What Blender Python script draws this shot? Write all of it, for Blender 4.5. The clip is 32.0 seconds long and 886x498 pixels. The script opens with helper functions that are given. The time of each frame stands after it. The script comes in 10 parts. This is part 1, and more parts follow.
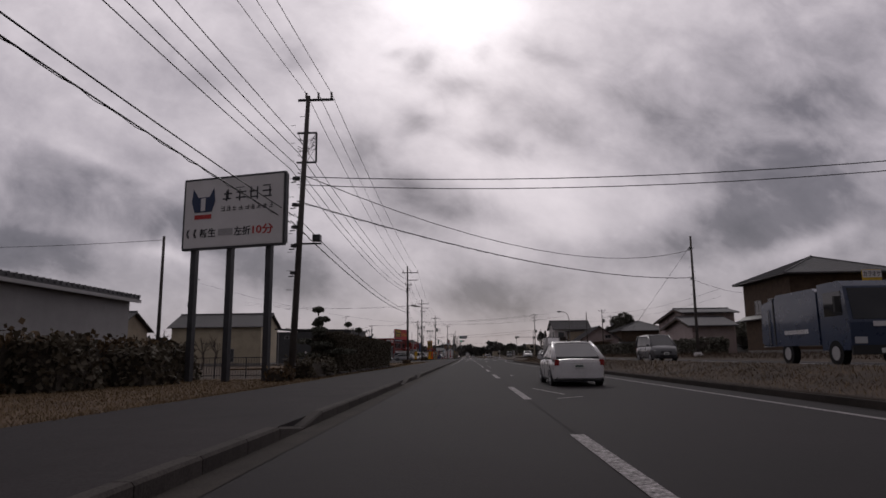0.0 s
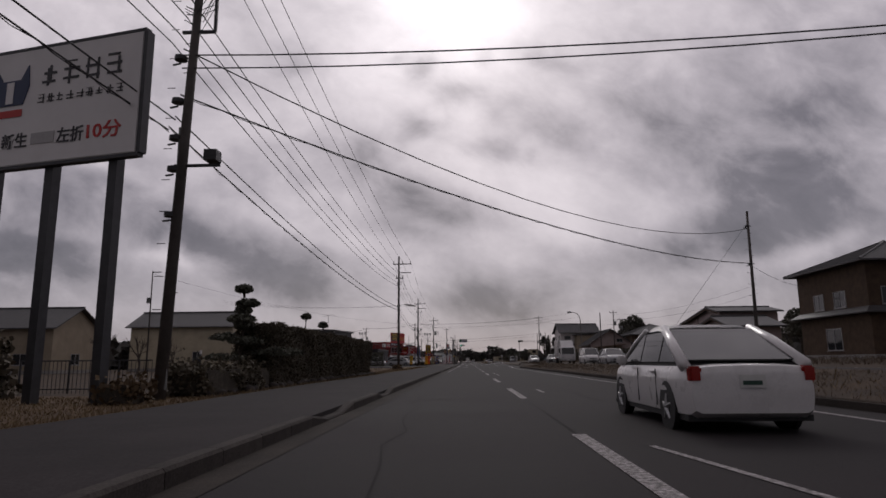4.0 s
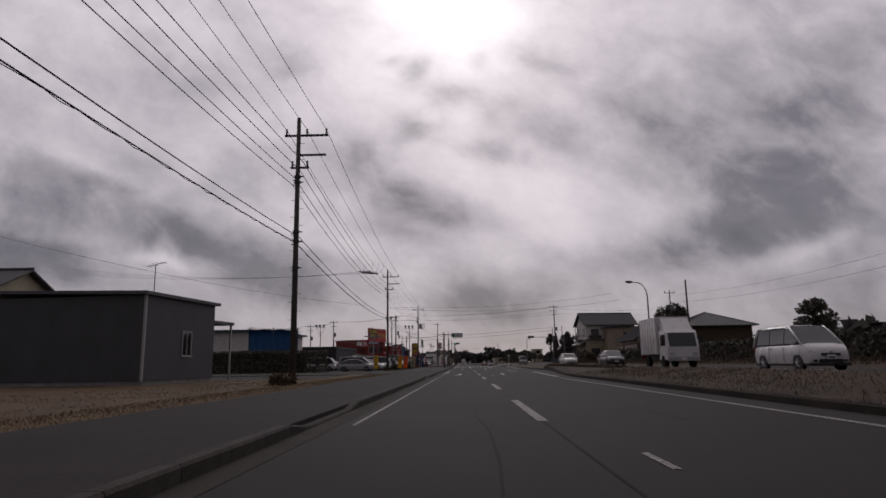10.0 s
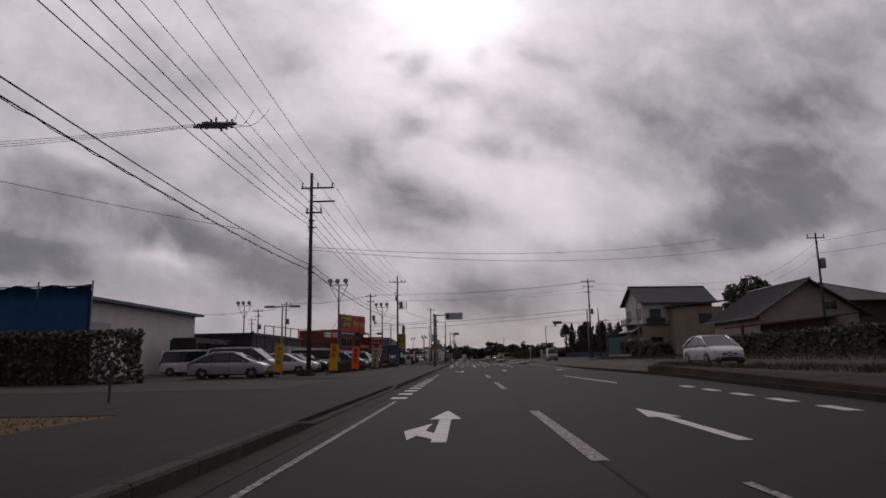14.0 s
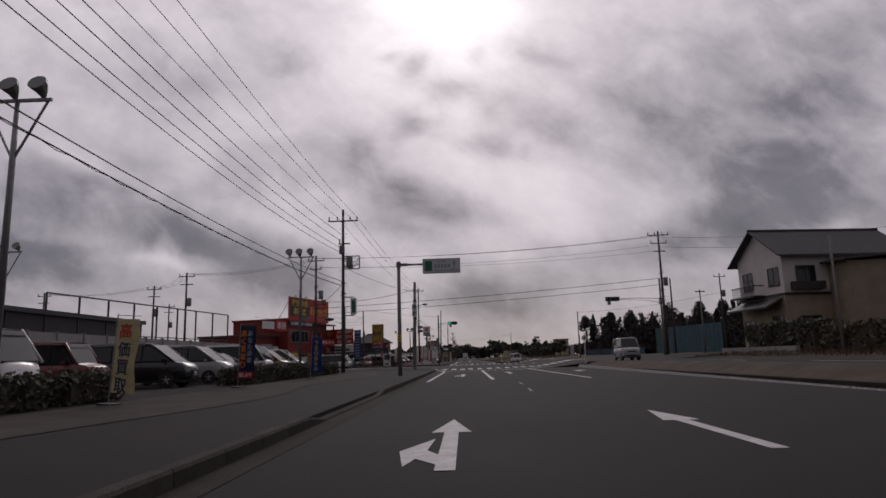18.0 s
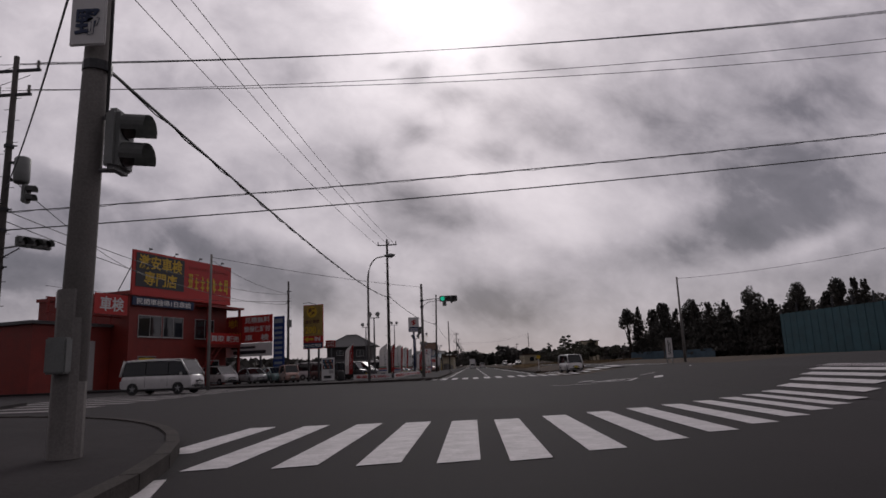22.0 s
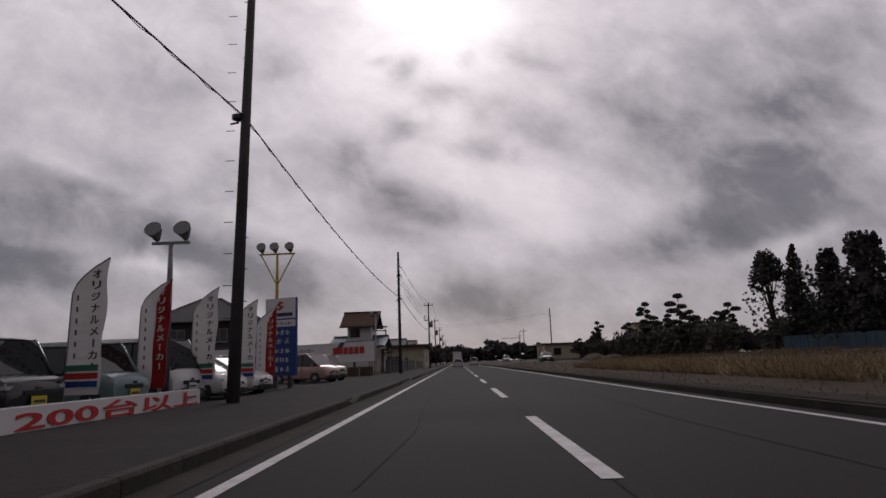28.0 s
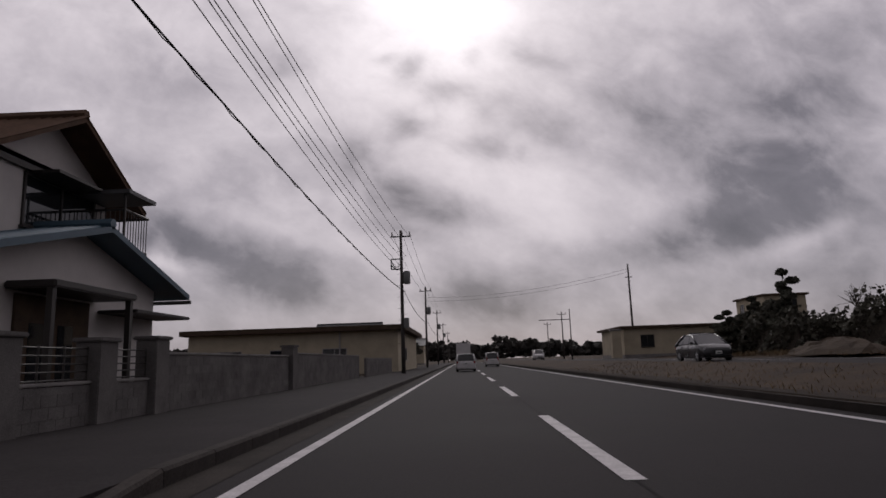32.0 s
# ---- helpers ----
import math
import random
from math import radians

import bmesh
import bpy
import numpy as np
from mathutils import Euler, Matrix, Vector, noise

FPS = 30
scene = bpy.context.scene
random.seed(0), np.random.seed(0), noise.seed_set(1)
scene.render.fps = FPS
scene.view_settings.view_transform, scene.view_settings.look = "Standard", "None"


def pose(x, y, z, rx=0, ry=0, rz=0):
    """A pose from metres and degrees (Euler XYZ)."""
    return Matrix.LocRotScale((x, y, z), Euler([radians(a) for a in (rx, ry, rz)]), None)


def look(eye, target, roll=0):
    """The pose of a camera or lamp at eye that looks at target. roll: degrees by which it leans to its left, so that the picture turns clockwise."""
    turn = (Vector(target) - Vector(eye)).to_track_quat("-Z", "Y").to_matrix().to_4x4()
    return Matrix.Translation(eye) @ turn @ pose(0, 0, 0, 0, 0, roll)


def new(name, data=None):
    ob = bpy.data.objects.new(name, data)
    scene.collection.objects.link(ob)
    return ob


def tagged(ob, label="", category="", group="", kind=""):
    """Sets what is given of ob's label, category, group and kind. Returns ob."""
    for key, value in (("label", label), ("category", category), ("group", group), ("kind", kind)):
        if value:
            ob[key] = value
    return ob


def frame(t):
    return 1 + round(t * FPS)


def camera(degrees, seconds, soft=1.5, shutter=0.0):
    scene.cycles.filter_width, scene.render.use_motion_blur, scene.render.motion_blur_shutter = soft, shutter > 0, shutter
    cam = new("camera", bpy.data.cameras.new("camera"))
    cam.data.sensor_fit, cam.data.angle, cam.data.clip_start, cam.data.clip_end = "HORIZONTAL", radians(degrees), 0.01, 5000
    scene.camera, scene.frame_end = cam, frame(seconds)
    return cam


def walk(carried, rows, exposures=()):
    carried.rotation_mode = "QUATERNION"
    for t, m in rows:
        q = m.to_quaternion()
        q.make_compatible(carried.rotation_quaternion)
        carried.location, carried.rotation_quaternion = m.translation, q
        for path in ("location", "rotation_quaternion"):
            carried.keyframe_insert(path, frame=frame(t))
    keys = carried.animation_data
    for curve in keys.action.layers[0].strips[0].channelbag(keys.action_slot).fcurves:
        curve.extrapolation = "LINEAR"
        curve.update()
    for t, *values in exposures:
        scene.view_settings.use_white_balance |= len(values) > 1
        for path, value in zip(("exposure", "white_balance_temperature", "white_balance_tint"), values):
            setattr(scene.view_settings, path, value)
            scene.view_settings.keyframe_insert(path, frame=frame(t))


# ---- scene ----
cam = camera(69.6, 32.0, soft=1.6)
ROWS = (
    (0.0, 0.178, -1.088, 1.028, 2.17, 9.56, 0.71),
    (0.5, 0.198, 0.777, 1.030, 2.20, 9.56, 0.67),
    (1.0, 0.191, 2.407, 1.028, 2.22, 9.60, 0.64),
    (1.5, 0.205, 3.914, 1.023, 2.23, 9.69, 0.57),
    (2.0, 0.192, 5.381, 1.010, 2.23, 9.71, 0.50),
    (2.5, 0.182, 6.701, 0.986, 2.23, 9.64, 0.51),
    (3.0, 0.175, 8.062, 0.969, 2.25, 9.68, 0.47),
    (3.5, 0.132, 9.629, 0.958, 2.22, 9.81, 0.44),
    (5.5, 0.185, 20.707, 1.027, 1.84, 10.46, 0.97),
    (6.0, 0.224, 24.226, 1.036, 1.76, 10.25, 0.96),
    (6.5, 0.244, 27.767, 1.040, 1.79, 10.11, 0.92),
    (7.0, 0.219, 31.513, 1.035, 1.86, 10.04, 0.89),
    (7.5, 0.151, 35.512, 1.022, 1.90, 10.12, 0.75),
    (8.0, 0.173, 39.630, 1.015, 1.86, 10.29, 0.67),
    (8.5, 0.195, 44.131, 1.011, 1.86, 10.39, 0.66),
    (9.0, 0.218, 48.911, 1.011, 1.77, 10.44, 0.64),
    (9.5, 0.224, 53.944, 1.006, 1.79, 10.42, 0.84),
    (10.0, 0.247, 59.086, 0.999, 1.83, 10.17, 0.84),
    (10.5, 0.249, 64.276, 0.999, 1.82, 9.99, 0.72),
    (11.0, 0.225, 69.231, 1.003, 1.92, 9.94, 0.74),
    (11.5, 0.059, 74.396, 1.013, 1.94, 10.04, 0.82),
    (12.0, 0.191, 80.307, 1.024, 2.01, 10.19, 1.10),
    (12.5, 0.223, 86.256, 1.029, 2.02, 10.21, 1.24),
    (13.0, 0.299, 92.487, 1.036, 2.03, 10.10, 1.14),
    (13.5, 0.277, 99.053, 1.034, 1.97, 9.97, 1.17),
    (14.0, 0.252, 105.544, 1.029, 1.90, 9.82, 1.09),
    (14.5, 0.285, 111.601, 1.022, 1.84, 9.65, 1.01),
    (15.0, 0.304, 117.512, 1.018, 1.80, 9.54, 1.01),
    (15.5, 0.398, 123.060, 1.014, 1.83, 9.49, 0.97),
    (17.5, 0.349, 144.764, 1.029, 2.03, 9.85, 1.53),
    (18.0, 0.280, 150.442, 1.025, 2.00, 9.78, 1.61),
    (18.5, 0.327, 156.009, 1.019, 2.04, 9.83, 1.82),
    (19.0, 0.329, 161.868, 0.991, 1.99, 9.91, 1.83),
    (19.5, 0.276, 168.013, 0.935, 1.78, 9.89, 1.86),
    (20.0, 0.316, 174.744, 0.880, 1.92, 9.98, 2.02),
    (20.5, 0.372, 181.012, 0.898, 2.09, 10.19, 2.36),
    (21.0, 0.218, 187.114, 0.854, 2.10, 10.20, 2.41),
    (21.5, 0.280, 194.866, 0.941, 2.54, 10.48, 2.36),
    (22.0, 0.159, 202.737, 0.973, 2.60, 10.45, 2.16),
    (22.5, 0.052, 210.411, 0.989, 2.72, 10.38, 2.01),
    (23.0, -0.100, 217.937, 0.998, 2.64, 10.15, 2.02),
    (23.5, -0.179, 225.749, 1.003, 2.45, 10.10, 2.19),
    (24.0, -0.209, 233.648, 0.992, 2.15, 9.92, 2.37),
    (24.5, -0.258, 241.682, 0.977, 1.74, 9.84, 2.27),
    (25.0, -0.208, 249.595, 0.973, 1.40, 9.81, 2.38),
    (25.5, -0.095, 256.910, 0.998, 1.28, 9.81, 2.48),
    (27.5, 0.007, 287.004, 0.978, 1.10, 10.07, 1.49),
    (28.0, 0.171, 294.585, 1.002, 1.28, 10.08, 2.04),
    (28.5, 0.207, 302.380, 1.013, 1.38, 9.96, 2.11),
    (29.0, 0.260, 310.264, 1.020, 1.47, 9.97, 2.12),
    (29.5, 0.298, 317.951, 1.029, 1.61, 9.82, 2.21),
    (30.0, 0.280, 325.342, 1.030, 1.74, 9.66, 2.15),
    (30.5, 0.191, 332.663, 1.026, 1.79, 9.63, 2.06),
    (31.0, 0.136, 340.104, 1.020, 1.84, 9.70, 1.93),
    (31.5, 0.120, 347.464, 1.027, 1.89, 9.84, 1.83),
    (32.0, 0.037, 355.429, 1.023, 1.74, 9.90, 1.91),
)
walk(cam, [(t, pose(x, y, z, 90 + pitch, roll, yaw)) for t, x, y, z, yaw, pitch, roll in ROWS])

# ---- light ----
def build_world():
    w = bpy.data.worlds.new("overcast_sky")
    scene.world = w
    w.use_nodes = True
    nt = w.node_tree
    nt.nodes.clear()
    N, L = nt.nodes.new, nt.links.new

    def m(op, a, b=None, c=None, clamp=False):
        n = N("ShaderNodeMath")
        n.operation, n.use_clamp = op, clamp
        for i, v in enumerate((a, b, c)):
            if v is None:
                continue
            if isinstance(v, (int, float)):
                n.inputs[i].default_value = v
            else:
                L(v, n.inputs[i])
        return n.outputs[0]

    tc = N("ShaderNodeTexCoord")
    sep = N("ShaderNodeSeparateXYZ")
    L(tc.outputs["Generated"], sep.inputs[0])
    x, y, z = sep.outputs
    depth = m("MAXIMUM", m("ABSOLUTE", y), 0.08)
    u0, v0 = m("DIVIDE", x, depth), m("DIVIDE", z, depth)
    comb = N("ShaderNodeCombineXYZ")
    # streaks fall gently towards the right
    ct, st = math.cos(radians(-22)), math.sin(radians(-22))
    L(m("ADD", m("MULTIPLY", u0, ct), m("MULTIPLY", v0, st)), comb.inputs[0])
    L(m("MULTIPLY", m("SUBTRACT", m("MULTIPLY", v0, ct), m("MULTIPLY", u0, st)), 1.35), comb.inputs[1])

    def fbm(scale, detail, rough, dist, off):
        mp = N("ShaderNodeMapping")
        mp.inputs["Location"].default_value = off
        L(comb.outputs[0], mp.inputs[0])
        n = N("ShaderNodeTexNoise")
        n.inputs["Scale"].default_value, n.inputs["Detail"].default_value = scale, detail
        n.inputs["Roughness"].default_value, n.inputs["Distortion"].default_value = rough, dist
        L(mp.outputs[0], n.inputs[0])
        return n

    warp = fbm(6.0, 5, 0.6, 0.3, (3.1, 1.7, 0))
    ws = N("ShaderNodeSeparateColor")
    L(warp.outputs["Color"], ws.inputs[0])
    u = m("ADD", u0, m("MULTIPLY", m("SUBTRACT", ws.outputs[0], 0.5), 0.085))
    v = m("ADD", v0, m("MULTIPLY", m("SUBTRACT", ws.outputs[1], 0.5), 0.06))

    def bank(uc, vc, su, sv, tilt, amount):
        du, dv = m("SUBTRACT", u, uc), m("SUBTRACT", v, vc)
        ca, sa = math.cos(radians(tilt)), math.sin(radians(tilt))
        a = m("DIVIDE", m("ADD", m("MULTIPLY", du, ca), m("MULTIPLY", dv, sa)), su)
        b = m("DIVIDE", m("SUBTRACT", m("MULTIPLY", dv, ca), m("MULTIPLY", du, sa)), sv)
        r2 = m("ADD", m("MULTIPLY", a, a), m("MULTIPLY", b, b))
        return m("MULTIPLY", m("EXPONENT", m("MULTIPLY", r2, -1.0)), amount)

    # cloud banks: azimuth and height tangents, half sizes, tilt, darkness
    dark = None
    for b in CLOUD_BANKS + CLOUD_PUFFS + CLOUD_GAPS:
        k = bank(*b[:5], b[5] * 1.1)
        dark = k if dark is None else m("ADD", dark, k)
    big = fbm(2.5, 7, 0.54, 0.25, (0.4, 0.2, 0))
    fine = fbm(7.5, 6, 0.56, 0.3, (5.0, 2.0, 0))
    broken = m("ADD", 0.95, m("MULTIPLY", m("SUBTRACT", fine.outputs[0], 0.5), 1.6))
    g = m("MULTIPLY", dark, broken)
    g = m("ADD", g, m("MULTIPLY", m("SUBTRACT", big.outputs[0], 0.5), 0.55))
    g = m("ADD", g, m("MULTIPLY", m("SUBTRACT", fine.outputs[0], 0.5), 0.75))
    wisp = fbm(19.0, 5, 0.6, 0.2, (1.0, 7.0, 0))
    g = m("ADD", g, m("MULTIPLY", m("SUBTRACT", wisp.outputs[0], 0.5), 0.28))
    # the cloud base thickens towards the horizon and the sides
    low = m("MULTIPLY", m("EXPONENT", m("MULTIPLY", m("MAXIMUM", v0, 0.0), -3.0)), 0.60)
    side = m("MULTIPLY", m("MINIMUM", m("ABSOLUTE", m("ADD", u0, 0.05)), 1.0), 0.18)
    g = m("ADD", g, m("ADD", low, m("SUBTRACT", side, 0.02)))
    g = m("MULTIPLY", m("ADD", g, 0.05), 0.72, clamp=True)
    ramp = N("ShaderNodeValToRGB")
    L(g, ramp.inputs[0])
    el = ramp.color_ramp.elements
    el[0].position, el[0].color = 0.0, (0.66, 0.60, 0.64, 1)
    el[1].position, el[1].color = 1.0, (0.105, 0.097, 0.115, 1)
    for at, c in ((0.33, (0.40, 0.362, 0.40, 1)), (0.70, (0.165, 0.151, 0.175, 1))):
        e = el.new(at)
        e.color = c
    # the veiled sun
    du, dv = m("SUBTRACT", u0, SUN_UV[0]), m("SUBTRACT", v0, SUN_UV[1])
    r2 = m("ADD", m("MULTIPLY", du, du), m("MULTIPLY", dv, dv))
    ahead = m("GREATER_THAN", y, 0.0)
    ahead = m("MULTIPLY", ahead, m("SUBTRACT", 1.15, m("MULTIPLY", g, 1.25)))
    glow = m("MULTIPLY", ahead, m("ADD", m("MULTIPLY", m("EXPONENT", m("MULTIPLY", r2, -75.0)), 0.44), m("MULTIPLY", m("EXPONENT", m("MULTIPLY", r2, -9.0)), 0.17)))
    gc = N("ShaderNodeCombineColor")
    for i, k in enumerate((1.0, 0.96, 0.98)):
        L(m("MULTIPLY", glow, k), gc.inputs[i])
    add = N("ShaderNodeMix")
    add.data_type, add.blend_type = "RGBA", "ADD"
    add.inputs[0].default_value = 1.0
    L(ramp.outputs[0], add.inputs[6]), L(gc.outputs[0], add.inputs[7])
    sky = N("ShaderNodeTexSky")
    sky.sky_type, sky.sun_disc = "NISHITA", False
    sky.sun_elevation, sky.sun_rotation = radians(SUN_EL), radians(SUN_AZ)
    b1, b2 = N("ShaderNodeBackground"), N("ShaderNodeBackground")
    L(sky.outputs[0], b1.inputs[0]), L(add.outputs[2], b2.inputs[0])
    b1.inputs[1].default_value = 0.004
    behind = N("ShaderNodeMapRange")
    behind.interpolation_type = "SMOOTHSTEP"
    behind.inputs[1].default_value, behind.inputs[2].default_value = -0.35, 0.45
    behind.inputs[3].default_value, behind.inputs[4].default_value = 0.44 * SKY_STRENGTH, SKY_STRENGTH
    L(y, behind.inputs[0]), L(behind.outputs[0], b2.inputs[1])
    s = N("ShaderNodeAddShader")
    out = N("ShaderNodeOutputWorld")
    L(b1.outputs[0], s.inputs[0]), L(b2.outputs[0], s.inputs[1]), L(s.outputs[0], out.inputs[0])


SUN_EL, SUN_AZ = 30.0, 1.0
SUN_UV = (-0.02, 0.61)
SKY_STRENGTH = 1.0
# azimuth and height tangents, half sizes, tilt, darkness
CLOUD_BANKS = (
    (0.441, 0.285, 0.15, 0.105, -30, 0.50), (0.382, 0.186, 0.1, 0.038, 8, 0.42), (0.488, 0.412, 0.162, 0.065, -30, 0.26),
    (0.602, 0.37, 0.1, 0.167, -10, 0.28), (0.659, 0.537, 0.124, 0.09, 0, 0.12), (0.278, 0.417, 0.114, 0.047, -25, 0.24),
    (-0.123, 0.285, 0.097, 0.043, -20, 0.42), (-0.0, 0.236, 0.122, 0.027, -24, 0.34), (0.024, 0.099, 0.117, 0.033, 0, 0.46),
    (-0.313, 0.144, 0.12, 0.05, -18, 0.5), (-0.445, 0.211, 0.08, 0.03, -25, 0.4), (-0.655, 0.262, 0.169, 0.047, -10, 0.36),
    (-0.703, 0.176, 0.115, 0.053, -5, 0.58), (-0.564, 0.304, 0.132, 0.037, -15, 0.24), (-0.347, 0.304, 0.079, 0.04, -20, 0.2),
    (0.243, 0.153, 0.124, 0.031, 0, 0.2),
)
CLOUD_PUFFS = (
    (-0.072, 0.486, 0.041, 0.022, 20, 0.42), (-0.115, 0.505, 0.02, 0.01, 0, 0.2), (-0.011, 0.442, 0.049, 0.024, 10, 0.34),
    (0.026, 0.502, 0.016, 0.018, 0, 0.24), (-0.07, 0.379, 0.045, 0.024, -5, 0.38), (0.054, 0.337, 0.039, 0.02, 0, 0.34),
    (0.109, 0.326, 0.014, 0.011, 0, 0.2), (0.141, 0.493, 0.061, 0.023, -18, 0.28), (0.159, 0.366, 0.097, 0.029, -20, 0.34),
    (0.087, 0.426, 0.029, 0.018, -15, 0.2), (0.04, 0.398, 0.027, 0.027, 0, 0.2), (-0.274, 0.499, 0.054, 0.035, -10, 0.18),
    (-0.493, 0.512, 0.087, 0.039, -30, 0.2), (-0.508, 0.205, 0.024, 0.022, -30, 0.3), (-0.161, 0.349, 0.041, 0.026, -10, 0.2),
    (-0.087, 0.209, 0.061, 0.016, -15, 0.2),
)
CLOUD_GAPS = (
    (0.166, 0.196, 0.133, 0.051, -5, -0.22), (0.534, 0.165, 0.087, 0.017, 22, -0.36), (-0.615, 0.341, 0.123, 0.02, -25, -0.26),
    (-0.474, 0.165, 0.065, 0.013, -8, -0.36), (-0.659, 0.21, 0.102, 0.014, -5, -0.2), (-0.178, 0.197, 0.051, 0.031, -10, -0.2),
    (0.114, 0.271, 0.113, 0.041, -15, -0.16), (-0.194, 0.075, 0.123, 0.021, 0, -0.12), (0.33, 0.257, 0.063, 0.052, -40, -0.16),
    (-0.163, 0.509, 0.062, 0.062, 0, -0.16), (0.067, 0.554, 0.071, 0.061, 0, -0.12), (-0.736, 0.577, 0.139, 0.069, 0, -0.06),
    (-0.307, 0.227, 0.083, 0.017, -22, -0.2),
)
build_world()
sun = new("sun", bpy.data.lights.new("sun", "SUN"))
sun.data.energy, sun.data.angle, sun.data.color = 0.4, radians(20), (1.0, 0.96, 0.93)
sun.matrix_world = look((0, 0, 0), (-0.0, -math.cos(radians(SUN_EL)), -math.sin(radians(SUN_EL))))
scene.view_settings.exposure = 0.0

# ---- helpers and materials ----
def material(name, color, rough=0.7, metal=0.0, vary=0.25, scale=6.0, fine=60.0, bump=0.15, dist=0.01, tint=None, spec=None, rand=0.0, stain=0.0):
    """A worn surface: two scales of colour variation, relief, and an optional tint per object."""
    mt = bpy.data.materials.new(name)
    mt.use_nodes = True
    nt = mt.node_tree
    N, L = nt.nodes.new, nt.links.new
    b = nt.nodes["Principled BSDF"]
    tc = N("ShaderNodeTexCoord")
    n1, n2 = N("ShaderNodeTexNoise"), N("ShaderNodeTexNoise")
    n1.inputs["Scale"].default_value, n1.inputs["Detail"].default_value = scale, 5
    n2.inputs["Scale"].default_value, n2.inputs["Detail"].default_value = fine, 3
    n1.inputs["Roughness"].default_value = 0.65
    L(tc.outputs["Object"], n1.inputs[0]), L(tc.outputs["Object"], n2.inputs[0])
    r = N("ShaderNodeValToRGB")
    c = Vector(color[:3])
    t = Vector(tint) if tint else c * (1 - vary)
    r.color_ramp.elements[0].position, r.color_ramp.elements[1].position = 0.32, 0.68
    r.color_ramp.elements[0].color, r.color_ramp.elements[1].color = (*t, 1), (*(c * (1 + vary * 0.4)), 1)
    L(n1.outputs[0], r.inputs[0])
    mx = N("ShaderNodeMix")
    mx.data_type, mx.blend_type = "RGBA", "MULTIPLY"
    mx.inputs[0].default_value = 1.0
    r2 = N("ShaderNodeValToRGB")
    lo = 1 - vary * 0.9
    r2.color_ramp.elements[0].position, r2.color_ramp.elements[1].position = 0.3, 0.7
    r2.color_ramp.elements[0].color, r2.color_ramp.elements[1].color = (lo, lo, lo, 1), (1, 1, 1, 1)
    L(n2.outputs[0], r2.inputs[0]), L(r.outputs[0], mx.inputs[6]), L(r2.outputs[0], mx.inputs[7])
    col = mx.outputs[2]
    if rand:
        oi, hs = N("ShaderNodeObjectInfo"), N("ShaderNodeHueSaturation")
        mr = N("ShaderNodeMapRange")
        mr.inputs[3].default_value, mr.inputs[4].default_value = 1 - rand, 1 + rand
        L(oi.outputs["Random"], mr.inputs[0]), L(mr.outputs[0], hs.inputs["Value"]), L(col, hs.inputs["Color"])
        col = hs.outputs[0]
    L(col, b.inputs["Base Color"])
    rr = N("ShaderNodeMapRange")
    rr.inputs[3].default_value, rr.inputs[4].default_value = max(0.03, rough - 0.12), min(1.0, rough + 0.1)
    L(n1.outputs[0], rr.inputs[0]), L(rr.outputs[0], b.inputs["Roughness"])
    b.inputs["Metallic"].default_value = metal
    b.inputs["Specular IOR Level"].default_value = spec if spec is not None else (0.12 if rough > 0.75 else 0.4)
    if bump:
        bp = N("ShaderNodeBump")
        bp.inputs["Strength"].default_value, bp.inputs["Distance"].default_value = bump, dist
        L(n2.outputs[0], bp.inputs["Height"]), L(bp.outputs[0], b.inputs["Normal"])
    return mt


def paint(name, color, rough=0.3, coat=0.6):
    """Car paint: clear-coated, with faint dust."""
    mt = material(name, color, rough, 0.0, 0.06, 2.0, 30.0, 0.0)
    b = mt.node_tree.nodes["Principled BSDF"]
    b.inputs["Coat Weight"].default_value, b.inputs["Coat Roughness"].default_value = coat, 0.06
    return mt


def glass(name, color=(0.02, 0.022, 0.025), rough=0.04):
    mt = bpy.data.materials.new(name)
    mt.use_nodes = True
    b = mt.node_tree.nodes["Principled BSDF"]
    b.inputs["Base Color"].default_value = (*color, 1)
    b.inputs["Roughness"].default_value, b.inputs["IOR"].default_value = rough, 1.5
    b.inputs["Specular IOR Level"].default_value = 0.6
    return mt


def lamp_glow(name, color, strength):
    mt = bpy.data.materials.new(name)
    mt.use_nodes = True
    b = mt.node_tree.nodes["Principled BSDF"]
    b.inputs["Base Color"].default_value = (*color, 1)
    b.inputs["Emission Color"].default_value = (*color, 1)
    b.inputs["Emission Strength"].default_value = strength
    return mt


def leaf_material(name, c0, c1):
    """Foliage: colour varies from clump to clump."""
    mt = bpy.data.materials.new(name)
    mt.use_nodes = True
    nt = mt.node_tree
    N, L = nt.nodes.new, nt.links.new
    b = nt.nodes["Principled BSDF"]
    g, r = N("ShaderNodeNewGeometry"), N("ShaderNodeValToRGB")
    r.color_ramp.elements[0].color, r.color_ramp.elements[1].color = (*c0, 1), (*c1, 1)
    tc, n = N("ShaderNodeTexCoord"), N("ShaderNodeTexNoise")
    n.inputs["Scale"].default_value = 0.9
    L(tc.outputs["Object"], n.inputs[0])
    mm = N("ShaderNodeMath")
    mm.operation = "MULTIPLY_ADD"
    L(g.outputs["Random Per Island"], mm.inputs[0])
    mm.inputs[1].default_value = 0.55
    m2 = N("ShaderNodeMath")
    m2.operation = "MULTIPLY_ADD"
    L(n.outputs[0], m2.inputs[0])
    m2.inputs[1].default_value, m2.inputs[2].default_value = 0.9, -0.2
    L(m2.outputs[0], mm.inputs[2]), L(mm.outputs[0], r.inputs[0]), L(r.outputs[0], b.inputs["Base Color"])
    b.inputs["Roughness"].default_value = 0.75
    b.inputs["Specular IOR Level"].default_value = 0.25
    return mt


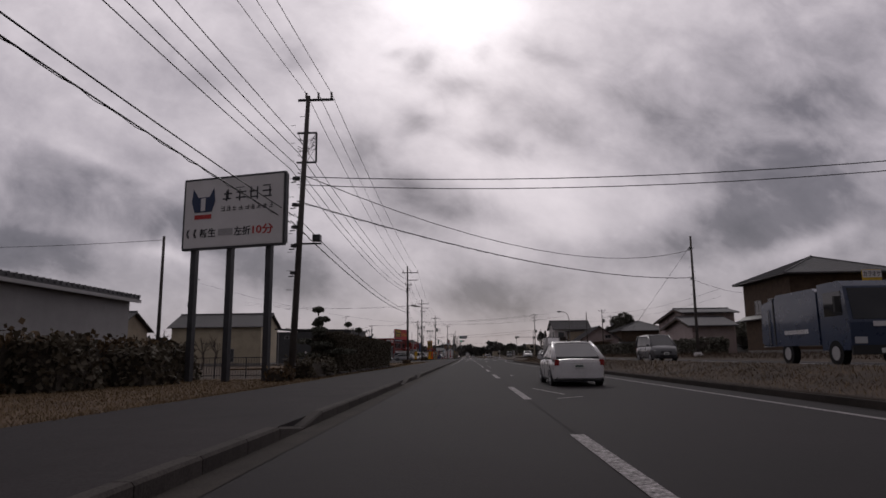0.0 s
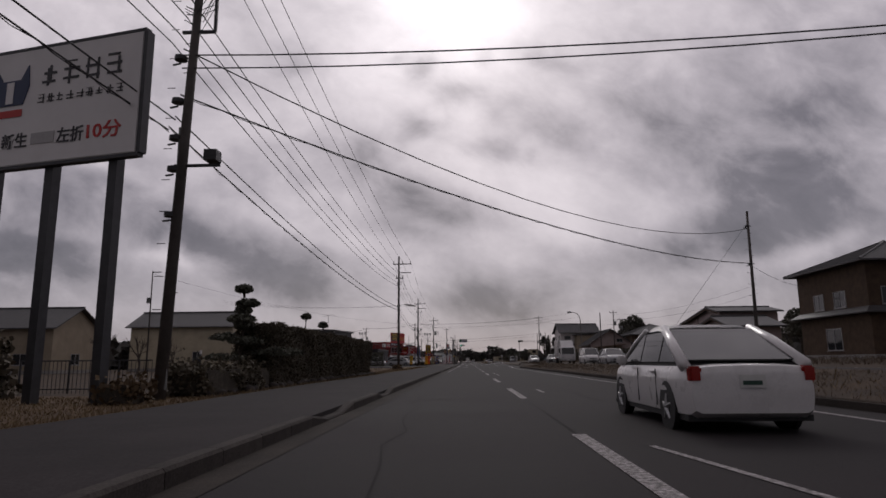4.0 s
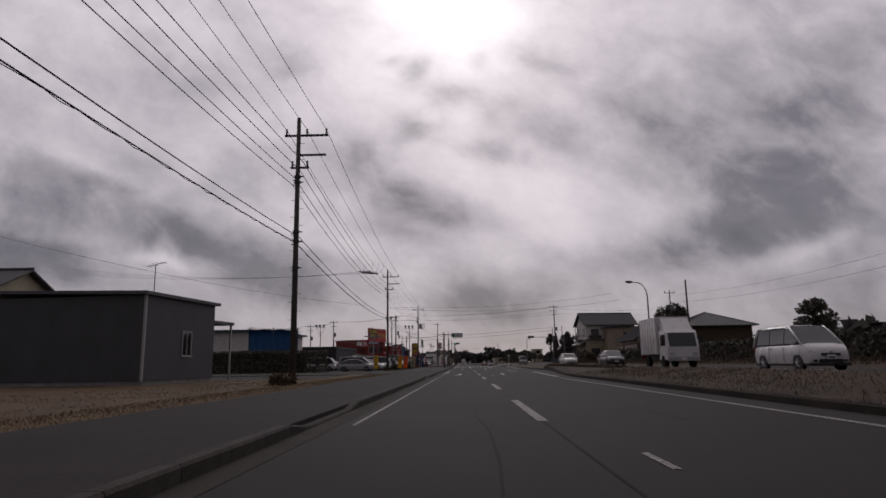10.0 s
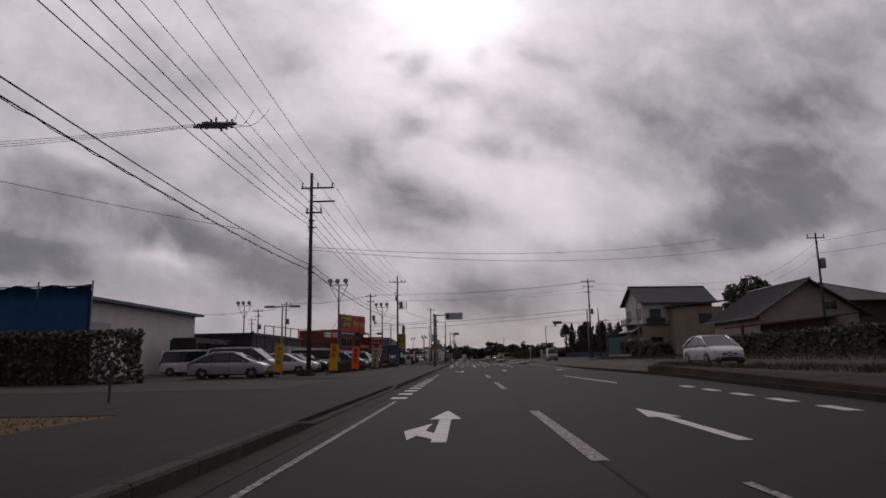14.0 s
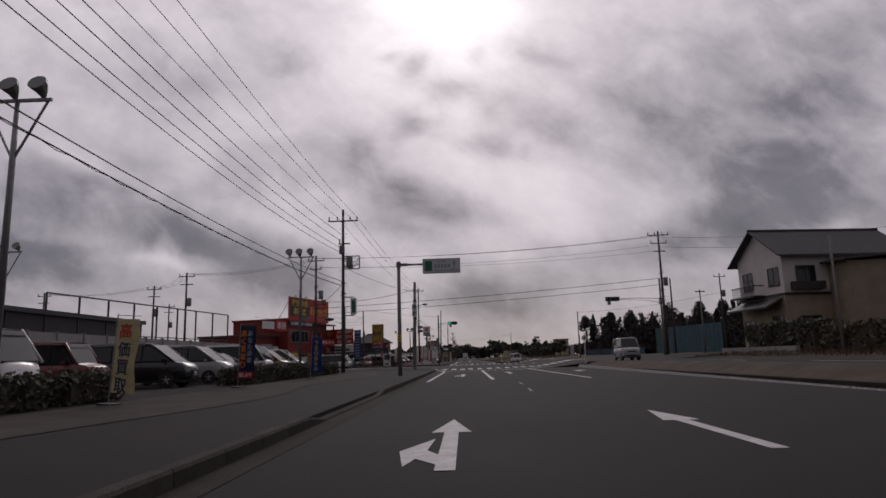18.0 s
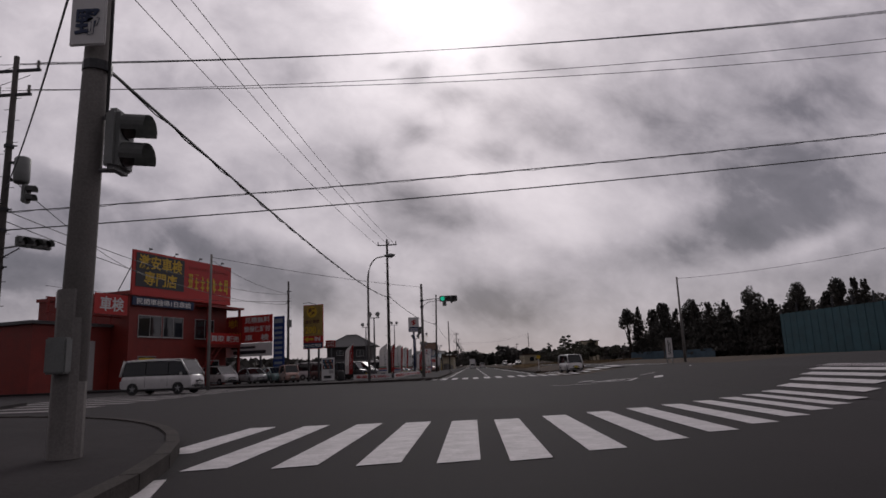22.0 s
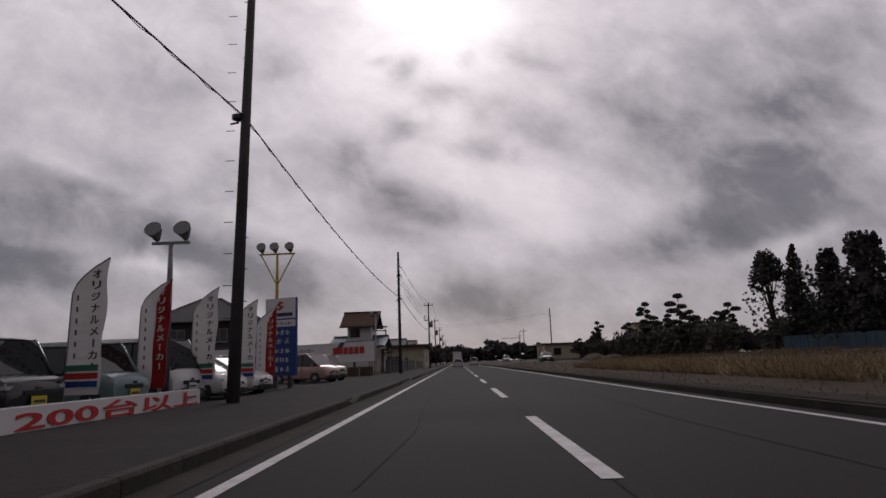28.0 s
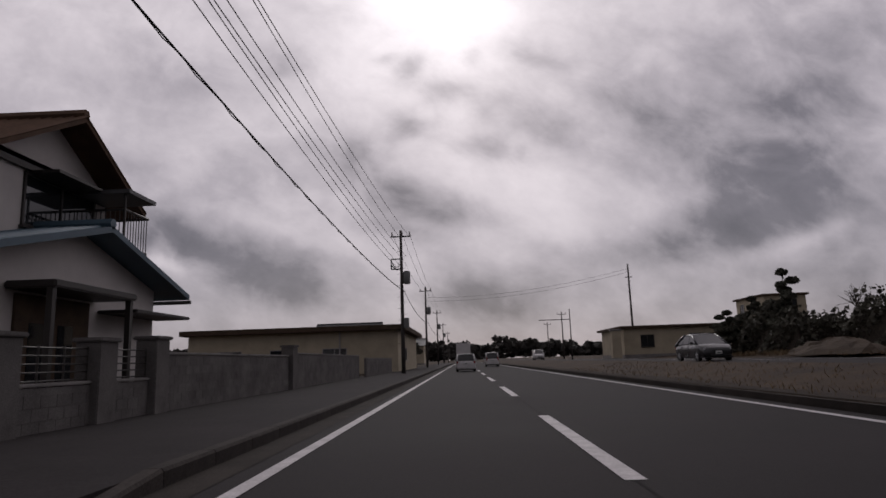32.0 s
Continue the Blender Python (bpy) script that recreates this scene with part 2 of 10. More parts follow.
M = {}
M["asphalt"] = material("asphalt", (0.0295, 0.0252, 0.0270), 0.85, 0, 0.42, 0.33, 38, 0.6, 0.006)
M["asphalt_old"] = material("asphalt_walk", (0.037, 0.0315, 0.0330), 0.9, 0, 0.45, 0.5, 34, 0.6, 0.006)
M["seam"] = material("tar_seam", (0.022, 0.02, 0.021), 0.95, 0, 0.3, 5, 60, 0.2)
M["line"] = material("road_paint", (0.62, 0.59, 0.60), 0.7, 0, 0.3, 3.0, 45, 0.2, 0.003)
M["line_worn"] = material("worn_road_paint", (0.48, 0.45, 0.45), 0.8, 0, 0.7, 14.0, 30, 0.2, 0.003, tint=(0.075, 0.07, 0.07))
M["concrete"] = material("concrete", (0.30, 0.285, 0.275), 0.85, 0, 0.3, 1.5, 50, 0.3, 0.005)
M["kerb"] = material("kerb_concrete", (0.066, 0.057, 0.053), 0.9, 0, 0.45, 1.2, 40, 0.4, 0.006, rand=0.12)
M["dry_grass"] = material("dry_grass_ground", (0.082, 0.057, 0.038), 0.95, 0, 0.45, 0.45, 14, 0.6, 0.03, tint=(0.040, 0.029, 0.023))
M["straw"] = leaf_material("straw_blades", (0.090, 0.063, 0.038), (0.21, 0.150, 0.080))
M["tall_straw"] = leaf_material("tall_straw_blades", (0.13, 0.09, 0.05), (0.36, 0.27, 0.15))
M["brown_blades"] = leaf_material("brown_blades", (0.052, 0.037, 0.027), (0.105, 0.074, 0.047))
M["dust"] = material("trodden_dust", (0.078, 0.066, 0.057), 0.95, 0, 0.4, 0.8, 30, 0.5, 0.01, tint=(0.045, 0.039, 0.036))
M["gutter_dirt"] = material("gutter_dirt", (0.050, 0.042, 0.037), 0.95, 0, 0.45, 0.9, 40, 0.5, 0.008)
# wet soil and leaves, with the median kerb's shade put into the colour
M["shaded_soil"] = material("shaded_soil", (0.048, 0.036, 0.028), 0.95, 0, 0.5, 0.8, 25, 0.7, 0.03)
M["soil"] = material("bare_soil", (0.10, 0.078, 0.06), 0.95, 0, 0.4, 0.7, 25, 0.6, 0.02)
M["field"] = material("bare_field", (0.140, 0.095, 0.058), 0.95, 0, 0.4, 0.6, 18, 0.6, 0.02, tint=(0.090, 0.062, 0.042))
M["pole"] = material("pole_concrete", (0.105, 0.095, 0.09), 0.85, 0, 0.3, 1.2, 40, 0.15, rand=0.12)
M["pole_light"] = material("pole_concrete_pale", (0.24, 0.225, 0.215), 0.8, 0, 0.25, 1.0, 40, 0.1)
M["steel"] = material("galvanised_steel", (0.30, 0.30, 0.31), 0.45, 0.7, 0.2, 4, 40, 0.05)
M["dark_steel"] = material("dark_steel", (0.06, 0.06, 0.065), 0.5, 0.4, 0.25, 4, 40, 0.05)
M["wire"] = material("cable_rubber", (0.022, 0.021, 0.022), 0.6, 0, 0.2, 4, 40, 0.0)
M["porcelain"] = material("porcelain", (0.20, 0.18, 0.17), 0.3, 0, 0.1, 6, 40, 0.0)
M["white_wall"] = material("white_render", (0.62, 0.585, 0.565), 0.85, 0, 0.14, 0.7, 70, 0.2, 0.004)
M["cream_wall"] = material("cream_render", (0.50, 0.44, 0.33), 0.85, 0, 0.18, 0.7, 70, 0.2, 0.004)
M["pink_wall"] = material("pinkish_render", (0.40, 0.33, 0.315), 0.85, 0, 0.18, 0.7, 70, 0.2, 0.004)
M["tan_wall"] = material("tan_render", (0.34, 0.285, 0.215), 0.85, 0, 0.2, 0.7, 70, 0.2, 0.004)
M["dark_siding"] = material("charcoal_siding", (0.045, 0.042, 0.045), 0.7, 0, 0.25, 2.0, 40, 0.15, 0.003)
M["brown_wall"] = material("brown_timber", (0.10, 0.07, 0.05), 0.8, 0, 0.3, 2.0, 40, 0.2, 0.004)
M["grey_wall"] = material("slate_grey_siding", (0.072, 0.074, 0.078), 0.6, 0, 0.18, 0.8, 60, 0.1)
M["grey_panel"] = material("grey_panel", (0.33, 0.32, 0.32), 0.7, 0, 0.2, 0.6, 60, 0.15)
M["red_wall"] = material("red_painted_siding", (0.22, 0.026, 0.019), 0.6, 0, 0.22, 0.9, 50, 0.1)
M["tile"] = material("roof_tile_grey", (0.070, 0.068, 0.070), 0.55, 0, 0.3, 1.5, 40, 0.2, rand=0.1)
M["tile_brown"] = material("roof_tile_brown", (0.13, 0.08, 0.055), 0.8, 0, 0.3, 1.5, 40, 0.2, rand=0.1)
M["roof_metal"] = material("roof_sheet", (0.11, 0.11, 0.115), 0.5, 0.2, 0.3, 0.9, 40, 0.1)
M["roof_blue"] = material("roof_sheet_blue", (0.07, 0.12, 0.16), 0.5, 0.1, 0.3, 0.9, 40, 0.1)
M["glass"] = glass("window_glass")
M["car_glass"] = glass("car_glass", (0.012, 0.013, 0.015))
M["frame"] = material("window_aluminium", (0.36, 0.35, 0.35), 0.5, 0.2, 0.1, 5, 40, 0.0)
M["frame_dark"] = material("window_bronze", (0.045, 0.04, 0.037), 0.5, 0.2, 0.1, 5, 40, 0.0)
M["block"] = material("concrete_block", (0.17, 0.16, 0.155), 0.9, 0, 0.35, 1.2, 40, 0.3, 0.004, rand=0.10)
M["rubber"] = material("tyre_rubber", (0.018, 0.018, 0.018), 0.8, 0, 0.2, 20, 60, 0.1)
M["rim"] = material("wheel_rim", (0.38, 0.38, 0.39), 0.35, 0.8, 0.15, 10, 60, 0.0)
M["black_plastic"] = material("black_plastic", (0.022, 0.022, 0.023), 0.6, 0, 0.2, 8, 60, 0.05)
M["chrome"] = material("chrome", (0.55, 0.55, 0.56), 0.2, 1.0, 0.1, 8, 60, 0.0)
M["lamp_clear"] = glass("lamp_clear", (0.42, 0.42, 0.43), 0.1)
M["lamp_red"] = glass("lamp_red", (0.25, 0.012, 0.01), 0.15)
M["brake_on"] = lamp_glow("brake_light", (1.0, 0.05, 0.02), 1.4)
M["lamp_amber"] = glass("lamp_amber", (0.5, 0.2, 0.02), 0.15)
M["plate_white"] = material("plate_white", (0.62, 0.62, 0.60), 0.5, 0, 0.08, 8, 60, 0)
M["plate_yellow"] = material("plate_yellow", (0.62, 0.48, 0.05), 0.5, 0, 0.08, 8, 60, 0)
M["plate_bar"] = material("plate_bars", (0.03, 0.07, 0.05), 0.5, 0, 0.08, 8, 60, 0)
M["bark"] = material("bark", (0.065, 0.052, 0.042), 0.95, 0, 0.4, 4, 30, 0.6, 0.02)
M["hedge_leaf"] = leaf_material("hedge_leaf", (0.066, 0.056, 0.042), (0.098, 0.082, 0.056))
M["dark_leaf"] = leaf_material("dark_leaf", (0.066, 0.064, 0.053), (0.110, 0.106, 0.080))
M["pine_leaf"] = leaf_material("pine_needles", (0.064, 0.066, 0.054), (0.104, 0.105, 0.078))
M["brown_leaf"] = leaf_material("brown_hedge_leaf", (0.045, 0.03, 0.02), (0.14, 0.095, 0.05))
M["twig"] = material("bare_twigs", (0.10, 0.085, 0.075), 0.95, 0, 0.3, 4, 30, 0.2)
M["hedge_core"] = material("hedge_core", (0.080, 0.068, 0.055), 0.95, 0, 0.5, 4.0, 30, 0.6, 0.03)
M["far_wood"] = leaf_material("far_wood_leaf", (0.038, 0.038, 0.038), (0.085, 0.078, 0.066))
M["sign_white"] = material("sign_white", (0.66, 0.64, 0.64), 0.45, 0, 0.08, 0.8, 60, 0.0)
M["banner_cream"] = material("banner_cream", (0.52, 0.47, 0.33), 0.8, 0, 0.2, 2.0, 60, 0.0)
M["gold_panel"] = material("gold_panel", (0.36, 0.25, 0.07), 0.5, 0, 0.35, 1.2, 60, 0.0)
M["sign_brown"] = material("sign_brown", (0.09, 0.035, 0.02), 0.5, 0, 0.2, 1.2, 60, 0.0)
M["sign_faded"] = material("sign_faded", (0.66, 0.70, 0.74), 0.5, 0, 0.2, 1.5, 60, 0.0)
M["sign_red"] = material("sign_red", (0.46, 0.025, 0.022), 0.5, 0, 0.1, 1.0, 60, 0.0)
M["sign_darkred"] = material("sign_dark_red", (0.24, 0.025, 0.02), 0.5, 0, 0.1, 1.0, 60, 0.0)
M["sign_yellow"] = material("sign_yellow", (0.62, 0.40, 0.03), 0.5, 0, 0.12, 1.0, 60, 0.0)
M["sign_blue"] = material("sign_blue", (0.015, 0.05, 0.22), 0.5, 0, 0.12, 1.0, 60, 0.0)
M["sign_navy"] = material("sign_navy", (0.02, 0.035, 0.09), 0.5, 0, 0.12, 1.0, 60, 0.0)
M["sign_green"] = material("sign_green", (0.03, 0.16, 0.09), 0.5, 0, 0.12, 1.0, 60, 0.0)
M["sign_roadblue"] = material("sign_road_blue", (0.30, 0.36, 0.42), 0.5, 0, 0.12, 1.0, 60, 0.0)
M["ink"] = material("sign_ink", (0.03, 0.03, 0.035), 0.5, 0, 0.1, 4, 60, 0.0)
M["orange"] = material("sign_orange", (0.75, 0.20, 0.02), 0.5, 0, 0.1, 2, 60, 0.0)
M["teal_wall"] = material("teal_sheeting", (0.035, 0.095, 0.115), 0.6, 0.1, 0.3, 0.7, 40, 0.1)
M["blue_sheet"] = material("blue_tarpaulin", (0.035, 0.12, 0.26), 0.5, 0, 0.25, 0.8, 30, 0.2)
M["yellow_paint"] = material("yellow_paint", (0.62, 0.45, 0.05), 0.5, 0, 0.2, 2, 40, 0.05)
M["signal_grey"] = material("signal_housing", (0.20, 0.205, 0.20), 0.5, 0.2, 0.15, 4, 40, 0.0)
M["signal_green"] = lamp_glow("green_light", (0.02, 0.60, 0.36), 0.6)
M["signal_off"] = glass("signal_lens_dark", (0.03, 0.02, 0.02), 0.2)


def mesh_object(name, verts, faces, mt, parent=None):
    me = bpy.data.meshes.new(name)
    me.from_pydata(verts, [], faces)
    me.materials.append(mt)
    me.update()
    ob = new(name, me)
    if parent:
        ob.parent = parent
    return ob


def part(name, bm, mt, parent=None, label="", smooth=False):
    me = bpy.data.meshes.new(name)
    bmesh.ops.recalc_face_normals(bm, faces=bm.faces)
    if smooth:
        for f in bm.faces:
            f.smooth = True
    bm.to_mesh(me)
    bm.free()
    me.materials.append(mt)
    ob = new(name, me)
    if parent:
        ob.parent = parent
    if label:
        ob["label"] = label
    return ob


def thing(name, x, y, z, rz=0, label="", category="", group="", kind=""):
    e = new(name)
    e.matrix_basis = pose(x, y, z, 0, 0, rz)
    return tagged(e, label, category, group, kind)


def box(bm, x0, x1, y0, y1, z0, z1, bevel=0.0):
    vs = [bm.verts.new(p) for p in ((x0, y0, z0), (x1, y0, z0), (x1, y1, z0), (x0, y1, z0), (x0, y0, z1), (x1, y0, z1), (x1, y1, z1), (x0, y1, z1))]
    fs = [bm.faces.new([vs[i] for i in f]) for f in ((0, 3, 2, 1), (4, 5, 6, 7), (0, 1, 5, 4), (1, 2, 6, 5), (2, 3, 7, 6), (3, 0, 4, 7))]
    if bevel:
        bmesh.ops.bevel(bm, geom=list({e for f in fs for e in f.edges}), offset=bevel, segments=2, affect="EDGES")
    return bm


def boxes(*bs, bevel=0.0):
    bm = bmesh.new()
    for b in bs:
        box(bm, *b, bevel=bevel)
    return bm


def tube(bm, pts, r, n=6, caps=True):
    """A round bar through points; r is one radius or one for each point."""
    pts = [Vector(p) for p in pts]
    rs = r if isinstance(r, (list, tuple)) else [r] * len(pts)
    rings = []
    for i, p in enumerate(pts):
        d = (pts[min(i + 1, len(pts) - 1)] - pts[max(i - 1, 0)]).normalized()
        a = d.cross(Vector((0, 0, 1)) if abs(d.z) < 0.95 else Vector((1, 0, 0))).normalized()
        b = d.cross(a)
        rings.append([bm.verts.new(p + (a * math.cos(k * 2 * math.pi / n) + b * math.sin(k * 2 * math.pi / n)) * rs[i]) for k in range(n)])
    for q, w in zip(rings, rings[1:]):
        for k in range(n):
            bm.faces.new((q[k], q[(k + 1) % n], w[(k + 1) % n], w[k]))
    if caps and n > 2:
        bm.faces.new(rings[0][::-1])
        bm.faces.new(rings[-1])
    return bm


def tubes(*ts, n=6):
    bm = bmesh.new()
    for pts, r in ts:
        tube(bm, pts, r, n)
    return bm


def prism(bm, poly, y0, y1):
    """A polygon in x and z, pushed from y0 to y1."""
    a = [bm.verts.new((x, y0, z)) for x, z in poly]
    b = [bm.verts.new((x, y1, z)) for x, z in poly]
    bm.faces.new(a), bm.faces.new(b[::-1])
    for i in range(len(poly)):
        j = (i + 1) % len(poly)
        bm.faces.new((a[i], b[i], b[j], a[j]))
    return bm


def flat(bm, pts, z):
    bm.faces.new([bm.verts.new((p[0], p[1], z)) for p in pts])
    return bm


def scatter_quads(name, centres, size, mt, parent=None, flat_up=0.0, aspect=1.0, rng=None, kind=""):
    """Many small leaf blades as one mesh."""
    rng = rng or np.random.default_rng(3)
    c = np.asarray(centres, float)
    n = len(c)
    a = rng.normal(size=(n, 3))
    a /= np.linalg.norm(a, axis=1, keepdims=True)
    b = rng.normal(size=(n, 3))
    if flat_up:
        a[:, 2] *= 1 - flat_up
        b[:, 2] *= 1 - flat_up
        a /= np.linalg.norm(a, axis=1, keepdims=True)
    b -= a * (a * b).sum(1, keepdims=True)
    b /= np.linalg.norm(b, axis=1, keepdims=True)
    s = size * rng.uniform(0.6, 1.4, (n, 1))
    v = np.stack([c - a * s - b * s * aspect * 0.4, c + a * s * 0.2 - b * s * aspect, c + a * s * 1.1, c + b * s * aspect - a * s * 0.1], 1).reshape(-1, 3)
    f = np.arange(4 * n).reshape(n, 4)
    ob = mesh_object(name, v.tolist(), f.tolist(), mt, parent)
    if kind:
        ob["kind"] = kind
    return ob


def blades(name, xy, z, height, mt, rng, width=0.02, lean=0.4, parent=None):
    """Grass blades as thin triangles standing at points."""
    n = len(xy)
    ang = rng.uniform(0, 2 * math.pi, n)
    hgt = height * rng.uniform(0.4, 1.3, n)
    wv = np.stack([np.cos(ang), np.sin(ang), np.zeros(n)], 1) * width * rng.uniform(0.6, 1.5, (n, 1))
    base = np.column_stack([xy, z])
    ln = rng.normal(size=(n, 2)) * lean
    tip = base + np.column_stack([ln * hgt[:, None], hgt])
    v = np.stack([base - wv, base + wv, tip], 1).reshape(-1, 3)
    ob = mesh_object(name, v.tolist(), np.arange(3 * n).reshape(n, 3).tolist(), mt, parent)
    ob["kind"] = "stuff"
    return ob


# ---- ground, roads, pavements ----
def gz(x):
    """Height of the land across the road: level on the near side, half a metre up beyond the median, more at the far verge."""
    k = [(8.0, 0.0), (12.0, 0.5), (19.0, 0.5), (26.0, 0.9), (5000, 0.9)]
    if x <= 8:
        return 0.0
    for (x0, z0), (x1, z1) in zip(k, k[1:]):
        if x <= x1:
            return z0 + (z1 - z0) * (x - x0) / (x1 - x0)


def rx(y, early, late, y0=205.0, y1=262.0):
    k = min(1.0, max(0.0, (y - y0) / (y1 - y0)))
    return early + (late - early) * k


def kerb_x(y):
    return rx(y, -2.22, -2.62)


def med_x(y):
    """The median's near edge: it steps back for the turning lane before the crossing."""
    if y < 250:
        return 7.45 + 2.9 * min(1.0, max(0.0, (y - 104) / 34))
    return 6.2


def far_x(y):
    return rx(y, 11.7, 11.2)


def strip(name, f0, f1, y0, y1, z, mt, label="", category="", kind="structure", step=6.0, thick=0.0, cross=1):
    """A sheet between two lines along the road."""
    n = max(1, int((y1 - y0) / step))
    vs, fs = [], []
    for i in range(n + 1):
        y = y0 + (y1 - y0) * i / n
        a, b = f0(y), f1(y)
        for k in range(cross + 1):
            x = a + (b - a) * k / cross
            vs.append((x, y, z(x) if callable(z) else z))
    w = cross + 1
    for i in range(n):
        for k in range(cross):
            q = i * w + k
            fs.append((q, q + 1, q + w + 1, q + w))
    if thick:
        m = len(vs)
        vs += [(x, y, zz - thick) for x, y, zz in vs]
        for i in range(n):
            q, e = i * w, i * w + cross
            fs.append((q, q + w, q + w + m, q + m))
            fs.append((e + w, e, e + m, e + w + m))
        for k in range(cross):
            fs.append((k + 1, k, k + m, k + 1 + m))
            q = n * w + k
            fs.append((q, q + 1, q + 1 + m, q + m))
    ob = mesh_object(name, vs, fs, mt)
    return tagged(ob, label, category, "", kind)


JY0, JY1 = 208.0, 250.5      # the crossing's near and far mouth
# land: one sheet to the horizon
xs = [-1600, -500, -200, -90, -45, -25, -12, -7, -6, 5, 6.6, 8, 9, 10.5, 12, 14, 16.5, 19, 22, 26, 30, 40, 60, 120, 300, 800, 1600]
ys = [-300, -60, 0, 60, 100, 104, 120, 170, 205, 215, 230, 250, 262, 300, 350, 420, 520, 700, 1000, 1600, 3500]
gv = [(x, y, (gz(x) if x > 10.6 or not 101 < y < 208 else 0.0) - 0.06) for y in ys for x in xs]
gf = [(j * len(xs) + i, j * len(xs) + i + 1, (j + 1) * len(xs) + i + 1, (j + 1) * len(xs) + i) for j in range(len(ys) - 1) for i in range(len(xs) - 1)]
tagged(mesh_object("ground", gv, gf, M["dry_grass"]), "dry brown winter grass and bare soil beside the road", "ground", "", "structure")
# carriageways
strip("road", lambda y: kerb_x(y), lambda y: med_x(y) + 0.1, -60, JY0, 0.0, M["asphalt"], "worn dark grey asphalt carriageway with two lanes", "road")
strip("road", lambda y: kerb_x(y), lambda y: med_x(y) + 0.1, JY1, 700, 0.0, M["asphalt"], "dark grey asphalt carriageway with fresh white lines", "road")
strip("road", far_x, lambda y: far_x(y) + 7.2, -60, JY0, lambda x: gz(x) + 0.01, M["asphalt"], "oncoming asphalt carriageway beyond the grass median", "road", cross=3)
strip("road", far_x, lambda y: far_x(y) + 7.2, JY1, 700, lambda x: gz(x) + 0.01, M["asphalt"], "oncoming asphalt carriageway beyond the grass median", "road", cross=3)
strip("road", lambda y: -90, lambda y: 120, JY0, JY1, lambda x: gz(x), M["asphalt"], "wide asphalt junction with a side road", "road", cross=105)
# pavement with lowered drives, kerb
strip("pavement", lambda y: -6.15 - 0.12 * math.sin(y * 0.21), lambda y: kerb_x(y) - 0.16, -60, 132, 0.13, M["asphalt_old"], "grey asphalt pavement along the road", "pavement", thick=0.2)
strip("pavement", lambda y: -6.16, lambda y: kerb_x(y) - 0.16, 132, JY0 - 4.0, 0.13, M["asphalt"], "dark asphalt pavement before the car yard", "pavement", thick=0.2)
strip("pavement", lambda y: -6.9, lambda y: kerb_x(y) - 0.16, JY1 + 5, 560, 0.13, M["asphalt_old"], "grey asphalt pavement along the road", "pavement", thick=0.2)
strip("gutter", kerb_x, lambda y: kerb_x(y) + 0.42, JY1 + 5, 560, 0.006, M["gutter_dirt"], "dusty concrete gutter beside the kerb", "gutter")
strip("gutter", kerb_x, lambda y: kerb_x(y) + 0.36, -60, JY0 - 5, 0.006, M["gutter_dirt"], "stained concrete gutter beside the kerb", "gutter")


def corner_pavement(name, cx, cy, r, a0, a1, far, label):
    """A quarter-round pavement corner with its kerb."""
    bm = bmesh.new()
    rx_, ry_ = r if isinstance(r, tuple) else (r, r)
    arc = [(cx + rx_ * math.cos(radians(a0 + (a1 - a0) * i / 16)), cy + ry_ * math.sin(radians(a0 + (a1 - a0) * i / 16))) for i in range(17)]
    poly = arc + far
    top = [bm.verts.new((x, y, 0.13)) for x, y in poly]
    bot = [bm.verts.new((x, y, -0.1)) for x, y in poly]
    bm.faces.new(top)
    for i in range(len(poly)):
        j = (i + 1) % len(poly)
        bm.faces.new((top[i], bot[i], bot[j], top[j]))
    ob = part(name, bm, M["asphalt_old"])
    tagged(ob, label, "pavement", "", "structure")
    kb = bmesh.new()
    for p, q in zip(arc, arc[1:]):
        d = (Vector(q) - Vector(p)).normalized() * 0.012
        n = Vector((-(q[1] - p[1]), q[0] - p[0])).normalized()
        if (Vector(p) + n - Vector((cx, cy))).length < (Vector(p) - Vector((cx, cy))).length:
            n = -n
        ring = [Vector(p) + d - n * 0.03, Vector(q) - d - n * 0.03, Vector(q) - d + n * 0.14, Vector(p) + d + n * 0.14]
        lo = [kb.verts.new((v.x, v.y, 0.0)) for v in ring]
        hi = [kb.verts.new((v.x, v.y, 0.16)) for v in ring]
        kb.faces.new(hi)
        for i in range(4):
            kb.faces.new((lo[i], lo[(i + 1) % 4], hi[(i + 1) % 4], hi[i]))
    k = part("kerb", kb, M["kerb"])
    tagged(k, "worn concrete kerb round the street corner", "kerb", "", "structure")


corner_pavement("pavement", -14.3, JY0 - 4.0, (11.92, 15.0), 0, 90, [(-19.0, JY0 + 22), (-60, JY0 + 38), (-60, JY0 - 4.0)], "asphalt pavement corner at the junction")
corner_pavement("pavement", -8.6, JY1 + 5, 5.8, 0, -90, [(-60, JY1 - 0.8), (-60, JY1 + 5)], "asphalt pavement corner at the junction")


# ---- road markings ----
def marking(name, polys, mt, label, z=0.008):
    bm = bmesh.new()
    for p in polys:
        bm.faces.new([bm.verts.new((q[0], q[1], (gz(q[0]) if q[0] > 10.6 or (q[0] > 8 and q[1] > 206) else 0) + z)) for q in p])
    return tagged(part(name, bm, mt), label, "road marking", "", "structure")


def quad(x0, y0, x1, y1, w):
    d = Vector((x1 - x0, y1 - y0)).normalized()
    n = Vector((-d.y, d.x)) * w / 2
    return [(x0 - n.x, y0 - n.y), (x0 + n.x, y0 + n.y), (x1 + n.x, y1 + n.y), (x1 - n.x, y1 - n.y)]


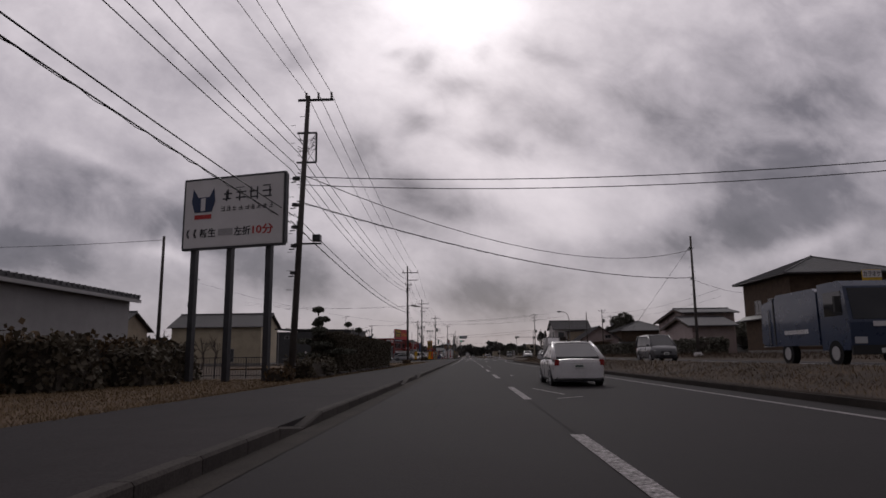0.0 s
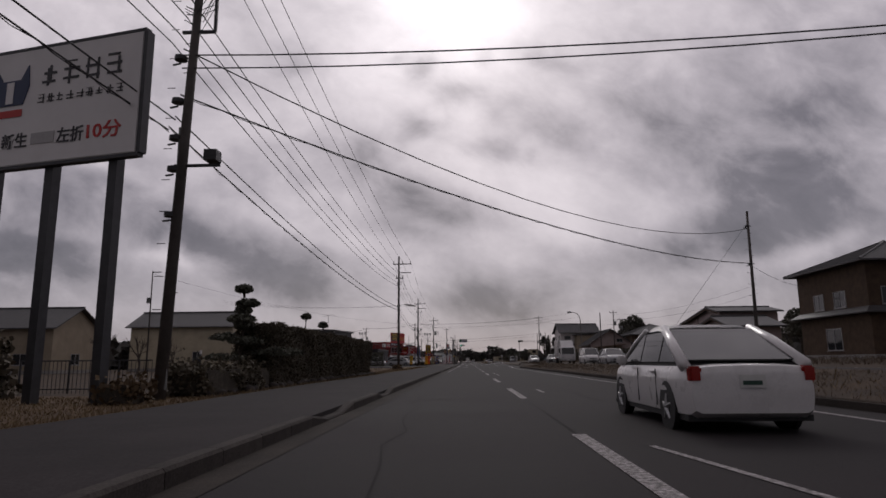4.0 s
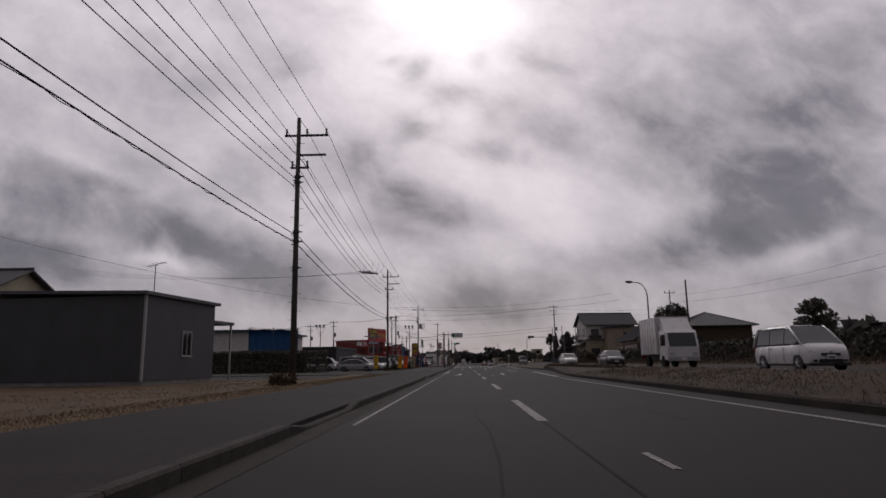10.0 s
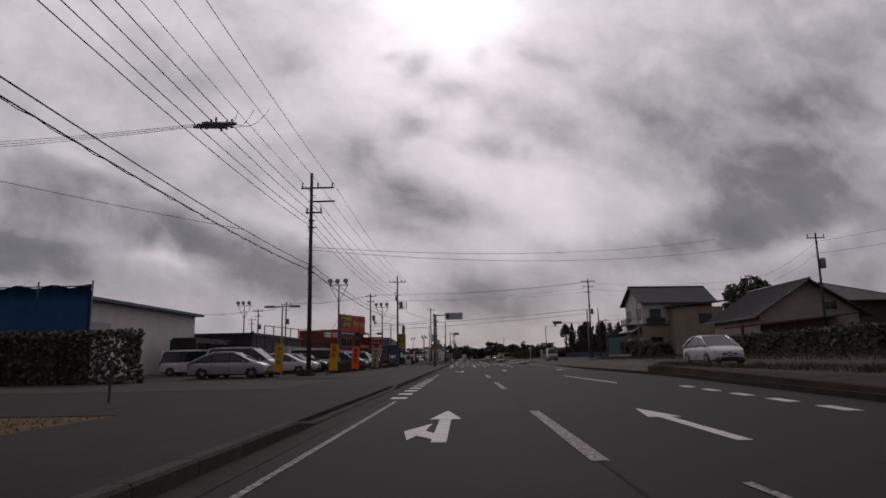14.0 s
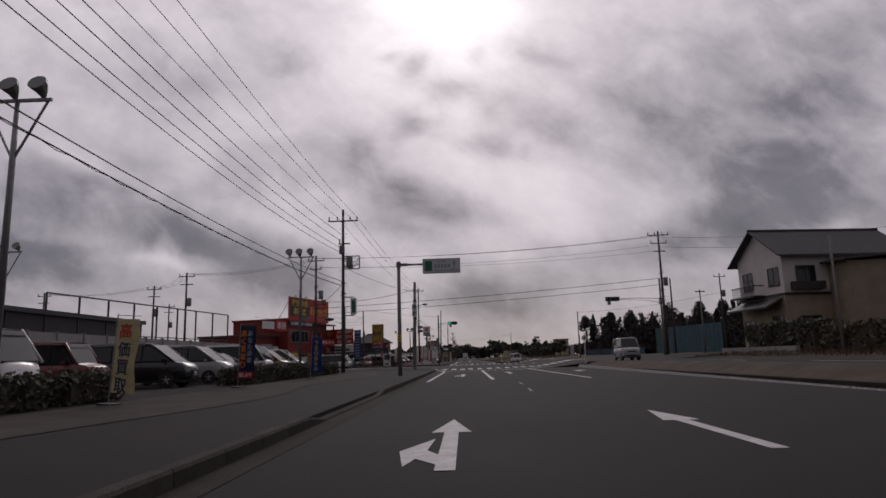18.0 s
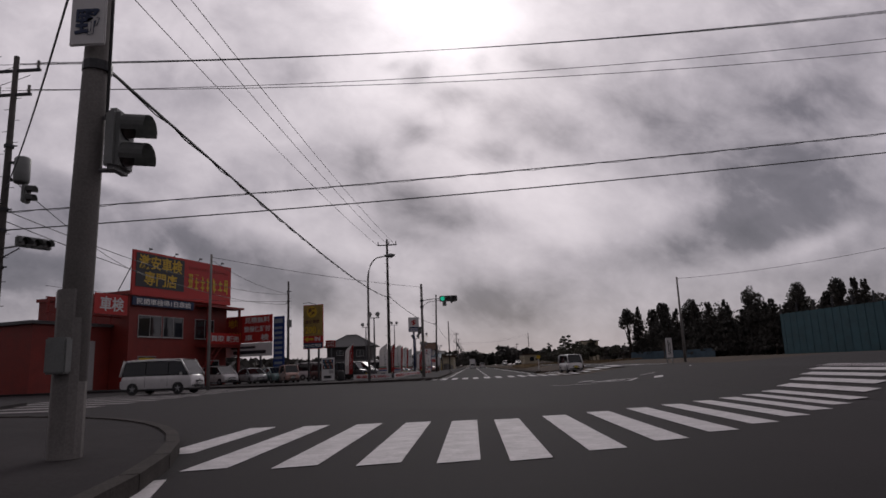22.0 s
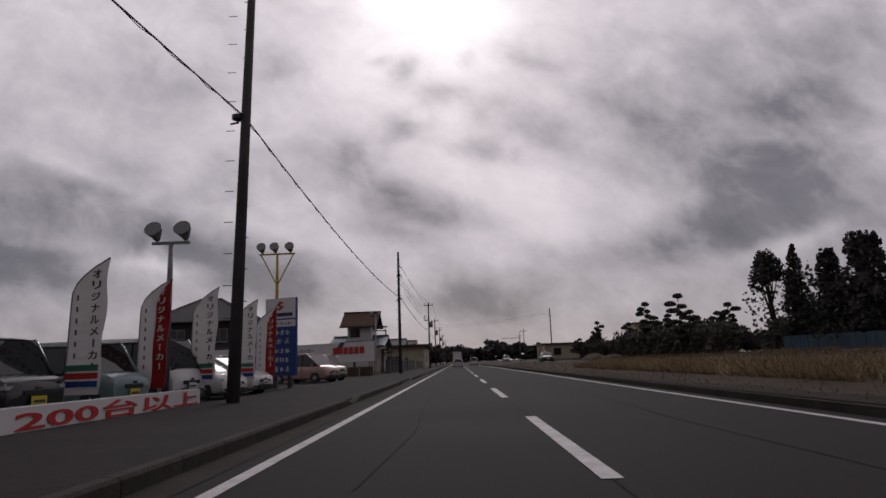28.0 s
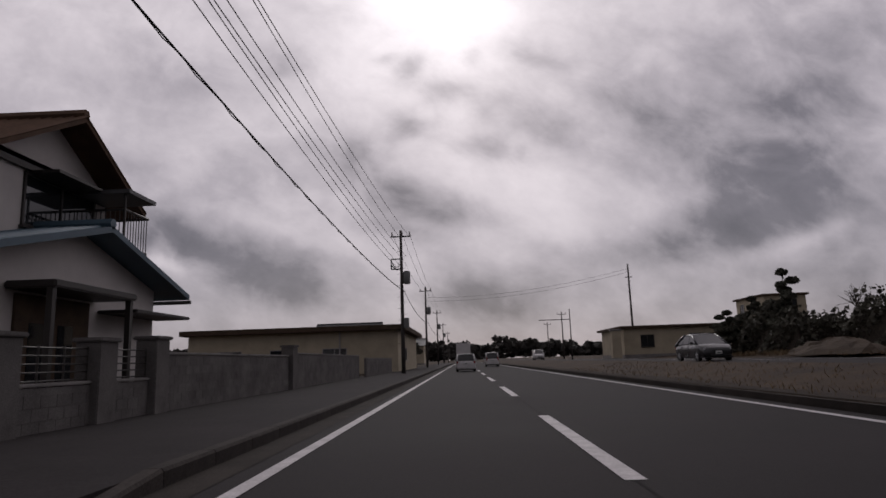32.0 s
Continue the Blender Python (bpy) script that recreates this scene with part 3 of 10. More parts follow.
dash_ends = [-5.6, 7.55, 20.5, 34.9, 47.8, 63.4, 76.6, 90.0, 105.6, 118.4, 133.8, 146.5]
for y in dash_ends:
    marking("lane_dash", [quad(1.58, y - 6.2, 1.58, y, 0.19)], M["line_worn"], "worn white lane dash with a bare centre line")
    marking("lane_crack", [quad(1.58, y, 1.58, y + 6.6, 0.035)], M["seam"], "dark tar seam between the lane dashes", 0.005)
for k in range(22):
    y = 257.6 + 12.16 * k
    marking("lane_dash", [quad(1.42, y - 6.1, 1.42, y, 0.19)], M["line"], "fresh white lane dash")
    marking("lane_crack", [quad(1.42, y, 1.42, y + 6.06, 0.03)], M["seam"], "thin dark joint between the lane dashes", 0.005)
marking("edge_line", [quad(-1.6, 70, -1.55, 112, 0.08), quad(-1.55, 112, -1.5, 122, 0.09)], M["line_worn"], "worn white edge line by the kerb")
for y in range(123, 140, 2):
    marking("edge_dash", [quad(-1.56, y, -1.56, y + 0.75, 0.42)], M["line"], "short broad white dash across the side road mouth")
marking("edge_line", [quad(-1.55, 141, -1.52, 150, 0.15)], M["line_worn"], "worn white edge line by the kerb")
marking("edge_line", [quad(-1.48, 180.2, -1.38, 200, 0.17), quad(-1.38, 200, -1.6, 204, 0.17), quad(-1.6, 204, -2.05, 206.4, 0.17), quad(-2.05, 206.4, -2.9, 209.0, 0.17)], M["line"], "white edge line curving round the corner")
marking("edge_line", [quad(-3.2, 254.4, -2.3, 256.3, 0.15), quad(-2.3, 256.3, -2.0, 260, 0.15), quad(-2.0, 260, -1.9, 266, 0.15), quad(-1.9, 266, -1.83, 560, 0.16)], M["line"], "white edge line along the kerb")
marking("edge_line", [quad(6.6, -60, 6.45, 30, 0.15), quad(6.45, 30, 6.25, 100, 0.15)], M["line_worn"], "worn white edge line beside the median")
for k in range(11):
    marking("taper_dash", [quad(6.55 + 0.09 * k, 103.5 + 2.3 * k, 6.65 + 0.09 * k, 104.7 + 2.3 * k, 0.3)], M["line"], "short white dash where the turning lane opens")
marking("lane_line", [quad(6.1, 131, 5.75, 142, 0.15)], M["line"], "white line of the turning lane")
marking("lane_line", [quad(1.55, 181, 1.58, 202.7, 0.17), quad(5.9, 180, 5.6, 205.5, 0.17)], M["line"], "solid white lane line before the junction")
marking("lane_line", [quad(10.0, 160, 9.9, 206, 0.15)], M["line_worn"], "white line beside the median")
marking("edge_line", [quad(5.6, 264, 5.68, 300, 0.16), quad(5.68, 300, 5.7, 560, 0.16)], M["line"], "white edge line beside the median")
marking("edge_line", [quad(12.3, -60, 12.3, 206, 0.14), quad(18.2, -60, 18.2, 206, 0.14)], M["line_worn"], "white edge line on the oncoming road", 0.02)
marking("edge_line", [quad(11.8, 270, 11.8, 560, 0.14), quad(17.7, 268, 17.7, 560, 0.14)], M["line"], "white edge line on the oncoming road", 0.02)
for k in range(48):
    y = -40 + 12.5 * k
    if not 196 < y < 258:
        marking("lane_dash", [quad(15.0, y, 15.0, y + 6, 0.15)], M["line"], "white lane dash on the oncoming road", 0.02)
marking("stop_line", [quad(-1.75, 203.1, 0.5, 202.75, 0.4), quad(0.5, 202.75, 1.5, 203.0, 0.4), quad(1.5, 203.0, 3.1, 203.95, 0.4), quad(3.1, 203.95, 5.4, 205.6, 0.4), quad(5.4, 205.6, 9.2, 209.2, 0.4)], M["line"], "broad white stop line")
# zebra crossings: near, far, and over the side road
for k in range(21):
    x = (-3.9, -2.92, -1.96, -1.08, -0.25)[k] if k < 5 else -4.0 + 0.9 * k
    p = max(0.0, x - 0.5)
    y = 209.5 + 0.45 * p + 0.05 * p * p - 0.012 * max(0.0, x - 6) ** 2
    ln = 5.0 - 0.15 * min(p, 6.0) if x > -3.0 else 3.6
    marking("zebra_bar", [[(x, y + 5.0 - ln), (x + 0.45, y + 0.15 + 5.0 - ln), (x + 0.45, y + 5.1), (x, y + 5.0)]], M["line"], "white bar of the zebra crossing", 0.02 if x > 7 else 0.009)
for k in range(22):
    x = -3.84 + 0.8 * k + 0.04 * min(3, max(0, k - 5)) ** 2 + 0.07 * max(0, k - 8)
    p = max(0.0, x - 0.3)
    q = 5.1 + 0.22 * min(p, 4.0)
    y = 250.3 + 0.38 * p
    marking("zebra_bar", [[(x, y + (1.4 if x < -2.5 else 0)), (x + 0.43, y + 0.12 + (1.4 if x < -2.5 else 0)), (x + 0.42, y + q + 0.1), (x, y + q)]], M["line"], "white bar of the zebra crossing", 0.02 if x > 7 else 0.009)
for k in range(11):
    y = 223.5 + 2.2 * k
    marking("zebra_bar", [[(-20.5, y), (-13.5, y), (-13.5, y + 0.9), (-20.5, y + 0.9)]], M["line_worn"], "white bar of the zebra crossing over the side road")


def arrow_poly(x, y, kind, s=1.0):
    """Arrow markings: straight, left bent, right bent."""
    head = [(-0.28, 3.1), (0, 5.0), (0.28, 3.1), (0.1, 3.1), (0.1, 0), (-0.1, 0), (-0.1, 3.1)]
    out = []
    if kind in ("up", "upleft", "upright"):
        out.append([(x + a * s, y + b * s) for a, b in head])
    if kind in ("upleft", "left"):
        out.append([(x + a * s, y + b * s) for a, b in ((-0.1, 0.35), (-0.1, 1.0), (-0.24, 1.35), (-0.19, 2.4), (-0.55, 1.3), (-0.42, 0.25), (-0.33, 0.75))])
    if kind == "right":
        out.append([(x - 0.1, y), (x + 0.18, y), (x + 0.18, y + 2.0), (x + 0.5, y + 2.4), (x + 0.5, y + 1.9), (x + 1.0, y + 2.8), (x + 0.5, y + 3.8), (x + 0.5, y + 3.2), (x - 0.1, y + 2.4)])
    return out


for x, y, k in ((-0.1, 113.8, "upleft"), (3.6, 113.6, "up"), (0.05, 156.6, "upleft"), (3.55, 157.5, "up"), (8.0, 158.5, "right"), (0.1, 187.3, "upleft"), (3.1, 191.0, "up"), (7.6, 192.0, "right")):
    marking("lane_arrow", arrow_poly(x, y, k), M["line"], "white arrow painted on the lane")
marking("oncoming_arrow", [[(12.6, 262), (12.9, 262), (12.9, 259), (13.2, 259), (12.75, 256.5), (12.3, 259), (12.6, 259)], [(15.9, 262), (16.2, 262), (16.2, 259), (16.5, 259), (16.05, 256.5), (15.6, 259), (15.9, 259)]], M["line"], "white arrows on the oncoming road", 0.02)
marking("turn_line", [quad(3.4, 230.0, 5.4, 230.7, 0.15), quad(9.0, 237.5, 12.6, 240.2, 0.15)], M["line"], "white turning guide line in the junction", 0.02)
marking("turn_box", [quad(5.5, 232.3, 7.3, 233.0, 0.16), quad(7.3, 233.0, 8.3, 235.4, 0.16), quad(8.3, 235.4, 7.4, 235.8, 0.16), quad(7.4, 235.8, 5.5, 232.3, 0.16), quad(6.3, 232.9, 7.7, 235.3, 0.14)], M["line"], "white outlined box painted in the junction", 0.02)
marking("turn_arrow", [quad(5.05, 233.2, 6.1, 235.3, 0.18), quad(8.75, 233.3, 9.1, 234.5, 0.4)], M["line"], "white arrow painted in the junction", 0.02)
marking("hatching", [quad(5.6, 263.4, 6.9, 264.2, 0.18), quad(6.8, 264.2, 13.5, 271.0, 0.18), quad(5.7, 260.2, 8.2, 262.4, 0.18), quad(8.2, 262.4, 7.0, 266.9, 0.15)], M["line"], "white hatching before the median nose", 0.02)
for p in ((2.2, 55.5, 2.22, 57.5), (2.22, 58.6, 2.2, 59.6), (2.2, 61.0, 2.22, 63.8), (2.2, 65.3, 2.2, 66.4), (2.45, 31.8, 2.46, 33.9), (2.2, 19.3, 2.7, 16.2), (2.3, 14.6, 3.0, 15.2), (2.6, 109.0, 2.5, 111.0), (2.4, 174.9, 2.4, 176.8), (2.22, 170.0, 2.3, 171.8)):
    marking("old_mark", [quad(*p, 0.09)], M["line_worn"], "remains of an old white lane mark")


# ---- median and verges ----
def median(y0, y1, label, mt="dry_grass", z=lambda x: gz(x) + 0.16):
    strip("median", lambda y: med_x(y) + 0.1, lambda y: far_x(y), y0, y1, z, M[mt], label, "median", thick=0.3, cross=3, step=4)


median(-60, 142, "grassy median strip with a low kerb")
median(142, 206, "bare brown median strip with a low kerb", "soil", lambda x: 0.16 + 0.36 * min(1.0, max(0.0, (x - 10.5) / 1.1)))
median(267.4, 560, "grassy median strip with yellow winter grass")
# dark strips beside the median kerb: soil and leaves plus painted kerb shadow
strip("median_edge", lambda y: med_x(y) + 0.13, lambda y: med_x(y) + 0.95 + 0.3 * math.sin(y * 0.43) + 0.2 * math.sin(y * 1.1), -60, 142, lambda x: gz(x) + 0.172, M["shaded_soil"], "wet soil and leaves darkened by painted kerb shade along the median", "soil", step=2, cross=2)
strip("median_edge", lambda y: med_x(y) + 0.13, lambda y: med_x(y) + 1.0 + 0.3 * math.sin(y * 0.37) + 0.2 * math.sin(y * 1.3), 267.6, 560, lambda x: gz(x) + 0.172, M["shaded_soil"], "wet soil and leaves darkened by painted kerb shade along the median", "soil", step=2, cross=2)
strip("median_kerb", lambda y: med_x(y) - 0.02, lambda y: med_x(y) + 0.13, -60, 206, 0.15, M["gutter_dirt"], "mossy concrete kerb of the median", "kerb", thick=0.2)
strip("median_kerb", lambda y: med_x(y) - 0.02, lambda y: med_x(y) + 0.13, 265.6, 560, 0.15, M["gutter_dirt"], "mossy concrete kerb of the median", "kerb", thick=0.2)
# ---- utility poles and overhead lines ----
def insulator(bm, x, y, z):
    tube(bm, [(x, y, z), (x, y, z + 0.1), (x, y, z + 0.14), (x, y, z + 0.32)], [0.03, 0.07, 0.05, 0.06], 6)


def utility_pole(x, y, h, z=0.0, r=0.17, arms=(), gear=(), label="weathered concrete utility pole", steps=True, mt="pole", lean=0.0):
    """arms: (height, from x, to x, insulators at x...); gear: transformer, cabinet, loop, box, lamp."""
    t = thing("utility_pole", x, y, z, 0, label, "utility pole", "utility poles")
    part("pole", tubes(([(0, 0, -0.3), (lean * 0.5, 0, h * 0.5), (lean, 0, h)], [r, r * 0.8, r * 0.6]), n=10), M[mt], t, smooth=True)
    for a in arms:
        za, x0, x1, *ins = a
        part("crossarm", boxes((x0, x1, -0.05, 0.05, za - 0.05, za + 0.05)), M["dark_steel"], t)
        for xi in ins:
            bm = bmesh.new()
            insulator(bm, xi, 0, za + 0.05)
            part("insulator", bm, M["porcelain"], t)
    if steps:
        bm = bmesh.new()
        for k in range(int((h - 3) / 0.45)):
            zz = 2.4 + 0.45 * k
            s = 1 if k % 2 else -1
            tube(bm, [(s * 0.1, 0, zz), (s * (r + 0.16), 0, zz)], 0.012, 4)
        part("peg_ladder", bm, M["dark_steel"], t)["kind"] = "stuff"
    for g in gear:
        k, *v = g
        if k == "transformer":
            zz, xx = v
            part("transformer", tubes(([(xx, 0, zz), (xx, 0, zz + 0.08), (xx, 0, zz + 0.95), (xx, 0, zz + 1.02)], [0.24, 0.28, 0.28, 0.22]), n=12), M["signal_grey"], t, "grey cylindrical transformer", True)
            for zb in (zz + 0.1, zz + 0.8):
                part("bracket", boxes((min(0, xx), max(0, xx), -0.04, 0.04, zb, zb + 0.08)), M["dark_steel"], t)
        if k == "cabinet":
            zz, xx = v
            part("switch_box", boxes((xx - 0.2, xx + 0.2, -0.22, 0.22, zz, zz + 0.75), bevel=0.03), M["signal_grey"], t, "grey switch box")
        if k == "loop":
            z0, z1, w = v
            part("loop_frame", boxes((0, w, -0.04, 0.04, z1 - 0.04, z1 + 0.04), (0, w, -0.04, 0.04, z0 - 0.04, z0 + 0.04), (w - 0.04, w + 0.04, -0.04, 0.04, z0, z1)), M["dark_steel"], t)
            bm = bmesh.new()
            rng = random.Random(int(x * 10 + y))
            for i in range(9):
                za, zb = rng.uniform(z0, z1), rng.uniform(z0, z1)
                tube(bm, [(0.05, rng.uniform(-0.1, 0.1), za), (w * 0.5, rng.uniform(-0.3, 0.3), min(za, zb) - 0.2), (w, rng.uniform(-0.1, 0.1), zb)], 0.013, 4)
            part("jumper_bundle", bm, M["wire"], t)["kind"] = "stuff"
        if k == "collar":
            for zz in v:
                bm = bmesh.new()
                tube(bm, [(0, 0, zz - 0.06), (0, 0, zz + 0.06)], r * 1.05, 10)
                tube(bm, [(0, 0, zz), (0.32, 0, zz)], 0.03, 5)
                tube(bm, [(0, 0, zz - 0.15), (-0.26, 0.1, zz - 0.15)], 0.03, 5)
                part("cable_clamp", bm, M["dark_steel"], t)
        if k == "sleeve":
            z0, z1 = v
            part("cable_sleeve", tubes(([(r * 0.9, -0.03, z0), (r * 0.8, -0.03, z1)], 0.05), n=6), M["signal_grey"], t, "grey cable sleeve")
        if k == "ads":
            for zz in v:
                part("pole_sign", boxes((-r - 0.03, r + 0.03, -r - 0.05, -r - 0.03, zz, zz + 1.3)), M["sign_white"], t, "white advertising plate")
    return t


def cable(p, q, sag, r=0.018, label="black overhead power cable", n=14, wavy=0.0, group="overhead cables"):
    p, q = Vector(p), Vector(q)
    pts = []
    for i in range(n + 1):
        k = i / n
        v = p.lerp(q, k)
        v.z -= 4 * sag * k * (1 - k)
        pts.append(v - p)
    bm = bmesh.new()
    tube(bm, pts, r, 5)
    if wavy:
        m = int((q - p).length * 1.6)
        w = []
        for i in range(m + 1):
            k = i / m
            v = p.lerp(q, k)
            v.z -= 4 * sag * k * (1 - k) + wavy * (0.6 + 0.5 * math.sin(i * 2.4))
            v.x += wavy * 0.4 * math.cos(i * 2.4)
            w.append(v - p)
        tube(bm, w, r * 0.6, 4)
    ob = part("overhead_cable", bm, M["wire"])
    ob.matrix_basis = Matrix.Translation(p)
    return tagged(ob, label, "cable", group)


A3 = lambda z: (z, -0.75, 1.6, -0.65, 0.45, 1.5)
LEFT = [  # x, y, height of the pole row along the pavement
    (-7.9, -34.0, 14.0), (-7.95, 28.5, 13.8), (-8.4, 91.6, 14.2), (-10.4, 149.5, 14.4), (-9.9, 204.0, 14.0), (-7.95, 266.0, 13.9),
]
utility_pole(*LEFT[0], arms=(A3(13.2),))
utility_pole(*LEFT[1], arms=((13.6, 0.0, 1.75, 0.4, 1.0, 1.65),), gear=(("loop", 10.4, 11.9, 0.95), ("collar", 9.6, 8.3, 7.2), ("collar", 6.3, 5.0), ("sleeve", 0.3, 7.5)), label="dark concrete utility pole leaning slightly beside the billboard", lean=0.5)
part("service_drop_box", boxes((0.9, 1.25, -0.2, 0.2, 6.5, 6.8), (0, 1.3, -0.03, 0.03, 6.35, 6.43)), M["dark_steel"], bpy.data.objects["utility_pole.001"])
utility_pole(*LEFT[2], arms=(A3(13.2), (12.1, 0.0, 1.5), (11.4, -0.4, 0.6, -0.3, 0.5)), gear=(("collar", 10.9, 10.6, 7.9, 7.4, 6.0),))
utility_pole(*LEFT[3], arms=(A3(13.3), (12.3, 0.0, 1.7), (11.5, -0.4, 0.8, -0.3, 0.7)), gear=(("collar", 10.9, 10.4, 7.6, 7.2),), label="dark concrete utility pole by the used-car yard")
utility_pole(*LEFT[4], arms=((13.0, -1.3, 1.3, -1.2, -0.5, 0.6, 1.2), (11.0, -0.4, 0.6, -0.3)), gear=(("transformer", 8.9, 0.55), ("loop", 8.8, 9.9, 1.4), ("collar", 7.6, 6.7), ("cabinet", 10.1, -0.1)), label="utility pole with transformer at the junction corner")
utility_pole(*LEFT[5], arms=((13.3, -1.0, 1.0, -0.9, 0.2, 0.9),), gear=(("collar", 8.0),), label="dark concrete utility pole by the car dealer")
utility_pole(-5.9, 312.0, 13.2, gear=(("collar", 8.2),), label="dark concrete utility pole on the pavement", r=0.18, lean=0.35)
utility_pole(-5.1, 354.5, 11.5, gear=(("collar", 7.0, 9.3),), label="dark concrete utility pole beside the white house")
utility_pole(-4.5, 405.0, 11.3, arms=((10.8, -0.8, 0.8, -0.7, 0.1, 0.7),), gear=(("loop", 8.2, 9.0, -0.8), ("transformer", 7.0, 0.4), ("cabinet", 3.6, 0.3)), label="utility pole with transformer at the roadside")
for i, (x, y, h) in enumerate(((-4.7, 442, 11), (-4.8, 484, 11), (-5, 530, 11), (-5, 585, 11))):
    utility_pole(x, y, h, arms=((h - 0.6, -0.8, 0.8, -0.7, 0.1, 0.7),), gear=(("transformer", 7.2, 0.4),), label="distant utility pole along the road")
# main runs
for (x0, y0, h0), (x1, y1, h1) in zip(LEFT, LEFT[1:]):
    a0, a1 = (0.85, 1.0) if y0 != 28.5 else (0.4, 1.0), None
    ins0 = {28.5: (0.4, 1.0, 1.65), 204.0: (-0.5, 0.6, 1.2), 266.0: (-0.9, 0.2, 0.9)}.get(y0, (-0.65, 0.45, 1.5))
    ins1 = {28.5: (0.4, 1.0, 1.65), 204.0: (-0.5, 0.6, 1.2), 266.0: (-0.9, 0.2, 0.9)}.get(y1, (-0.65, 0.45, 1.5))
    top0 = h0 - (0.2 if y0 == 28.5 else 1.0) + 0.33
    top1 = h1 - (0.2 if y1 == 28.5 else 1.0) + 0.33
    for u, w in zip(ins0, ins1):
        cable((x0 + u, y0, top0), (x1 + w, y1, top1), 0.7, 0.014, "thin black high-voltage line between poles")
    if y0 < 204:
        for k, (dx, dz) in enumerate(((0.30, -2.5), (0.12, -2.95), (-0.12, -3.4), (-0.30, -3.7))):
            cable((x0 + dx, y0, h0 + dz), (x1 + dx, y1, h1 + dz), 0.85 + 0.05 * k, 0.018, "black low-voltage line between poles")
    for k, (dx, z0) in enumerate(((-0.05, 7.85), (-0.22, 7.55)) if y0 < 204 else ()):
        cable((x0 + dx, y0, z0), (x1 + dx, y1, z0 - 0.1), 0.75, 0.022, "thick black telephone cable with a wound carrier", wavy=0.06 if k else 0.0)
runs = [(-7.95, 266.0, 8.0), (-5.9, 312.0, 8.2), (-5.1, 354.5, 7.1), (-4.5, 405.0, 6.4), (-4.7, 442, 6.2), (-4.8, 484, 6.2), (-5, 530, 6.2)]
for a, b in zip(runs, runs[1:]):
    cable((a[0] + 0.2, a[1], a[2]), (b[0] + 0.2, b[1], b[2]), 0.6, 0.021, "thick black telephone cable with a wound carrier", wavy=0.06)
for dx, z0, z1 in ((0.2, 9.4, 9.2), (-0.1, 9.3, 8.6), (0.1, 9.1, 8.9), (-0.2, 8.9, 8.4), (0.3, 10.2, 10.9), (-0.1, 10.8, 10.9)):
    cable((-5.1 + dx * 0.4, 354.5, z0), (-4.5 + dx * 2, 405.0, z1), 0.6, 0.014, "thin black power line between poles")
for dx in (-0.7, 0.1, 0.7):
    cable((-4.5 + dx, 405, 11.1), (-4.7 + dx, 442, 10.8), 0.5, 0.013, "thin black power line between poles")
    cable((-4.7 + dx, 442, 10.8), (-4.8 + dx, 484, 10.8), 0.5, 0.013, "thin black power line between poles")
# ---- kit: vehicles ----
# belt height, hood height at the screen, nose height, then along the length: screen foot, roof front, roof rear, rear window foot; roof width
SHAPES = {
    "hatch": (0.60, 0.625, 0.46, 0.305, 0.06, -0.17, -0.455, 0.74),
    "wagon": (0.60, 0.62, 0.47, 0.27, 0.10, -0.40, -0.478, 0.78),
    "van": (0.53, 0.54, 0.44, 0.452, 0.33, -0.45, -0.488, 0.84),
    "minivan": (0.56, 0.58, 0.45, 0.37, 0.15, -0.42, -0.482, 0.80),
    "keibox": (0.55, 0.575, 0.49, 0.335, 0.20, -0.43, -0.482, 0.84),
}


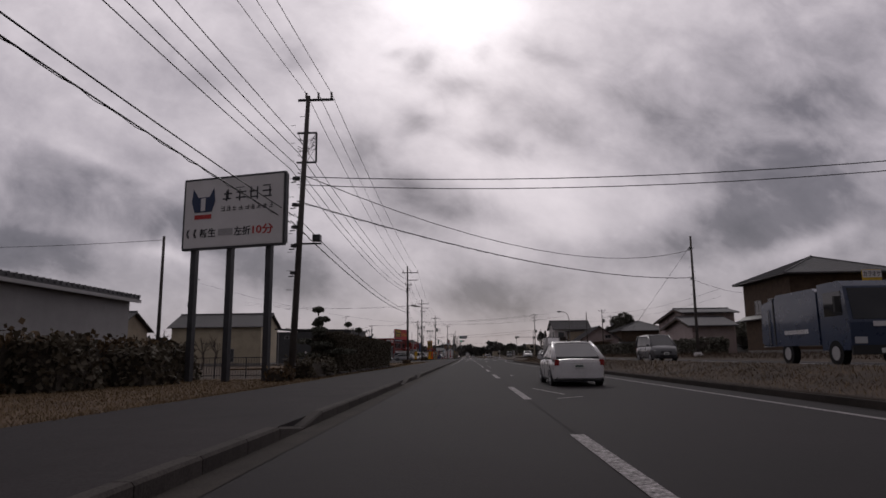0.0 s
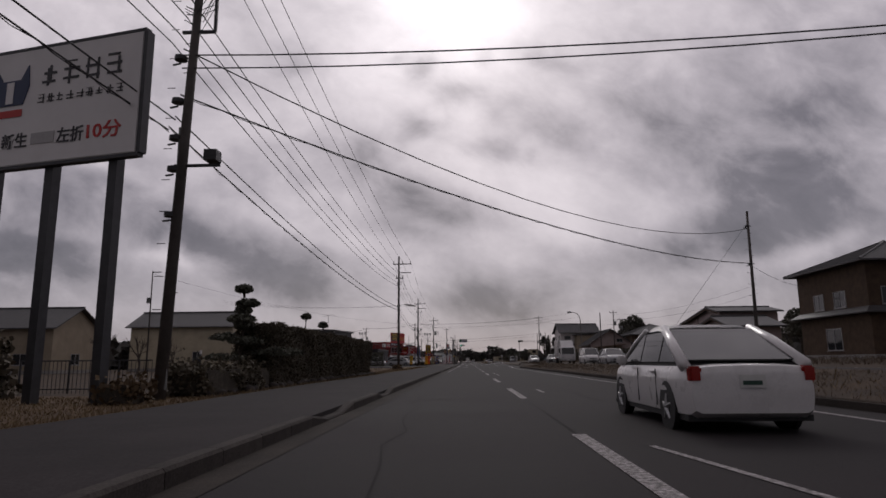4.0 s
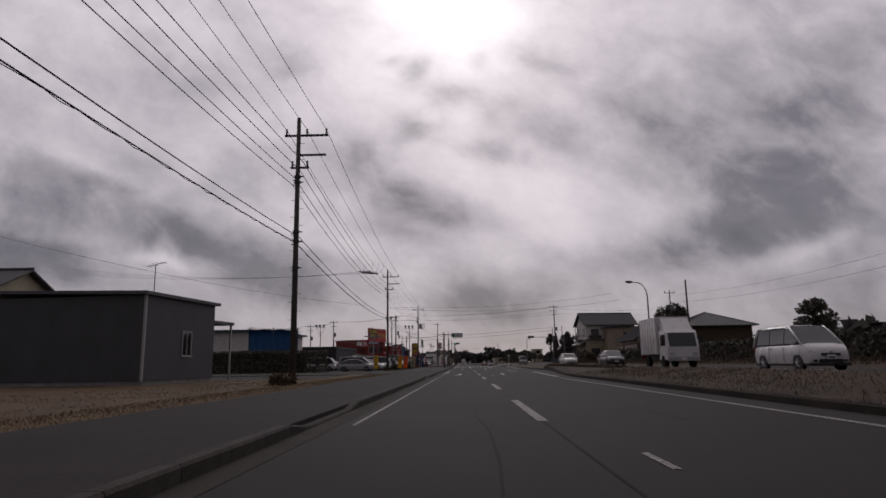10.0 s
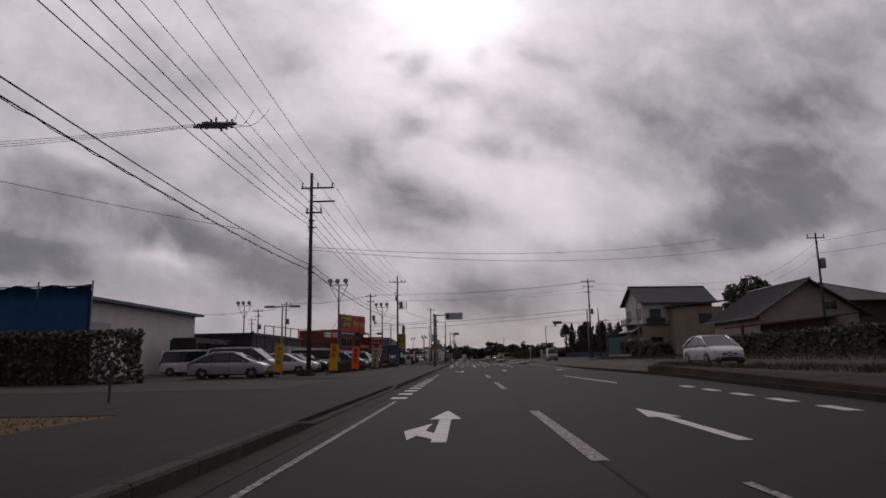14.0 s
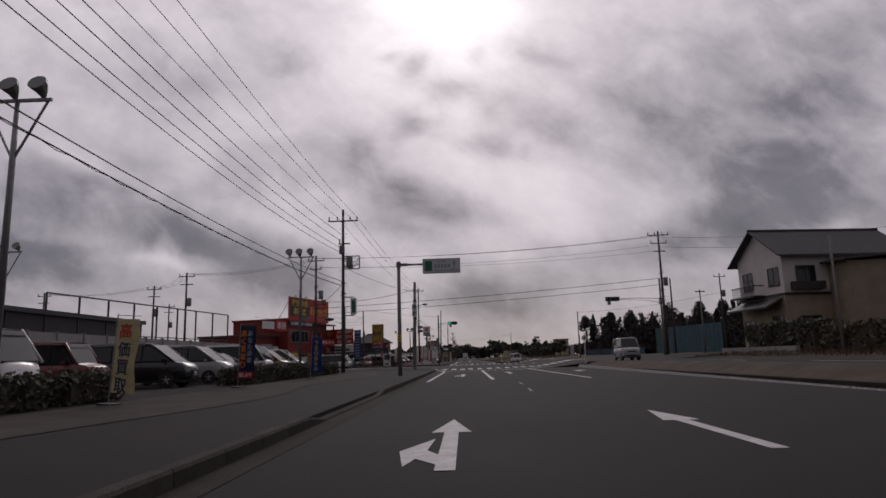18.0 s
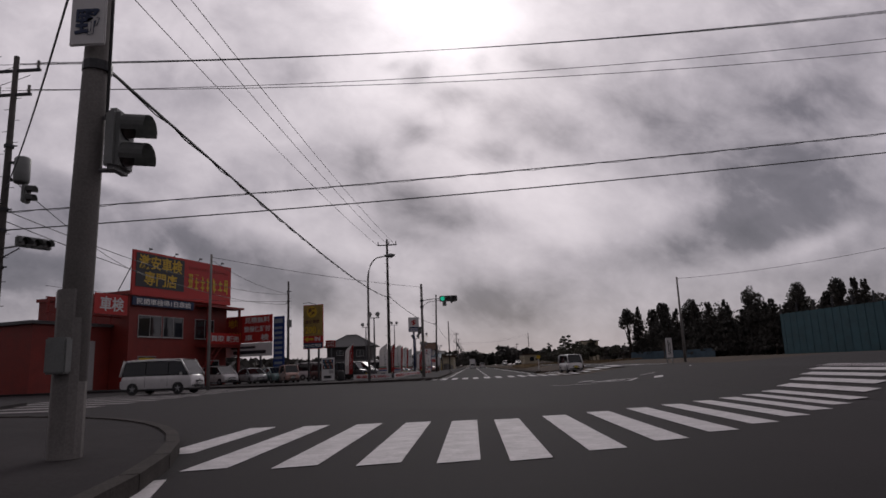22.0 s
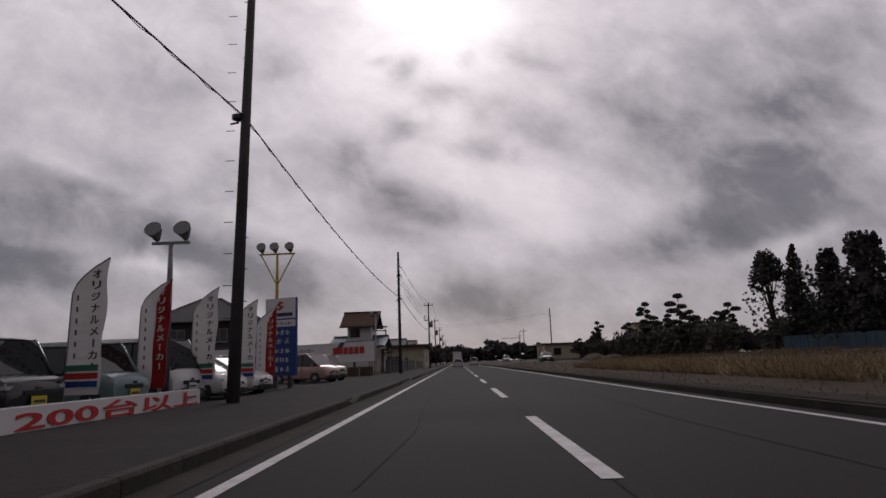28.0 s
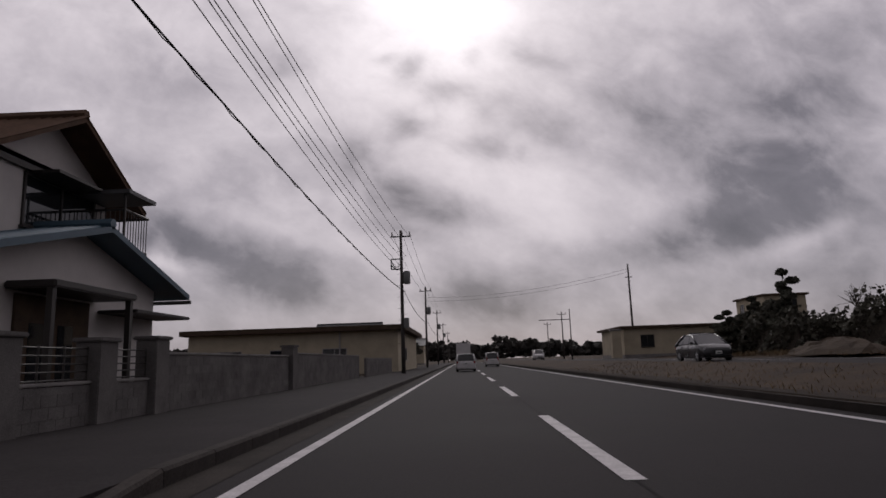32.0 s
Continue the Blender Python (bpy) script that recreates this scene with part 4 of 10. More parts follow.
def car(style, length, width, height, body_mat, x, y, rz, z=0.0, label="", plate="plate_white", brake=False, group="", name="car", rim="rim"):
    """A car along its own x axis, nose at +x; rz turns it. A lofted lower body carries a glazed cabin with pillars and a crowned roof."""
    zbelt, zhood, znose, xs, xrf, xrr, xrw, roof_w = SHAPES[style]
    t = thing(name, x, y, z, rz, label, "van" if style == "van" else "car", group)
    L, H, hw = length, height, width / 2

    def plan(u):
        if u > 0.33:
            return 1 - 0.17 * ((u - 0.33) / 0.17) ** 2
        return 1 - 0.10 * (max(0.0, -u - 0.38) / 0.12) ** 2

    def top(u):
        k = [(-0.5, zbelt * 0.86), (-0.492, zbelt * 0.97), (-0.47, zbelt), (xs - 0.05, zbelt), (xs, zhood), (xs + (0.49 - xs) * 0.6, znose + (zhood - znose) * 0.62), (0.487, znose), (0.497, znose * 0.86), (0.5, znose * 0.72)]
        for (a, p), (b, q) in zip(k, k[1:]):
            if u <= b:
                return p + (q - p) * (u - a) / max(1e-6, b - a)
        return k[-1][1]

    section = ((0.0, 0.0), (0.86, 0.0), (0.955, 0.07), (0.985, 0.27), (1.0, 0.50), (0.997, 0.70), (0.972, 0.88), (0.915, 0.97), (0.5, 1.01), (0.0, 1.02))
    stations = [-0.5, -0.497, -0.49, -0.475, -0.45, -0.41, -0.3, -0.15, 0.0, 0.15, 0.25, 0.33, 0.37, 0.41, 0.44, 0.465, 0.48, 0.489, 0.495, 0.5]
    bm = bmesh.new()
    rings = []
    for u in stations:
        zt, z0 = top(u) * H, (0.13 + 0.05 * max(0.0, (abs(u) - 0.47) / 0.03)) * H
        side = [(w * hw * plan(u), z0 + (zt - z0) * k) for w, k in section]
        loop = [(yy, zz) for yy, zz in side] + [(-yy, zz) for yy, zz in side[-2:0:-1]]
        rings.append([bm.verts.new((u * L - 0.035 * L * (abs(yy) / hw) ** 2 * max(0.0, (u - 0.40) / 0.1), yy, zz)) for yy, zz in loop])
    n = len(rings[0])
    for a, b in zip(rings, rings[1:]):
        for i in range(n):
            bm.faces.new((a[i], a[(i + 1) % n], b[(i + 1) % n], b[i]))
    bm.faces.new(rings[0]), bm.faces.new(rings[-1][::-1])
    part("body", bm, body_mat, t, smooth=True).data.set_sharp_from_angle(angle=radians(42))
    # cabin
    zb, zr = zbelt * H, 0.985 * H
    wb, wr = 0.925 * hw, roof_w * hw

    def wide(zz):
        return wb + (wr - wb) * (zz - zb) / (zr - zb)

    def along(k, front):
        """x on the windscreen or rear window line, k from foot to roof."""
        a, b = (xs, xrf) if front else (xrw, xrr)
        return (a + (b - a) * k) * L

    b = bmesh.new()
    ring = [[b.verts.new((along(k, f) * 0.99, s * (wide(zb + (zr - zb) * k) - 0.02), zb - 0.03 + (zr - zb) * k)) for k, f in ((0, True), (1, True), (1, False), (0, False))] for s in (-1, 1)]
    b.faces.new(ring[0]), b.faces.new(ring[1][::-1])
    for i in range(4):
        b.faces.new((ring[0][i], ring[0][(i + 1) % 4], ring[1][(i + 1) % 4], ring[1][i]))
    part("cabin", b, M["black_plastic"], t)
    b = bmesh.new()
    grid = []
    for i in range(9):
        k = i / 8
        xx = (xrf + (xrr - xrf) * k) * L + (0.05 if i == 0 else -0.05 if i == 8 else 0)
        lift = 0.02 * H * (1 - (2 * k - 1) ** 2)
        grid.append([b.verts.new((xx, wr * 1.03 * v, zr - 0.055 * H * max(0.0, abs(v) - 0.86) / 0.14 + lift + 0.012 * H * (1 - v * v) - (0.03 if i in (0, 8) else 0))) for v in (-1, -0.95, -0.86, -0.5, 0, 0.5, 0.86, 0.95, 1)])
    for p, q in zip(grid, grid[1:]):
        for i in range(8):
            b.faces.new((p[i], p[i + 1], q[i + 1], q[i]))
    bmesh.ops.solidify(b, geom=b.faces[:], thickness=0.03)
    part("roof", b, body_mat, t, smooth=True)

    def pane(nm, pts, label_=""):
        """A glass panel through four points, with thickness along its normal."""
        v = [Vector(p) for p in pts]
        nn = (v[1] - v[0]).cross(v[3] - v[0]).normalized()
        if nn.dot((v[0] + v[2]) / 2 - Vector((0, 0, zb))) < 0:
            nn = -nn
        b_ = bmesh.new()
        o, i_ = [b_.verts.new(p + nn * 0.012) for p in v], [b_.verts.new(p - nn * 0.012) for p in v]
        b_.faces.new(o), b_.faces.new(i_[::-1])
        for k in range(4):
            b_.faces.new((o[k], i_[k], i_[(k + 1) % 4], o[(k + 1) % 4]))
        return part(nm, b_, M["car_glass"], t, label_)

    splits = {"hatch": (0.03, -0.20), "wagon": (0.02, -0.20), "van": (0.17, -0.14), "minivan": (0.09, -0.18), "keibox": (0.07, -0.17)}[style]
    zl, zh = zb + 0.025 * H, zb + (zr - zb) * 0.84

    def kk(zz):
        return (zz - zb) / (zr - zb)

    for s in (-1, 1):
        cuts = [None, splits[0] * L, splits[1] * L, None]
        for c0, c1 in zip(cuts, cuts[1:]):
            pts = []
            for zz in (zl, zh):
                xf = along(kk(zz), True) - 0.10 if c0 is None else c0 - 0.03
                xb_ = along(kk(zz), False) + (0.13 if style != "hatch" else 0.24) if c1 is None else c1 + 0.03
                pts.append((xf, max(xb_, -10) if xb_ < xf - 0.05 else xf - 0.05, zz))
            if pts[0][0] - pts[0][1] < 0.12:
                continue
            pane("side_window", [(pts[0][0], s * wide(zl), zl), (pts[0][1], s * wide(zl), zl), (pts[1][1], s * wide(zh), zh), (pts[1][0], s * wide(zh), zh)])
        for front in (True, False):
            part("pillar", tubes(([(along(0, front) + (0.06 if front else -0.02), s * wb, zb - 0.02), (along(0.55, front), s * (wide(zb + 0.55 * (zr - zb)) + 0.012), zb + 0.55 * (zr - zb) + 0.015), (along(1, front), s * wr * 1.0, zr - 0.02)], [0.04, 0.04, 0.045] if front else [0.09, 0.075, 0.06]), n=6), body_mat, t, smooth=True)
        for c in splits:
            part("door_seam", boxes((c * L - 0.007, c * L + 0.007, s * (hw - 0.003) - 0.007, s * (hw - 0.003) + 0.007, H * 0.20, zb * 0.93)), M["black_plastic"], t)
        part("door_handle", boxes((splits[1] * L + 0.08, splits[1] * L + 0.26, s * hw - 0.02, s * hw + 0.018, zb * 0.86, zb * 0.895), bevel=0.008), body_mat, t)
        mx = xs * L - 0.42
        part("wing_mirror", boxes((mx - 0.06, mx + 0.07, s * (hw + 0.06) - 0.09, s * (hw + 0.06) + 0.09, zb - 0.01, zb + 0.14), bevel=0.035), body_mat, t)
        yl = s * hw * 0.66
        fx, fz = 0.462 * L, (znose * 0.80 if style != "van" else znose * 0.74) * H
        part("headlight", boxes((fx - 0.10, fx + 0.055, yl - 0.17, yl + 0.19 if s < 0 else yl + 0.17, fz, fz + 0.15), bevel=0.04), M["lamp_clear"], t, "clear headlight")
        part("fog_lamp", boxes((0.475 * L, 0.489 * L, yl - 0.09, yl + 0.09, H * 0.19, H * 0.235), bevel=0.02), M["black_plastic"], t)
        tz = (zbelt * 0.74 * H, zbelt * 0.98 * H) if style in ("hatch", "wagon") else (zbelt * 0.72 * H, zbelt * 1.18 * H)
        part("tail_light", boxes((-0.502 * L, -0.47 * L, s * hw * 0.84 - 0.09, s * hw * 0.84 + 0.075, tz[0], tz[1]), bevel=0.025), M["brake_on"] if brake else M["lamp_red"], t, "glowing red brake light" if brake else "red tail light")
    for nm, front, k0, k1 in (("windscreen", True, 0.03, 0.93), ("rear_window", False, 0.10, 0.90)):
        za, zc = zb + (zr - zb) * k0, zb + (zr - zb) * k1
        push = 0.02 if front else -0.015
        pane(nm, [(along(k0, front) + push, -wide(za) * 0.93, za), (along(k0, front) + push, wide(za) * 0.93, za), (along(k1, front) + push, wide(zc) * 0.95, zc), (along(k1, front) + push, -wide(zc) * 0.95, zc)])
    part("grille", boxes((0.480 * L, 0.501 * L, -hw * 0.42, hw * 0.42, znose * 0.70 * H, znose * 0.82 * H), (0.484 * L, 0.503 * L, -hw * 0.50, hw * 0.50, H * 0.17, H * 0.245), bevel=0.015), M["black_plastic"], t)
    part("front_badge", boxes((0.492 * L, 0.505 * L, -0.06, 0.06, znose * 0.83 * H, znose * 0.83 * H + 0.06), bevel=0.01), M["chrome"], t)
    part("lower_sill", boxes((-0.47 * L, 0.47 * L, -hw * 0.93, hw * 0.93, H * 0.105, H * 0.16)), M["black_plastic"], t)
    for sx, nm in ((0.504, "front_plate"), (-0.504, "rear_plate")):
        zz = H * (0.245 if sx > 0 else 0.40)
        p = part(nm, boxes((L * sx - 0.006, L * sx + 0.006, -0.165, 0.165, zz, zz + 0.165)), M[plate], t, "number plate with plain bars")
        o = 0.011 if sx > 0 else -0.011
        part("plate_bars", boxes((L * sx + min(0, o), L * sx + max(0, o), -0.12, 0.13, zz + 0.035, zz + 0.09)), M["plate_bar"], p)
    r = 0.30 if style != "keibox" else 0.275
    for wx in (-0.31, 0.315):
        for s in (-1, 1):
            w = new("wheel")
            w.parent = t
            w.matrix_basis = Matrix.Translation((wx * L, s * (hw - 0.10), r))
            part("tyre", tubes(([(0, -0.095, 0), (0, -0.07, 0), (0, 0.07, 0), (0, 0.095, 0)], [r * 0.92, r, r, r * 0.92]), n=22), M["rubber"], w)
            rb = tubes(([(0, s * 0.05, 0), (0, s * 0.085, 0)], [r * 0.60, r * 0.66]), n=18)
            for k in range(5):
                a = k * 2 * math.pi / 5 + 0.3
                tube(rb, [(0, s * 0.10, 0), (r * 0.62 * math.cos(a), s * 0.097, r * 0.62 * math.sin(a))], [0.045, 0.022], 5)
            tube(rb, [(0, s * 0.092, 0), (0, s * 0.108, 0)], 0.05, 8)
            part("rim", rb, M[rim], w)
            part("wheel_arch", tubes(([(wx * L, s * (hw - 0.06), r + 0.015), (wx * L, s * (hw - 0.001), r + 0.015)], r + 0.05), n=22), M["black_plastic"], t)
    return t


PAINT = {k: paint("car_paint_" + k, c) for k, c in {
    "white": (0.60, 0.585, 0.585), "silver": (0.34, 0.34, 0.35), "grey": (0.10, 0.10, 0.105), "black": (0.014, 0.014, 0.016), "red": (0.16, 0.02, 0.025),
    "gold": (0.26, 0.18, 0.09), "brown": (0.09, 0.055, 0.045), "pink": (0.42, 0.26, 0.22), "teal": (0.10, 0.16, 0.17), "navy": (0.02, 0.035, 0.075),
    "cream": (0.50, 0.44, 0.30), "bluegreen": (0.16, 0.24, 0.24)}.items()}
SIZES = {"hatch": (4.45, 1.74, 1.49), "wagon": (4.4, 1.7, 1.5), "van": (4.6, 1.69, 1.97), "minivan": (4.6, 1.7, 1.8), "keibox": (3.4, 1.48, 1.78)}
COLOR_WORD = {"teal": "dull teal", "bluegreen": "pale blue-green", "gold": "gold-brown", "pink": "pinkish beige"}


def parked(style, colour, x, y, rz, z=0.0, where="parked in the car yard", group="cars in the used-car yard", k=1.0, **kw):
    a = SIZES[style]
    words = {"hatch": "hatchback", "wagon": "estate car", "van": "delivery van", "minivan": "minivan", "keibox": "boxy small car"}[style]
    return car(style, a[0] * k, a[1] * k, a[2] * k, PAINT[colour], x, y, rz, z, "%s %s %s" % (COLOR_WORD.get(colour, colour), words, where), group=group, **kw)


# ---- kit: plants ----
def shell_points(rng, n, x0, x1, y0, y1, z0, z1, depth=0.18):
    """Random points near the skin of a box."""
    p = rng.uniform((x0, y0, z0), (x1, y1, z1), (n, 3))
    areas = np.array([(y1 - y0) * (z1 - z0)] * 2 + [(x1 - x0) * (z1 - z0)] * 2 + [(x1 - x0) * (y1 - y0)])
    f = rng.choice(5, n, p=areas / areas.sum())
    d = np.abs(rng.normal(0, depth, n))
    p[f == 0, 0], p[f == 1, 0] = x0 + d[f == 0], x1 - d[f == 1]
    p[f == 2, 1], p[f == 3, 1] = y0 + d[f == 2], y1 - d[f == 3]
    p[f == 4, 2] = z1 - d[f == 4]
    return p


def hedge(x0, x1, y0, y1, z0, h, mt="hedge_leaf", density=55, size=0.085, label="clipped dark green hedge", seed=1, ragged=0.12, name="hedge"):
    rng = np.random.default_rng(seed)
    cx, cy = (x0 + x1) / 2, (y0 + y1) / 2
    t = thing(name, cx, cy, z0, 0, label, "hedge")
    a, b = (x1 - x0) / 2, (y1 - y0) / 2
    n = int(density * (2 * h * (2 * a + 2 * b) + 4 * a * b))
    p = shell_points(rng, n, -a, a, -b, b, 0.0, h)
    und = np.array([noise.noise(Vector((q[0] * 0.7 + seed, q[1] * 0.7, q[2] * 0.9))) for q in p[:: max(1, n // 4000)]])
    w = np.interp(np.arange(n), np.arange(0, n, max(1, n // 4000)), und[: len(np.arange(0, n, max(1, n // 4000)))])
    p[:, 2] += ragged * np.sin(p[:, 1] * 1.9 + seed) * (p[:, 2] / h) * 0.5 + ragged * rng.normal(0, 0.5, n) * (p[:, 2] > h * 0.9)
    p[:, 0] += ragged * np.sin(p[:, 1] * 1.3 + p[:, 2] * 2.0) * 0.8
    p[:, 2] = np.maximum(p[:, 2], 0.02)
    scatter_quads("foliage", p, size, M[mt], t, rng=rng)["kind"] = "stuff"
    part("core", boxes((-a * 0.82, a * 0.82, -b + 0.25 * min(b, 1), b - 0.25 * min(b, 1), 0, h * 0.9), bevel=min(a, b, h) * 0.12), M["hedge_core"], t)
    return t


def pad(rng, n, c, rx_, ry_, rz_):
    d = rng.normal(size=(n, 3))
    d /= np.linalg.norm(d, axis=1, keepdims=True)
    r = rng.uniform(0.35, 1.0, (n, 1)) ** 0.5
    q = d * r * np.array((rx_, ry_, rz_))
    q[:, 2] = np.where(q[:, 2] < 0, q[:, 2] * 0.45, q[:, 2])
    return q + np.array(c)


def cloud_pine(x, y, z, h, spread, tiers=6, seed=1, label="cloud-pruned garden pine with flat pads", leaf=0.075):
    """A garden pine clipped into pads."""
    rng = np.random.default_rng(seed)
    t = thing("garden_pine", x, y, z, 0, label, "tree", "garden pines")
    bend = rng.uniform(-0.12, 0.12, 2) * h
    stem = [(bend[0] * math.sin(k * 2.2), bend[1] * math.sin(k * 1.7 + 0.4), k * h * 0.95) for k in (0, 0.25, 0.5, 0.75, 1.0)]
    bm = bmesh.new()
    tube(bm, stem, [0.05 * h * 0.5 + 0.03, 0.045 * h * 0.45 + 0.02, 0.035 * h * 0.4, 0.02 * h * 0.4, 0.02], 8)
    pts = []
    for i in range(tiers):
        k = 0.35 + 0.62 * i / max(1, tiers - 1)
        w = spread * (1.05 - 0.62 * (k - 0.35) / 0.65) * rng.uniform(0.8, 1.15)
        a = rng.uniform(0, 6.28) if i < tiers - 1 else 0
        off = 0.0 if i == tiers - 1 else w * 0.85
        c = np.array((bend[0] * math.sin(k * 2.2) + off * math.cos(a), bend[1] * math.sin(k * 1.7) + off * math.sin(a), k * h))
        s = np.array((bend[0] * math.sin(k * 2.0), bend[1] * math.sin(k * 1.6), k * h * 0.92))
        tube(bm, [s, (s + c) / 2 + np.array((0, 0, 0.08 * h)), c], [0.035 * h * 0.3, 0.02 * h * 0.4, 0.015], 5)
        pts.append(pad(rng, 480, c, w * 0.58, w * 0.58, 0.04 * h + 0.06))
        if i < tiers - 1:
            c2 = np.array((c[0] - 1.7 * off * math.cos(a) * 0.8, c[1] - 1.7 * off * math.sin(a) * 0.8, c[2] - 0.05 * h))
            tube(bm, [s, c2], [0.03 * h * 0.3, 0.015], 5)
            pts.append(pad(rng, 380, c2, w * 0.46, w * 0.46, 0.036 * h + 0.05))
    part("trunk", bm, M["bark"], t)
    scatter_quads("crown", np.concatenate(pts), leaf, M["pine_leaf"], t, rng=rng)
    return t


def tree(x, y, z, h, r, kind="broad", seed=1, label="dark evergreen tree", n=2600, leaf=0.16, mt="dark_leaf", group="trees"):
    rng = np.random.default_rng(seed)
    t = thing("tree", x, y, z, 0, label, "tree", group)
    bm = bmesh.new()
    pts = []
    if kind == "conifer":
        tube(bm, [(0, 0, 0), (0.02 * h, 0, h * 0.5), (0, 0, h * 0.97)], [0.025 * h, 0.016 * h, 0.02], 7)
        lv = int(h * 1.3)
        for i in range(lv):
            k = 0.16 + 0.82 * i / lv
            w = r * (1 - k) ** 0.7 * rng.uniform(0.6, 1.2) + 0.15
            for b in range(3):
                a = rng.uniform(0, 6.28)
                e = np.array((w * math.cos(a), w * math.sin(a), k * h - 0.12 * w))
                tube(bm, [(0, 0, k * h), tuple(e)], [0.03, 0.012], 4)
                pts.append(pad(rng, max(20, n // (lv * 3)), e * np.array((0.75, 0.75, 1)), w * 0.5, w * 0.5, 0.3 + 0.03 * h))
    elif kind == "bare":
        def limb(p, d, ln, rad, lev):
            q = p + d * ln
            tube(bm, [tuple(p), tuple(p + d * ln * 0.5 + rng.normal(0, 0.04 * ln, 3)), tuple(q)], [rad, rad * 0.75, rad * 0.5], 4)
            if lev == 0:
                return
            for _ in range(4 if lev > 1 else 5):
                nd = d + rng.normal(0, 0.42, 3) + np.array((0, 0, 0.12))
                nd /= np.linalg.norm(nd)
                limb(p + d * ln * rng.uniform(0.45, 1.0), nd, ln * rng.uniform(0.5, 0.75), rad * 0.5, lev - 1)
        limb(np.zeros(3), np.array((0.03, 0.02, 1.0)), h * 0.36, 0.022 * h, 3)
    else:
        tube(bm, [(0, 0, 0), (0.03 * h, 0.02 * h, h * 0.35), (0, 0, h * 0.75)], [0.03 * h, 0.022 * h, 0.03], 7)
        for i in range(11):
            a, el = rng.uniform(0, 6.28), rng.uniform(-0.25, 1.3)
            rr = r * rng.uniform(0.45, 0.8)
            c = np.array((rr * math.cos(a) * math.cos(el), rr * math.sin(a) * math.cos(el), h * 0.62 + math.sin(el) * h * 0.30))
            tube(bm, [(0, 0, h * rng.uniform(0.3, 0.55)), tuple(c)], [0.012 * h, 0.015], 4)
            pts.append(pad(rng, n // 11, c, r * 0.5, r * 0.5, h * 0.16))
    part("trunk" if kind != "bare" else "limb", bm, M["twig"] if kind == "bare" else M["bark"], t)
    if pts:
        scatter_quads("crown", np.concatenate(pts), leaf, M[mt], t, rng=rng)
    return t


def thicket(name, x0, x1, y0, y1, z, h, n, seed, mt="far_wood", leaf=0.35, label="dense dark winter woodland"):
    """A wood seen from afar: many uneven crowns as one mass."""
    rng = np.random.default_rng(seed)
    pts = []
    for i in range(n):
        cx, cy = rng.uniform(x0, x1), rng.uniform(y0, y1)
        hh = h * rng.uniform(0.55, 1.1)
        w = hh * rng.uniform(0.22, 0.4)
        for k in range(5):
            c = (cx + rng.normal(0, w * 0.4), cy + rng.normal(0, w * 0.4), z + hh * (0.25 + 0.68 * k / 4))
            pts.append(pad(rng, 44, c, w * (1.05 - 0.16 * k), w * (1.05 - 0.16 * k), hh * 0.16))
    ob = scatter_quads(name, np.concatenate(pts), leaf, M[mt], None, rng=rng)
    return tagged(ob, label, "woodland", "", "stuff")


# ---- kit: writing ----
def lettering(text, width, height, mt, parent, m, name="lettering", depth=0.012):
    """Letters with the built-in font, fitted into width and height, in the x-z plane facing -y; m places them under parent."""
    cu = bpy.data.curves.new(name, "FONT")
    cu.body, cu.extrude, cu.align_x, cu.resolution_u = text, 0.02, "CENTER", 3
    cu.offset = 0.018
    tmp = bpy.data.objects.new(name, cu)
    scene.collection.objects.link(tmp)
    bpy.context.view_layer.update()
    me = bpy.data.meshes.new_from_object(tmp.evaluated_get(bpy.context.evaluated_depsgraph_get()))
    bpy.data.objects.remove(tmp)
    co = np.zeros(len(me.vertices) * 3)
    me.vertices.foreach_get("co", co)
    co = co.reshape(-1, 3)
    lo, hi = co.min(0), co.max(0)
    sc = np.array((width / max(1e-6, hi[0] - lo[0]), height / max(1e-6, hi[1] - lo[1]), depth / 0.04))
    q = (co - (lo + hi) / 2) * sc
    out = np.column_stack((q[:, 0], -q[:, 2], q[:, 1]))
    me.vertices.foreach_set("co", out.ravel())
    me.materials.clear()
    me.materials.append(M[mt])
    me.update()
    ob = new(name, me)
    ob.parent = parent
    ob.matrix_basis = m
    return ob


def bars(rows, mt, parent, y=-0.01, name="text_bar"):
    """Plain bars in the x-z plane for writing that is not set: (x0, x1, z0, z1)."""
    for x0, x1, z0, z1 in rows:
        part(name, boxes((x0, x1, y - 0.006, y + 0.006, z0, z1)), M[mt], parent)


def scrawl(x0, x1, z0, z1, n, mt, parent, y=-0.06, seed=1):
    """A row of plain stroke marks standing for writing that is not set, each mark one part."""
    rng = random.Random(seed)
    w = (x1 - x0) / n
    t = (z1 - z0) * 0.10
    for i in range(n):
        a, b = x0 + w * (i + 0.10), x0 + w * (i + 0.90)
        rows = []
        for k in range(rng.choice((2, 2, 3))):
            zz = z0 + (z1 - z0) * (0.12 + 0.38 * k + rng.uniform(-0.04, 0.1))
            rows.append((a + (b - a) * rng.uniform(0, 0.2), b - (b - a) * rng.uniform(0, 0.2), y - 0.008, y + 0.006, zz, min(z1, zz + t)))
        for k in range(rng.choice((1, 2))):
            xx = a + (b - a) * rng.uniform(0.15, 0.8)
            rows.append((xx, xx + t, y - 0.01, y + 0.006, z0 + (z1 - z0) * rng.uniform(0, 0.2), z1 - (z1 - z0) * rng.uniform(0, 0.2)))
        part("mark", boxes(*rows), M[mt], parent)


